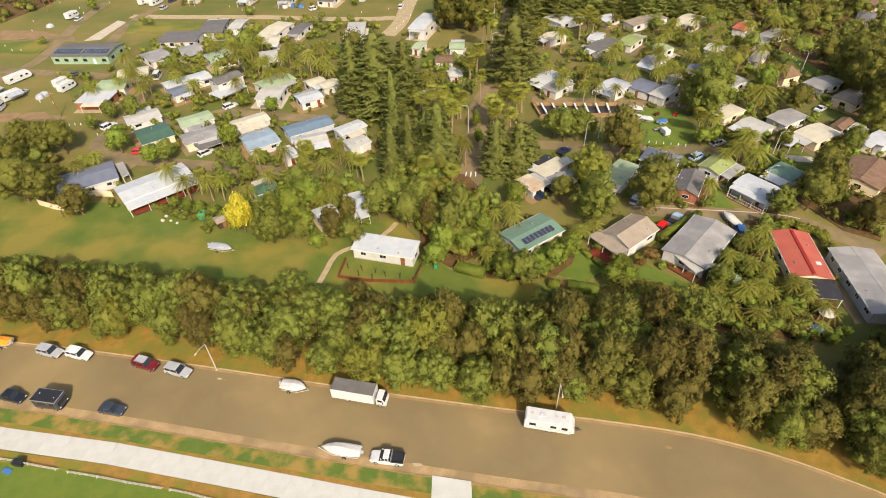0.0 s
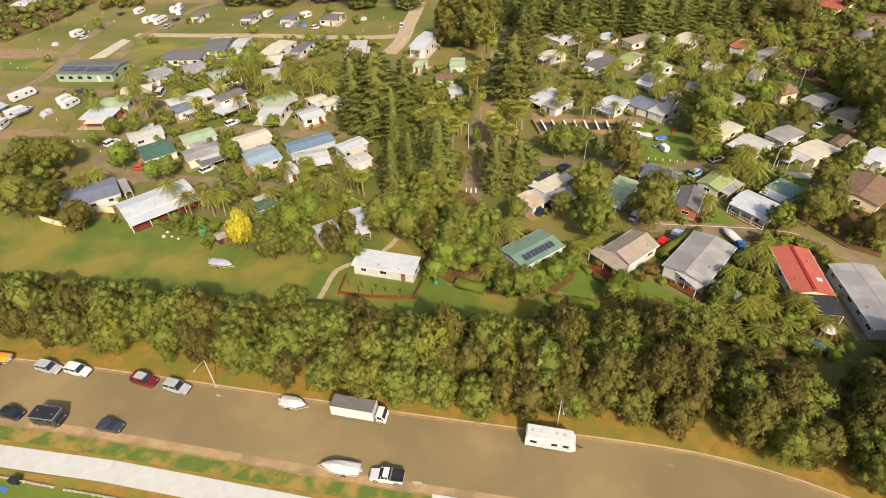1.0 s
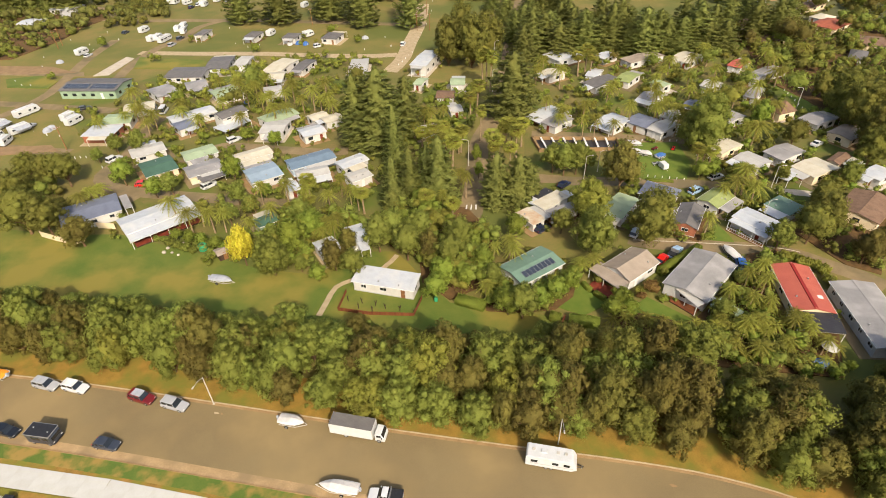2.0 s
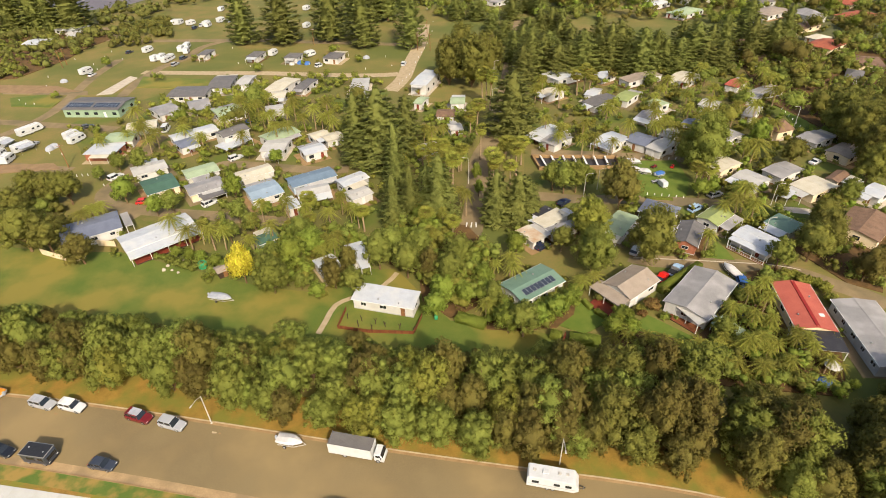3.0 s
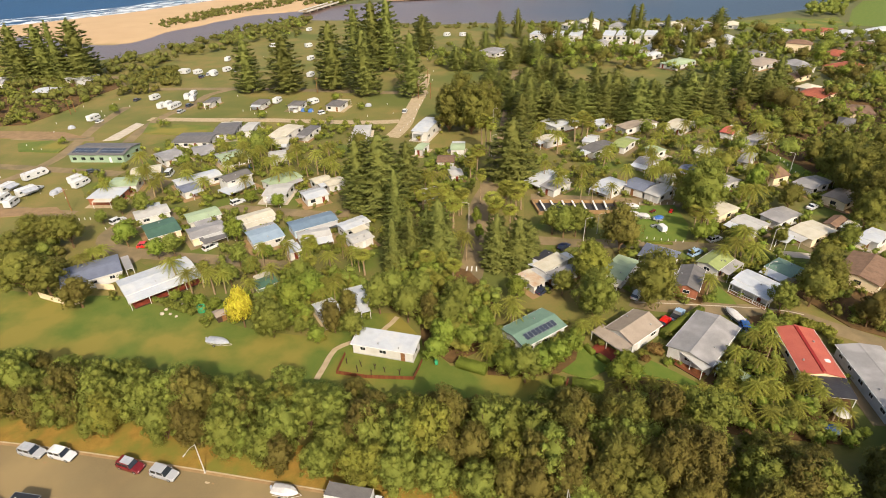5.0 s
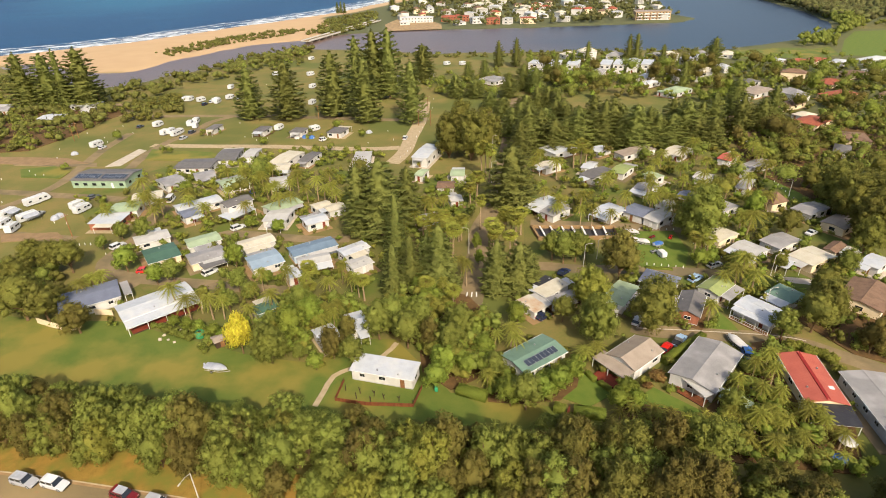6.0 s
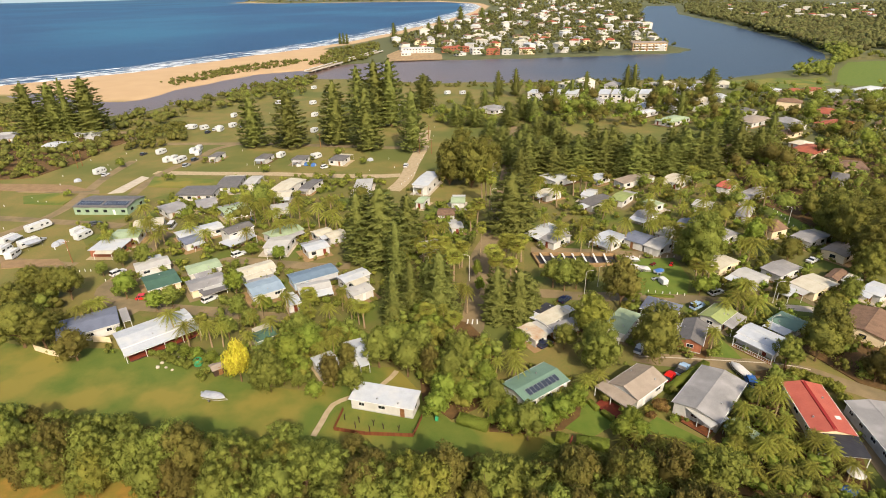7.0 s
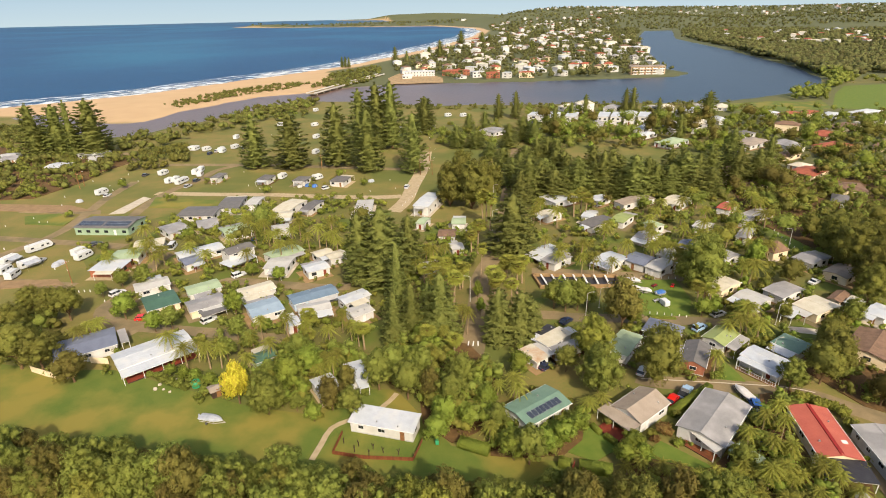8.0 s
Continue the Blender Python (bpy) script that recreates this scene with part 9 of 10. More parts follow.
plant("palm", 67.4, 162.2, 0.77, None, 1.32)
plant("palm", 68.6, 163.0, 1.03, None, 0.98)
plant("palm", 121.2, 200.4, 1.08, None, 0.90)
plant("palm", 75.8, 188.5, 0.95, None, 0.97)
plant("palm", 74.7, 152.3, 0.87, None, 1.18)
plant("palm", 102.9, 213.5, 1.09, None, 1.04)
plant("palm", 108.6, 191.0, 1.02, None, 0.90)
plant("palm", 35.3, 196.5, 1.00, None, 1.13)
plant("palm", 70.9, 164.2, 1.04, None, 1.09)
plant("palm", 36.9, 159.4, 0.85, None, 0.98)
plant("palm", 44.0, 195.0, 1.14, None, 1.02)
plant("palm", 34.4, 169.5, 0.82, None, 1.24)
plant("palm", 125.4, 211.9, 1.13, None, 0.81)
plant("palm", 86.0, 168.9, 1.02, None, 1.17)
plant("palm", 84.0, 177.7, 0.92, None, 0.96)
plant("palm", 104.1, 212.8, 1.26, None, 0.65)
plant("palm", 109.8, 196.1, 1.19, None, 0.95)
plant("palm", 91.0, 178.0, 1.00, None, 1.20)
plant("palm", 80.9, 197.3, 1.06, None, 0.80)
plant("palm", 87.8, 145.4, 0.87, None, 1.25)
plant("palm", 45.5, 164.7, 0.87, None, 1.21)
plant("palm", 59.3, 161.0, 0.88, None, 1.37)
plant("palm", 92.5, 173.2, 0.99, None, 0.85)
plant("palm", 59.4, 184.1, 1.12, None, 0.78)
plant("palm", 94.6, 205.1, 0.96, None, 1.09)
plant("palm", 126.7, 206.5, 1.28, None, 0.67)
plant("palm", 89.0, 191.5, 0.91, None, 0.88)
plant("palm", 70.2, 170.9, 0.87, None, 1.18)
plant("palm", -84.2, 172.8, 0.97, None, 0.90)
plant("palm", -105.7, 187.4, 1.15, None, 0.96)
plant("palm", -63.7, 201.9, 1.06, None, 0.76)
plant("palm", -53.1, 170.4, 1.04, None, 1.01)
plant("palm", -97.7, 173.5, 0.86, None, 1.37)
plant("palm", -63.3, 165.9, 0.97, None, 0.96)
plant("palm", -61.2, 184.8, 0.98, None, 0.81)
plant("palm", -66.3, 185.9, 0.85, None, 1.33)
plant("palm", -28.6, 184.4, 0.88, None, 1.04)
plant("palm", -27.1, 160.4, 0.96, None, 1.15)
plant("palm", -36.6, 177.4, 0.98, None, 1.15)
plant("palm", -71.2, 175.8, 0.89, None, 1.26)
plant("palm", -30.3, 173.5, 0.83, None, 1.13)
plant("palm", -58.9, 182.5, 1.11, None, 0.75)
plant("palm", -53.1, 184.9, 1.04, None, 0.88)
plant("palm", -30.3, 176.3, 1.04, None, 0.89)
plant("palm", -85.1, 176.2, 0.98, None, 1.10)
plant("palm", -98.5, 174.9, 1.08, None, 0.77)
plant("palm", -63.8, 189.7, 0.93, None, 1.21)
plant("palm", -70.0, 191.4, 1.16, None, 1.02)
plant("palm", -74.1, 199.4, 0.91, None, 0.96)
plant("palm", -50.3, 174.8, 1.06, None, 0.81)
plant("palm", -4.7, 164.2, 0.85, None, 1.22)
plant("palm", -11.9, 142.5, 0.86, None, 1.26)
plant("palm", -1.0, 125.2, 0.73, None, 1.13)
plant("palm", -2.1, 162.0, 1.01, None, 1.06)
plant("palm", -2.5, 137.2, 0.78, None, 1.06)
plant("palm", 0.5, 129.3, 0.85, None, 1.15)
plant("palm", -4.9, 123.3, 0.72, None, 1.09)
plant("palm", -2.1, 137.3, 0.88, None, 1.29)
plant("palm", 5.3, 126.2, 0.83, None, 1.06)
plant("palm", -11.9, 147.3, 0.83, None, 1.19)
plant("palm", 3.0, 146.5, 0.88, None, 1.27)
plant("palm", 6.3, 122.3, 0.72, None, 1.42)
plant("palm", 2.5, 124.4, 0.68, None, 1.48)
plant("palm", -8.0, 157.7, 0.82, None, 0.99)
plant("palm", 0.1, 130.5, 0.75, None, 1.14)
plant("palm", 0.3, 115.8, 0.60, None, 1.51)
plant("palm", -34.1, 119.9, 0.78, None, 1.16)
plant("palm", -25.2, 106.0, 0.79, None, 1.03)
plant("palm", -44.2, 106.7, 0.78, None, 1.12)
plant("palm", -24.9, 104.3, 0.65, None, 1.34)
plant("palm", -27.3, 107.2, 0.80, None, 0.91)
plant("palm", -21.0, 118.5, 0.76, None, 1.21)
plant("palm", -24.6, 107.6, 0.80, None, 1.04)
plant("palm", -46.0, 122.0, 0.75, None, 1.23)
plant("palm", -41.0, 112.0, 0.84, None, 1.10)
plant("palm", -47.0, 118.0, 0.74, None, 0.98)
plant("palm", -32.6, 104.2, 0.75, None, 1.22)
plant("palm", -27.3, 102.6, 0.65, None, 1.17)
plant("palm", -28.3, 119.1, 0.86, None, 0.93)
plant("palm", -39.2, 121.4, 0.84, None, 1.20)
annex(49.6, 80.8, -67, 5.9, 4.8, 2.6, "pale_metal", "pale grey veranda roof on white posts", 6, 0.2, "veranda", "trim_white", False)
umbrella(68.4, 66.6)
boat(65.9, 63.8, 5, 3.2, "blue_tarp", "small blue and white dinghy in a garden")
garden_tank(-55.9, 104.0)
rock(-61.0, 108.2, 0.5)
rock(-61.6, 106.7, 0.3)
rock(-59.3, 106.6, 0.4)
rock(-62.9, 103.0, 0.4)
rock(-64.5, 104.7, 0.5)
rock(-61.1, 102.0, 0.4)
rock(-52.9, 101.6, 0.6)
rock(-64.8, 103.1, 0.6)
house(-50.1, 100.9, 38, 3.4, 3.0, 1.9, 0.4, "gable", "beige_metal", "dark_timber", 235, 1, "garden_shed", "small weathered garden shed beside golden bushes")
ribbon("garden_edge", [(30.8, 73.2), (32.7, 72.1), (34.5, 70.9), (36.2, 70.2)], 0.3, 0.26, "concrete", "pale concrete garden edging", "edging")
patch("car_park", [(-203.5, 336.8), (-183.3, 337.6), (-166.1, 306.8), (-186.0, 307.5)], 0.194, "asphalt_pale", "pale dusty car park by the lagoon", "ground")
plant("pine_far", 22.6, 328.2, 1.24, None, 0.42)
plant("pine_far", 11.5, 329.3, 1.09, None, 0.62)
plant("pine_far", -8.4, 374.0, 1.65, None, 0.74)
plant("pine_far", 44.2, 278.3, 1.48, None, 0.42)
plant("pine", 47.9, 244.0, 1.60, None, 0.47)
plant("pine", 58.5, 247.5, 1.37, None, 0.55)
plant("pine_far", 33.2, 279.3, 1.21, None, 0.48)
plant("pine", 33.8, 249.6, 1.36, None, 0.52)
plant("pine_far", 29.0, 303.1, 1.01, None, 0.45)
plant("pine", 40.9, 236.2, 1.16, None, 0.61)
plant("pine_far", 21.1, 372.4, 0.87, None, 0.75)
plant("pine_far", 32.1, 376.7, 0.89, None, 0.76)
far_tree("leaf_gum", 13.7, 332.1, 4.1, 11.7)
far_tree("leaf_gum", 25.9, 336.7, 4.2, 11.9)
far_tree("leaf_gum", 30.8, 316.2, 4.0, 11.2)
far_tree("leaf_gum", 2.1, 350.8, 3.6, 10.3)
caravan(-127.5, 266.6, 74, 5.0, "small white caravan on a grass site", False)
caravan(-133.6, 269.0, 79, 5.0, "small white caravan on a grass site", False)
caravan(-126.9, 283.9, 97, 5.0, "small white caravan on a grass site", False)
caravan(-125.7, 289.3, 92, 5.0, "small white caravan on a grass site", False)
caravan(-143.4, 167.2, 87, 5.0, "small white caravan on a grass site", False)
caravan(-138.2, 163.6, 92, 5.0, "small white caravan on a grass site", False)
caravan(-126.9, 180.9, 69, 5.0, "small white caravan on a grass site", False)
car(-120.8, 270.3, 79, "suv", "charcoal", "dark wagon beside caravans", "")
car(-153.9, 249.3, 81, "hatch", "white", "white car beside a caravan", "")
car(-137.5, 175.5, 79, "suv", "silver", "silver wagon beside a long caravan", "")
car(-126.0, 189.7, 32, "hatch", "black", "black car on a grass site", "")
car(-132.9, 333.4, 79, "suv", "white", "white wagon beside caravans", "")
car(-119.9, 340.8, 72, "hatch", "silver", "silver car beside caravans", "")
car(-135.3, 327.9, 83, "suv", "navy", "navy wagon beside caravans", "")
plant("belt_wattle", -13.6, 55.4, 0.55)
plant("gum", -9.8, 64.0, 0.80)
plant("gum", -11.9, 62.8, 0.66)
far_tree("leaf_bright", -49.7, 272.1, 2.9, 7.0)
far_tree("leaf_bright", -79.8, 247.8, 2.5, 5.9)
far_tree("leaf_bright", -119.6, 238.1, 2.5, 6.1)
far_tree("leaf_bright", -152.7, 261.3, 2.8, 6.8)
far_tree("leaf_bright", -154.2, 220.4, 2.0, 4.8)
far_tree("leaf_bright", -36.6, 256.4, 2.2, 5.2)
house(-247.8, 321.2, 20, 8.8, 13.0, 2.6, 0.8, "gable", "grey_metal", "white_wall", 236, 1, "cabin", "pale cottage with grey metal roof among coastal scrub")
house(-195.1, 314.8, 25, 6.9, 13.5, 2.6, 0.8, "gable", "pale_metal", "white_wall", 237, 1, "cabin", "white cottage with pale metal roof near the lagoon")
patch("dirt_site", [(-140.5, 161.0), (-122.7, 161.4), (-118.1, 157.2), (-136.8, 155.4)], 0.203, "dirt", "bare red-brown camp site strip", "ground")
patch("dirt_site", [(-203.3, 241.7), (-163.1, 236.6), (-148.9, 228.3), (-170.2, 228.1), (-197.0, 232.5)], 0.21, "dirt", "bare red-brown camp site strip", "ground")
patch("dry_lawn", [(-174.7, 223.1), (-161.9, 226.0), (-151.1, 218.6), (-151.0, 211.1), (-168.3, 213.7)], 0.206, "lawn", "thin dry grass on a camp site", "grass")
patch("dry_lawn", [(-129.7, 245.6), (-100.2, 239.1), (-93.1, 232.6), (-100.5, 227.6), (-126.4, 231.2)], 0.21, "lawn", "thin dry grass on a camp site", "grass")
plant("bush", -64.2, 106.1, 0.89)
plant("bush", -62.1, 104.9, 0.88)
plant("bush", -59.8, 103.8, 0.96)
plant("bush", -57.7, 102.8, 0.86)
plant("bush", -53.1, 101.6, 0.93)
plant("bush", -51.5, 102.3, 0.84)
plant("bush", -66.1, 107.5, 0.80)
plant("bush", -55.9, 103.8, 0.86)
plant("bush", -49.1, 100.9, 0.74)
plant("bush", -68.2, 108.0, 0.71)
plant("bush", -58.1, 105.8, 0.87)
plant("bush", -55.0, 104.8, 0.86)
plant("bright", -63.2, 107.7, 0.59)
plant("bright", -59.5, 106.2, 0.64)
plant("bright", -56.5, 105.6, 0.58)
plant("bright", -52.5, 103.7, 0.62)
plant("bright", -50.3, 102.6, 0.50)
plant("gum", -39.8, 105.3, 0.59)
plant("gum", -34.5, 96.1, 0.52)
plant("gum", -31.1, 94.6, 0.51)
KEEP.append([(64.5, 76), (75, 74), (75, 64), (66, 66)])
house(83.6, 170.7, -43, 6.5, 8.0, 2.6, 0.8, "gable", "slate_metal", "white_wall", 238, 2, "cabin")
house(72.0, 179.4, -46, 6.2, 7.8, 2.6, 0.8, "gable", "grey_metal", "white_wall", 239, 2, "cabin")
house(96.1, 188.5, -46, 5.5, 7.4, 2.6, 0.8, "gable", "pale_metal", "white_wall", 240, 2, "cabin")
house(114.0, 195.1, -53, 6.3, 9.1, 2.6, 0.8, "gable", "grey_metal", "white_wall", 241, 2, "cabin")
plant("bright", 63.9, 62.3, 0.43)
plant("bright", 66.6, 60.9, 0.43)
plant("bright", 70.2, 62.8, 0.39)
plant("bright", 61.4, 61.2, 0.42)


# ---- far side: bridge, town, dunes and woods ----
def bridge(x0, y0, x1, y1):
    b = thing("bridge", "low concrete road bridge over the lagoon mouth", "bridge", kind="structure")
    L = math.hypot(x1 - x0, y1 - y0)
    m = pose((x0 + x1) / 2, (y0 + y1) / 2, 0, 0, 0, math.degrees(math.atan2(y1 - y0, x1 - x0)))
    part("bridge_deck", Form().box(0, 0, 1.0, L, 9.0, 0.6), "concrete", b, m=m)
    part("roadway", Form().box(0, 0, 1.6, L, 6.6, 0.03), "asphalt_pale", b, m=m)
    for s in (-1, 1):
        part("parapet", Form().box(0, s * 4.35, 1.6, L, 0.25, 0.9), "concrete_white", b, m=m)
    for i in range(int(L / 14)):
        part("pier", Form().box(-L / 2 + 7 + i * 14, 0, -4, 1.0, 7.5, 5.0), "concrete", b, m=m)


bridge(-125, 569, -69, 734)


def inside(poly, x, y):
    k = False
    for (ax, ay), (bx, by) in zip(poly, poly[1:] + poly[:1]):
        if (ay > y) != (by > y) and x < (bx - ax) * (y - ay) / (by - ay) + ax:
            k = not k
    return k


def suburb(poly, count, seed, roofs, spread=13.0, tall=0.25, detail=0):
    """Houses strewn over an area, each at a free spot."""
    rnd = random.Random(seed)
    xs, ys = [p[0] for p in poly], [p[1] for p in poly]
    protos, tops, walls = {}, {}, Form()
    made = 0
    cx = np.array([rnd.uniform(min(xs), max(xs)) for _ in range(count * 14)])
    cy = np.array([rnd.uniform(min(ys), max(ys)) for _ in range(count * 14)])
    cz = land_height(cx, cy)
    good = (depth_in(poly, cx, cy) > 0) & (cz > -0.1)
    for x, y, z in zip(cx[good].tolist(), cy[good].tolist(), cz[good].tolist()):
        if made >= count:
            break
        if not free(x, y, spread / 2):
            continue
        roof = rnd.choice(roofs)
        if detail < 0:
            a = rnd.choice((12, 102, 20, 110, 60, 150)) + rnd.uniform(-8, 8)
            L, D, h = rnd.uniform(10, 17), rnd.uniform(8, 12), rnd.choice((4.0, 5.8, 5.8, 8.0)) + 0.5
            FOOT.append((x, y, math.hypot(L, D) / 2, L, D, radians(a)))
            walls.box(x, y, z - 1.5, L, D, h + 1.5, a)
            c, q = math.cos(radians(a)), math.sin(radians(a))
            top = roof_form(L + 0.8, D + 0.8, 0, rnd.uniform(1.2, 2.2), "hip")
            tops.setdefault(roof, Form()).add([(x + vx * c - vy * q, y + vx * q + vy * c, z + h + 0.1 + vz) for vx, vy, vz in top.v], top.f)
            made += 1
            continue
        two = rnd.random() < tall
        key = (roof, two)
        rz = rnd.choice((12, 102, 20, 110, 60, 150)) + rnd.uniform(-8, 8)
        if key not in protos:
            protos[key] = house(x, y, rz, 14, 9.5, 5.6 if two else 2.8, 0.5 if roof == "white_metal" and two else 1.8, "hip", roof, "cream_wall" if roof in ("terracotta", "brown_tile") else "white_wall", seed + made, detail, "house",
                                f"suburban house with {COLOURS[roof]} roof among trees" if not two else f"two-storey house with {COLOURS[roof]} roof near the water")
            protos[key].location.z = z
        else:
            ob = copy_thing(protos[key], pose(x, y, z, 0, 0, rz))
            ob.matrix_basis = pose(x, y, z, 0, 0, rz) @ Matrix.Diagonal((rnd.uniform(0.7, 1.15), rnd.uniform(0.75, 1.15), rnd.uniform(0.9, 1.25), 1))
            FOOT.append((x, y, 8.4, 14, 9.5, radians(rz)))
        made += 1
    if walls.v:
        tagged(new("distant_houses", walls.mesh("distant_houses", "white_wall")), "walls of distant suburban houses on the slopes", "houses", kind="stuff")
        for roof, f in tops.items():
            tagged(new("distant_roofs", f.mesh("distant_roofs", roof)), f"{COLOURS[roof]} roofs of distant suburban houses", "roofs", kind="stuff")


def woods(poly, count, seed, leaf, size, radius=(3, 6), high=(5, 10), label="dense far coastal woods and garden trees", cards=40):
    """Far trees strewn over an area, clear of houses and water, as one sheet of foliage."""
    rs = np.random.RandomState(seed)
    lo, hi = np.min(poly, axis=0), np.max(poly, axis=0)
    n = count * 6
    x, y, r = rs.uniform(lo[0], hi[0], n), rs.uniform(lo[1], hi[1], n), rs.uniform(*radius, n)
    z = land_height(x, y)
    ok = (depth_in(poly, x, y) > 0) & (z > -0.15)
    for fx, fy, fr, L, D, a in FOOT:
        dx, dy = x - fx, y - fy
        ok &= (np.abs(dx * math.cos(a) + dy * math.sin(a)) > L / 2 + r * 0.6) | (np.abs(dy * math.cos(a) - dx * math.sin(a)) > D / 2 + r * 0.6)
    for keep in KEEP:
        ok &= depth_in(keep, x, y) < -r * 0.75
    for line, half in ROADS:
        for (ax, ay), (bx, by) in zip(line[::2], line[2::2]):
            if max(ax, bx) < lo[0] or min(ax, bx) > hi[0] or max(ay, by) < lo[1] or min(ay, by) > hi[1]:
                continue
            t = np.clip(((x - ax) * (bx - ax) + (y - ay) * (by - ay)) / ((bx - ax) ** 2 + (by - ay) ** 2), 0, 1)
            ok &= np.hypot(x - ax - t * (bx - ax), y - ay - t * (by - ay)) > half + r * 0.7
    k = np.flatnonzero(ok)[:count]
    h = rs.uniform(*high, n)
    if len(k):
        scrub("woods", label, np.stack([x, y, r, h, z], 1)[k], leaf, size, cards)


TOWN = [(-39.2, 672), (67.2, 660.8), (168, 663), (268.8, 672), (293.4, 700), (285.6, 761.6), (347.2, 963.2), (448, 1321.6), (481.6, 1680), (190.4, 1680), (67.2, 1321.6), (-22.4, 1041.6), (-67.2, 851.2)]
suburb(TOWN[:6] + [(330, 900), (20, 900), (-40, 800)], 46, 11, ["terracotta", "brown_tile", "white_metal", "white_metal", "cream_metal", "grey_metal", "terracotta"], 14, 0.5)
suburb(TOWN, 150, 17, ["terracotta", "white_metal", "white_metal", "cream_metal", "cream_metal", "brown_tile"], 15, 0.6, -1)
suburb([(190.4, 1680), (481.6, 1680), (627.2, 2016), (784, 2576), (336, 2800), (201.6, 2352)], 60, 12, ["white_metal", "cream_metal", "terracotta"], 18, 0.6, -1)
suburb([(582.4, 2688), (2128, 2464), (2576, 3248), (1344, 3528), (560, 3248)], 90, 13, ["white_metal", "cream_metal", "terracotta"], 20, 0.6, -1)
suburb([(582.4, 1008), (1008, 1008), (1232, 1512), (784, 1680), (627.2, 1344)], 44, 14, ["white_metal", "cream_metal", "white_metal", "terracotta"], 16, 0.4, -1)
suburb([(201.6, 224), (369.6, 212.8), (450, 350), (335, 405), (268.8, 415), (190.4, 336)], 26, 15, ["terracotta", "brown_tile", "white_metal", "grey_metal"], 15, 0.2)
suburb([(67.2, 369.6), (190.4, 336), (224, 442.4), (67.2, 453.6)], 14, 16, ["grey_metal", "white_metal", "cream_metal"], 13, 0.3)
for _x, _y, _L, _D, _h, _r, _w in ((-20, 717, 38, 12, 5.5, "white_metal", "white_wall"), (25, 717, 34, 12, 5.6, "terracotta", "brick_wall"), (67, 679, 16, 10, 6, "terracotta", "brick_wall"), (106, 677, 18, 10, 6, "terracotta", "cream_wall")):
    house(_x, _y, -4, _L, _D, _h, 1.2, "hip", _r, _w, 77, 1, "apartment_building", "")


def lakeside_flats(x, y, rz):
    """Three storeys of tan flats with white balconies facing the water."""
    b = house(x, y, rz, 40, 13, 9.0, 0.5, "flat", "beige_metal", "tan_wall", 77, 1, "apartment_building", "tan three-storey lakeside flats with white balconies")
    for k in range(3):
        for i in range(5):
            u = -15.2 + i * 7.6
            bal = part("balcony", Form().box(u, -7.2, 2.9 * k + 0.25, 5.4, 1.8, 0.2), "trim_white", b)
            part("parapet", Form().box(u, -8.05, 2.9 * k + 0.45, 5.4, 0.12, 0.9), "trim_white", bal)


lakeside_flats(249, 683, -4)
patch("sandy_bank", [(-51, 640), (8, 646), (8, 690), (-8, 735), (-30, 758), (-44, 764), (-58, 700)], 0.06, "road_dust", "bare sandy bank beside the bridge", "grass")
for _x, _y, _h in ((150, 3080, 20), (370, 3020, 26), (410, 3040, 24), (336, 2910, 18), (460, 3020, 16)):
    house(_x, _y, 5, 24, 18, _h, 0.6, "flat", "white_metal", "white_wall", int(_x), 0, "apartment_tower", "pale high-rise apartment tower above the far beach")

patch("playing_field", [(304, 431), (352, 500), (392, 547), (440, 552), (620, 560), (560, 430), (334, 416)], 0.06, "green_lawn", "bright green golf fairway by the lagoon", "grass")
patch("bank_lawn", [(205, 428), (212, 460), (245, 464), (282, 470), (300, 460), (320, 470), (304, 431), (288, 424)], 0.05, "lawn", "grassy lagoon bank", "grass")
woods(TOWN, 2100, 21, "leaf_far", 0.8, (2.8, 5.2), (6, 11), cards=40)
woods([(190.4, 1680), (481.6, 1680), (627.2, 2016), (784, 2576), (336, 2800), (201.6, 2352)], 420, 22, "leaf_far", 1.6, (5.6, 11.2), (7.8, 13.4), cards=24)
woods([(356.2, 985.6), (492.8, 1366.4), (627.2, 1814.4), (537.6, 1881.6), (448, 1680), (369.6, 1232)], 160, 23, "leaf_far", 1.4, (5.6, 10.1), (9, 14.6))
woods([(509.6, 964.3), (582.4, 1377.6), (739.2, 1792), (1344, 1545.6), (1680, 1232), (1344, 784), (784, 470.4), (627.2, 526.4), (470.4, 672)], 5200, 24, "leaf_far", 1.1, (6.5, 12), (5, 9.5), cards=14)
woods([(672, 1848), (1456, 1848), (2912, 1680), (4256, 2576), (4032, 3696), (2240, 3920), (560, 3584), (280, 3024), (694.4, 2576)], 7600, 25, "leaf_far", 2.6, (16, 30), (4.5, 9), cards=9)
woods([(1456, 896), (2912, 1008), (3024, 1680), (1568, 1680)], 1200, 26, "leaf_far", 2.2, (10.1, 20.2), (9, 16.8), cards=14)
woods([(-1075.2, 3281.6), (-784, 3091.2), (-336, 2934.4), (0, 2822.4), (168, 2912), (112, 3584), (-280, 3696), (-672, 3427.2)], 200, 27, "leaf_far", 2.2, (9, 17.9), (5.6, 10.1), cards=12)
woods([(425.6, 448), (627.2, 526.4), (784, 470.4), (728, 224), (425.6, 212.8)], 330, 28, "leaf_scrub", 0.8, (4.5, 7.8), (6.7, 12.3))
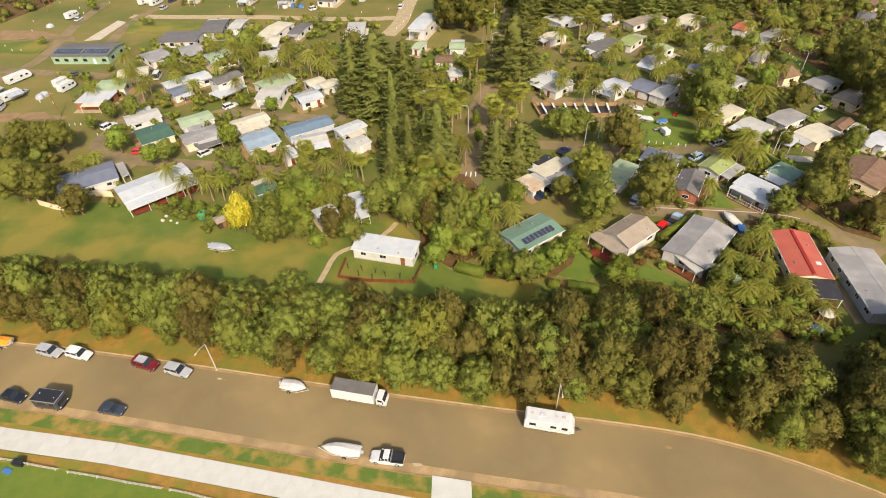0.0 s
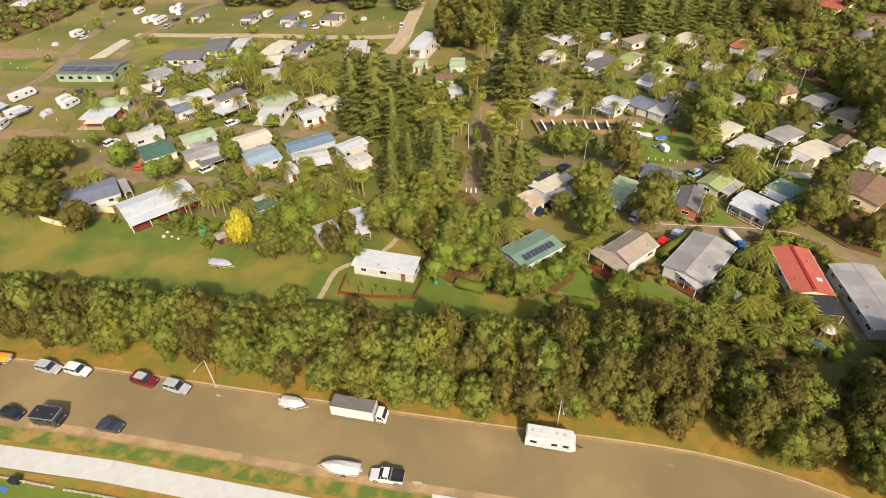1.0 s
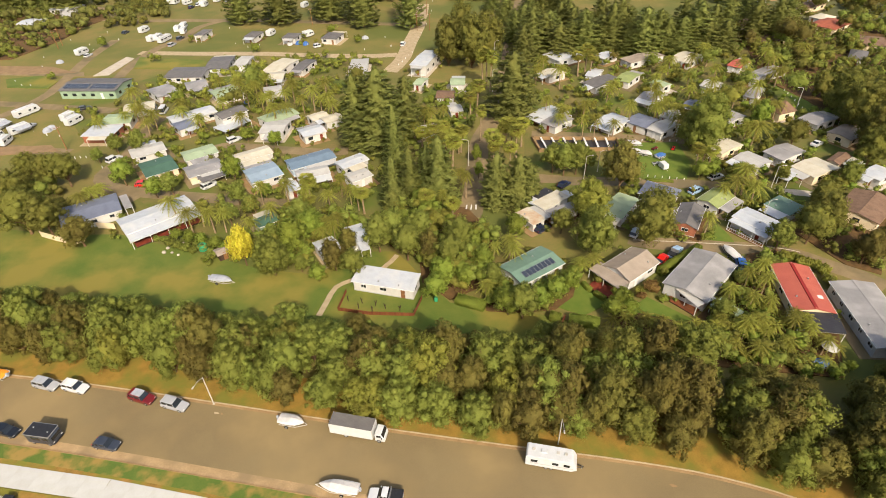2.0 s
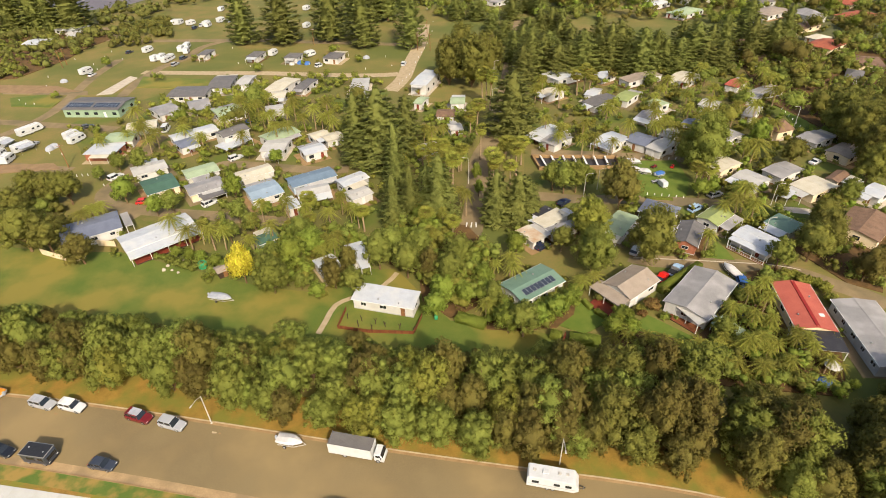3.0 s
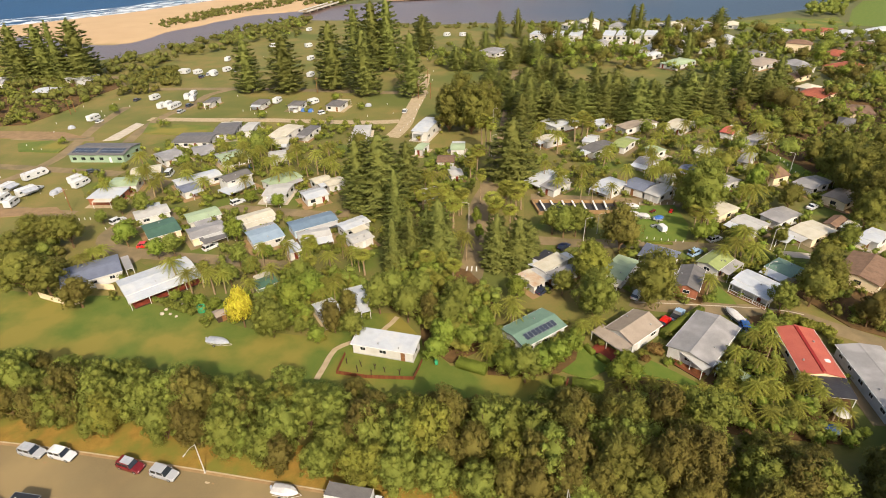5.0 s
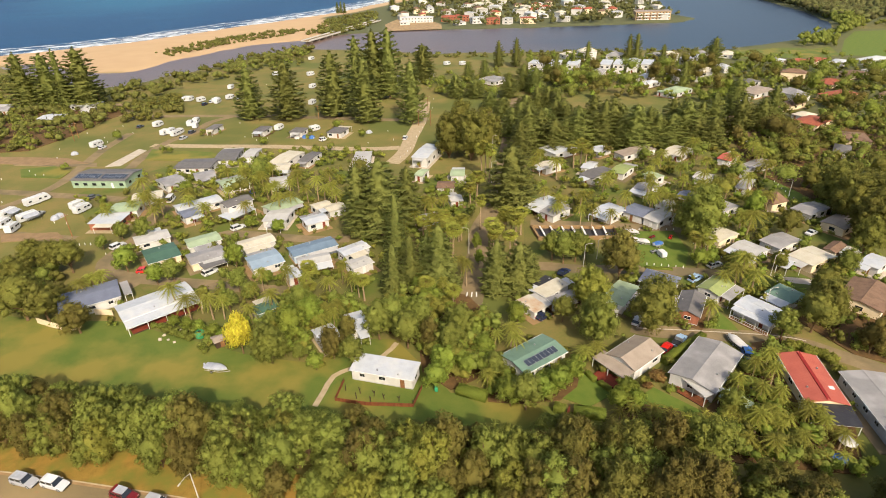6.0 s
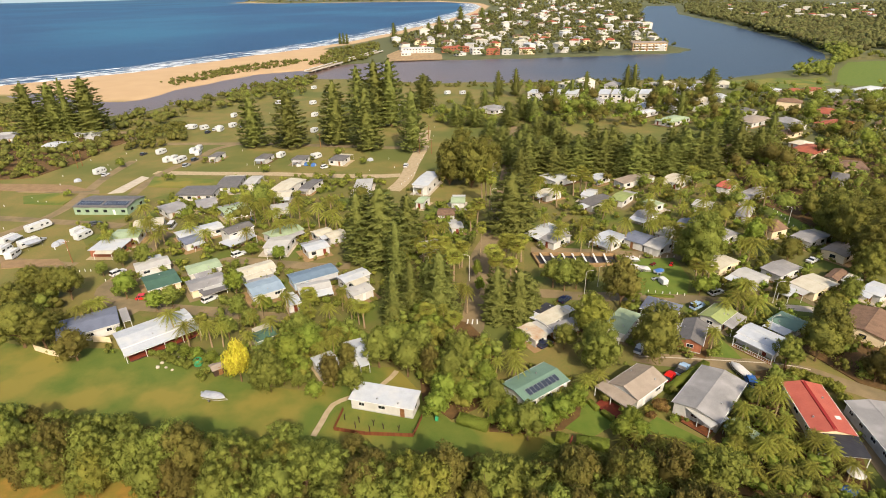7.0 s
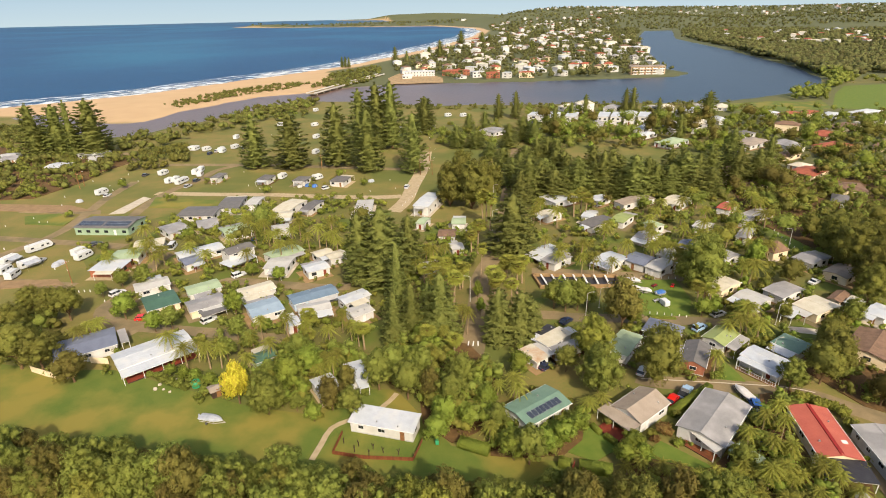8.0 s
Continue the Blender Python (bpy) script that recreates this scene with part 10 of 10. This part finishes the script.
woods([(425, 640), (455, 725), (512, 970), (590, 1370), (745, 1790), (700, 1830), (800, 1700), (640, 1300), (560, 960), (500, 690), (450, 600)], 700, 41, "leaf_far", 0.9, (5, 8.5), (8, 14), "dense woods along the lagoon bank", cards=24)
woods([(250, 455), (365, 500), (400, 560), (425, 620), (470, 600), (440, 545), (380, 480), (260, 440)], 60, 42, "leaf_gum", 0.6, (2.5, 5), (4, 9), "scattered trees on the lagoon bank", cards=70)
woods([(510, 985), (452, 725), (428, 655), (575, 590), (760, 800), (660, 1050)], 1300, 29, "leaf_far", 0.9, (5, 9), (8, 14), "dense woods along the lagoon bank", cards=26)
woods([(-292, 372), (-262, 370), (-296, 424), (-330, 427), (-335, 390)], 120, 39, "leaf_scrub", 0.5, (2.2, 4.5), (2, 4), "low salt-bush scrub on the sand dune")
woods([(290, 472), (369, 545), (416, 630), (450, 715), (478, 715), (446, 620), (398, 556), (350, 506), (312, 466)], 260, 43, "leaf_gum", 0.6, (3.2, 6), (6, 12), "dense trees between the lagoon and the fairway", cards=60)
# dunes, spit and lagoon banks
woods([(-252, 526.4), (-229.6, 506.2), (-196, 576.8), (-156.8, 621.6), (-143.4, 672), (-184.8, 660.8), (-229.6, 593.6)], 270, 31, "leaf_scrub", 0.45, (1.6, 4.4), (1.2, 3), "low salt-bush scrub on the sand dune")
woods([(-134.4, 627.2), (-106.4, 610.4), (-78.4, 660.8), (-69.4, 772.8), (-84, 851.2), (-134.4, 761.6)], 260, 32, "leaf_scrub", 0.5, (2.8, 5.6), (2.2, 4.5), "low salt-bush scrub on the sand dune")
woods([(-369.6, 453.6), (-280, 392), (-224, 369.6), (-240.8, 280), (-369.6, 201.6), (-537.6, 224), (-537.6, 358.4)], 170, 33, "leaf_scrub", 0.45, (2.4, 4.6), (3.5, 7), "dense coastal scrub beside the lagoon")
woods([(-212.8, 375.2), (-168, 442.4), (-154.6, 481.6), (-123.2, 526.4), (-106.4, 509.6), (-134.4, 425.6), (-184.8, 336), (-224, 324.8)], 130, 34, "leaf_scrub", 0.5, (2.8, 5), (3.4, 7.8), "dense coastal scrub beside the lagoon")
woods([(-240.8, 336), (-179.2, 324.8), (-168, 293.4), (-224, 263.2), (-257.6, 280)], 60, 35, "leaf_scrub", 0.5, (2.8, 5), (3.4, 6.7), "dense dark hedge of coastal scrub")
woods([(-67.2, 509.6), (0, 483.8), (123.2, 476), (240.8, 468.2), (240.8, 453.6), (112, 453.6), (0, 464.8), (-56, 481.6)], 170, 36, "leaf_scrub", 0.4, (1.4, 3), (1.6, 4), "lagoon bank trees and reeds")
woods([(67.2, 336), (369.6, 212.8), (450, 350), (335, 410), (268.8, 420), (67.2, 453.6)], 420, 37, "leaf_gum", 0.5, (1.8, 3.6), (4, 9), cards=90)
woods([(145.6, 145.6), (246.4, 123.2), (448, 212.8), (369.6, 224), (201.6, 224), (145.6, 201.6)], 220, 38, "leaf_scrub", 0.55, (2.8, 5), (5.6, 10.1), "dense dark bushland behind the cabins")


def garden_fill():
    """Low shrubs crowding the walls of the park cabins, as one mass for each foliage."""
    rs = np.random.RandomState(5)
    beds = {"leaf_bright": [], "leaf_gum": [], "leaf_dark": [], "leaf_palm": []}
    for fx, fy, fr, L, D, a in list(FOOT):
        if not 70 < fy < 330 or (fy < 96 and fx < 0):
            continue
        for _ in range(8 if fy < 170 else 5):
            side = rs.randint(4)
            u, v = rs.uniform(-0.55, 0.55), rs.uniform(0.9, 2.6)
            lx, ly = ((u * L, D / 2 + v), (u * L, -D / 2 - v - 0.3), (L / 2 + v, u * D), (-L / 2 - v, u * D))[side]
            x, y = fx + lx * math.cos(a) - ly * math.sin(a), fy + lx * math.sin(a) + ly * math.cos(a)
            r = rs.uniform(0.6, 1.5)
            if free(x, y, r * 0.55):
                beds[("leaf_bright", "leaf_gum", "leaf_dark", "leaf_palm", "leaf_gum")[rs.randint(5)]].append((x, y, r, rs.uniform(1.0, 3.4), 0.0))
    for leaf, spots in beds.items():
        scrub("garden_shrubs", "crowded garden shrubs round the cabins", spots, leaf, 0.24, 70, "shrubs")


garden_fill()


def thicket(poly, count, seed, radius, high, leaves=("leaf_bright", "leaf_yellow", "leaf_gum"), label="dense thicket of mixed garden trees", cards=110, size=0.26):
    for i, leaf in enumerate(leaves):
        woods(poly, count // len(leaves), seed + i, leaf, size, radius, high, label, cards)


thicket([(-16.9, 111.8), (-4.9, 121.1), (6.4, 118.0), (12.2, 106.1), (9.0, 88.3), (1.2, 83.9), (-4.6, 89.7), (-5.5, 98.7), (-12.2, 102.9)], 190, 200, (1.5, 2.8), (3.5, 7.5), ("leaf_bright", "leaf_yellow", "leaf_gum"), "dense thicket of mixed garden trees", 110, 0.26)
thicket([(-46.9, 108.6), (-37.4, 118.8), (-19.8, 113.1), (-17.8, 96.4), (-26.6, 91.9), (-40.8, 96.7)], 110, 210, (1.4, 2.4), (2.5, 6), ("leaf_bright", "leaf_yellow", "leaf_gum"), "dense thicket of mixed garden trees", 110, 0.26)
thicket([(8.9, 86.7), (16.3, 89.7), (24.2, 89.4), (29.4, 91.8), (26.3, 83.7), (22.2, 80.2), (14.7, 79.5), (8.3, 80.3)], 75, 220, (1.3, 2.2), (2.0, 4.0), ("leaf_bright", "leaf_yellow", "leaf_gum"), "dense thicket of mixed garden trees", 110, 0.26)
thicket([(32.4, 80.5), (46.5, 75.2), (59.3, 84.0), (67.2, 95.7), (74.8, 97.3), (68.6, 82.1), (64.7, 72.6), (73.9, 72.3), (68.3, 61.1), (36.0, 66.4)], 95, 230, (1.3, 2.4), (2, 5), ("leaf_gum", "leaf_bright", "leaf_dark"), "dense thicket of mixed garden trees", 110, 0.26)
def palm_garden():
    """Low feather palms crowding the gardens behind the tree belt."""
    rnd = random.Random(19)
    area = [(33, 74.5), (44, 72.5), (50, 73), (58, 78), (66, 76), (71, 66), (64, 62.5), (46, 67.5)]
    put = []
    while len(put) < 34:
        x, y = rnd.uniform(32, 72), rnd.uniform(62, 79)
        if inside(area, x, y) and free(x, y, 0.8) and all(math.hypot(x - a, y - b) > 2.0 for a, b in put):
            put.append((x, y))
            plant(rnd.choice(("palm", "tree_fern", "tree_fern")), x, y, rnd.uniform(0.55, 0.85), None, rnd.uniform(0.7, 1.0))


palm_garden()
thicket([(81.4, 104.1), (97.3, 116.3), (116.1, 120.7), (91.8, 87.6), (86.4, 91.2)], 26, 240, (1.2, 2.2), (2, 4.5), ("leaf_dark", "leaf_gum"), "dense thicket of mixed garden trees", 110, 0.26)
thicket([(-131.3, 138.8), (-110.4, 140.9), (-92.8, 115.2), (-112.5, 113.8)], 60, 250, (1.8, 3.2), (3, 6.5), ("leaf_gum", "leaf_dark"), "dense thicket of mixed garden trees", 110, 0.26)
thicket([(-132.9, 187.1), (-37.7, 223.1), (-12.3, 190.0), (-12.1, 121.5), (-47.0, 113.2), (-70.9, 124.3), (-88.8, 136.7), (-103.5, 158.4)], 240, 260, (1.0, 2.1), (1.8, 4.6), ("leaf_gum", "leaf_bright", "leaf_palm", "leaf_dark"), "garden trees between the park cabins", 80, 0.3)
thicket([(40.3, 249.0), (147.9, 268.8), (163.6, 238.8), (136.9, 152.6), (105.7, 111.0), (67.9, 108.0), (41.8, 109.2), (30.7, 119.5), (28.5, 158.9)], 330, 270, (1.1, 2.1), (2.0, 4.8), ("leaf_gum", "leaf_bright", "leaf_palm", "leaf_dark"), "garden trees between the park cabins", 80, 0.3)
thicket([(-18.6, 190.4), (13.3, 199.7), (10.3, 131.7), (-12.1, 121.5)], 90, 280, (1.3, 2.4), (2.5, 5.5), ("leaf_gum", "leaf_bright"), "garden trees beside the avenue", 80, 0.3)
thicket([(-118.9, 208.8), (-45.6, 243.1), (-13.7, 221.3), (-37.7, 223.1), (-99.6, 190.2)], 90, 290, (1.2, 2.2), (2.5, 5.0), ("leaf_gum", "leaf_palm"), "garden trees between the park cabins", 80, 0.3)
thicket([(-202.2, 247.1), (-263.1, 306.2), (-282.6, 359.9), (-209.4, 352.3), (-173.6, 312.5), (-179.3, 296.3), (-179.3, 275.0), (-187.5, 248.4)], 170, 300, (1.8, 3.6), (2, 5), ("leaf_dark", "leaf_scrub", "leaf_gum"), "dense coastal scrub beside the lagoon", 60, 0.5)
thicket([(-171.8, 302.6), (-177.2, 330.0), (-157.1, 346.8), (-140.9, 306.9), (-154.9, 296.3), (-164.8, 291.6)], 80, 310, (2.0, 3.5), (3, 5.5), ("leaf_dark", "leaf_scrub"), "dense dark hedge of coastal scrub", 60, 0.5)
thicket([(131.7, 241.5), (174.8, 266.4), (219.1, 262.4), (131.2, 138.2), (125.4, 153.3), (125.9, 170.8), (119.4, 198.4)], 260, 320, (2.0, 3.6), (4, 9), ("leaf_dark", "leaf_gum", "leaf_dark"), "dense dark bushland behind the cabins", 80, 0.45)
thicket([(196.5, 390.5), (327.3, 406.8), (219.1, 262.4), (174.8, 266.4), (131.7, 241.5), (158.7, 316.9)], 220, 330, (1.6, 3.0), (3, 7), ("leaf_gum", "leaf_oak", "leaf_dark"), "suburban garden trees between houses", 60, 0.5)
thicket([(69.5, 442.0), (213.0, 435.0), (152.7, 303.8), (51.2, 320.9)], 240, 340, (1.8, 3.4), (4, 9), ("leaf_gum", "leaf_oak", "leaf_bright"), "suburban garden trees between houses", 60, 0.5)
thicket([(-176.6, 462.3), (-145.7, 587.7), (-110.8, 526.5), (-102.8, 440.1), (-142.2, 411.4)], 90, 350, (1.8, 3.2), (3, 6), ("leaf_scrub", "leaf_gum"), "lagoon bank trees and scrub", 60, 0.5)
thicket([(-29.0, 387.7), (52.1, 408.8), (43.9, 328.9), (5.1, 330.0), (-19.9, 359.4)], 60, 360, (1.8, 3.2), (3, 7), ("leaf_gum", "leaf_dark"), "park trees by the lagoon", 60, 0.5)
thicket([(40.3, 249.0), (147.9, 268.8), (128.2, 180.7), (91.4, 155.2), (32.1, 158.7)], 130, 370, (0.9, 2.0), (1.6, 4.6), ("leaf_bright", "leaf_palm", "leaf_gum"), "garden trees between the park cabins", 90, 0.28)
thicket([(89.6, 194.5), (135.5, 152.7), (105.7, 111.0), (67.9, 108.0), (61.7, 129.1)], 110, 380, (0.9, 2.0), (1.6, 4.6), ("leaf_bright", "leaf_palm", "leaf_gum"), "garden trees between the park cabins", 90, 0.28)
for _leaf, _spots in FAR.items():
    scrub("park_trees", "mixed broad-crowned park and garden trees", _spots, _leaf, 0.42, 420, "trees")
for _kind in BASE.values():
    for _ob in _kind:
        if not _ob.get("set"):
            for _c in list(_ob.children_recursive) + [_ob]:
                bpy.data.objects.remove(_c)
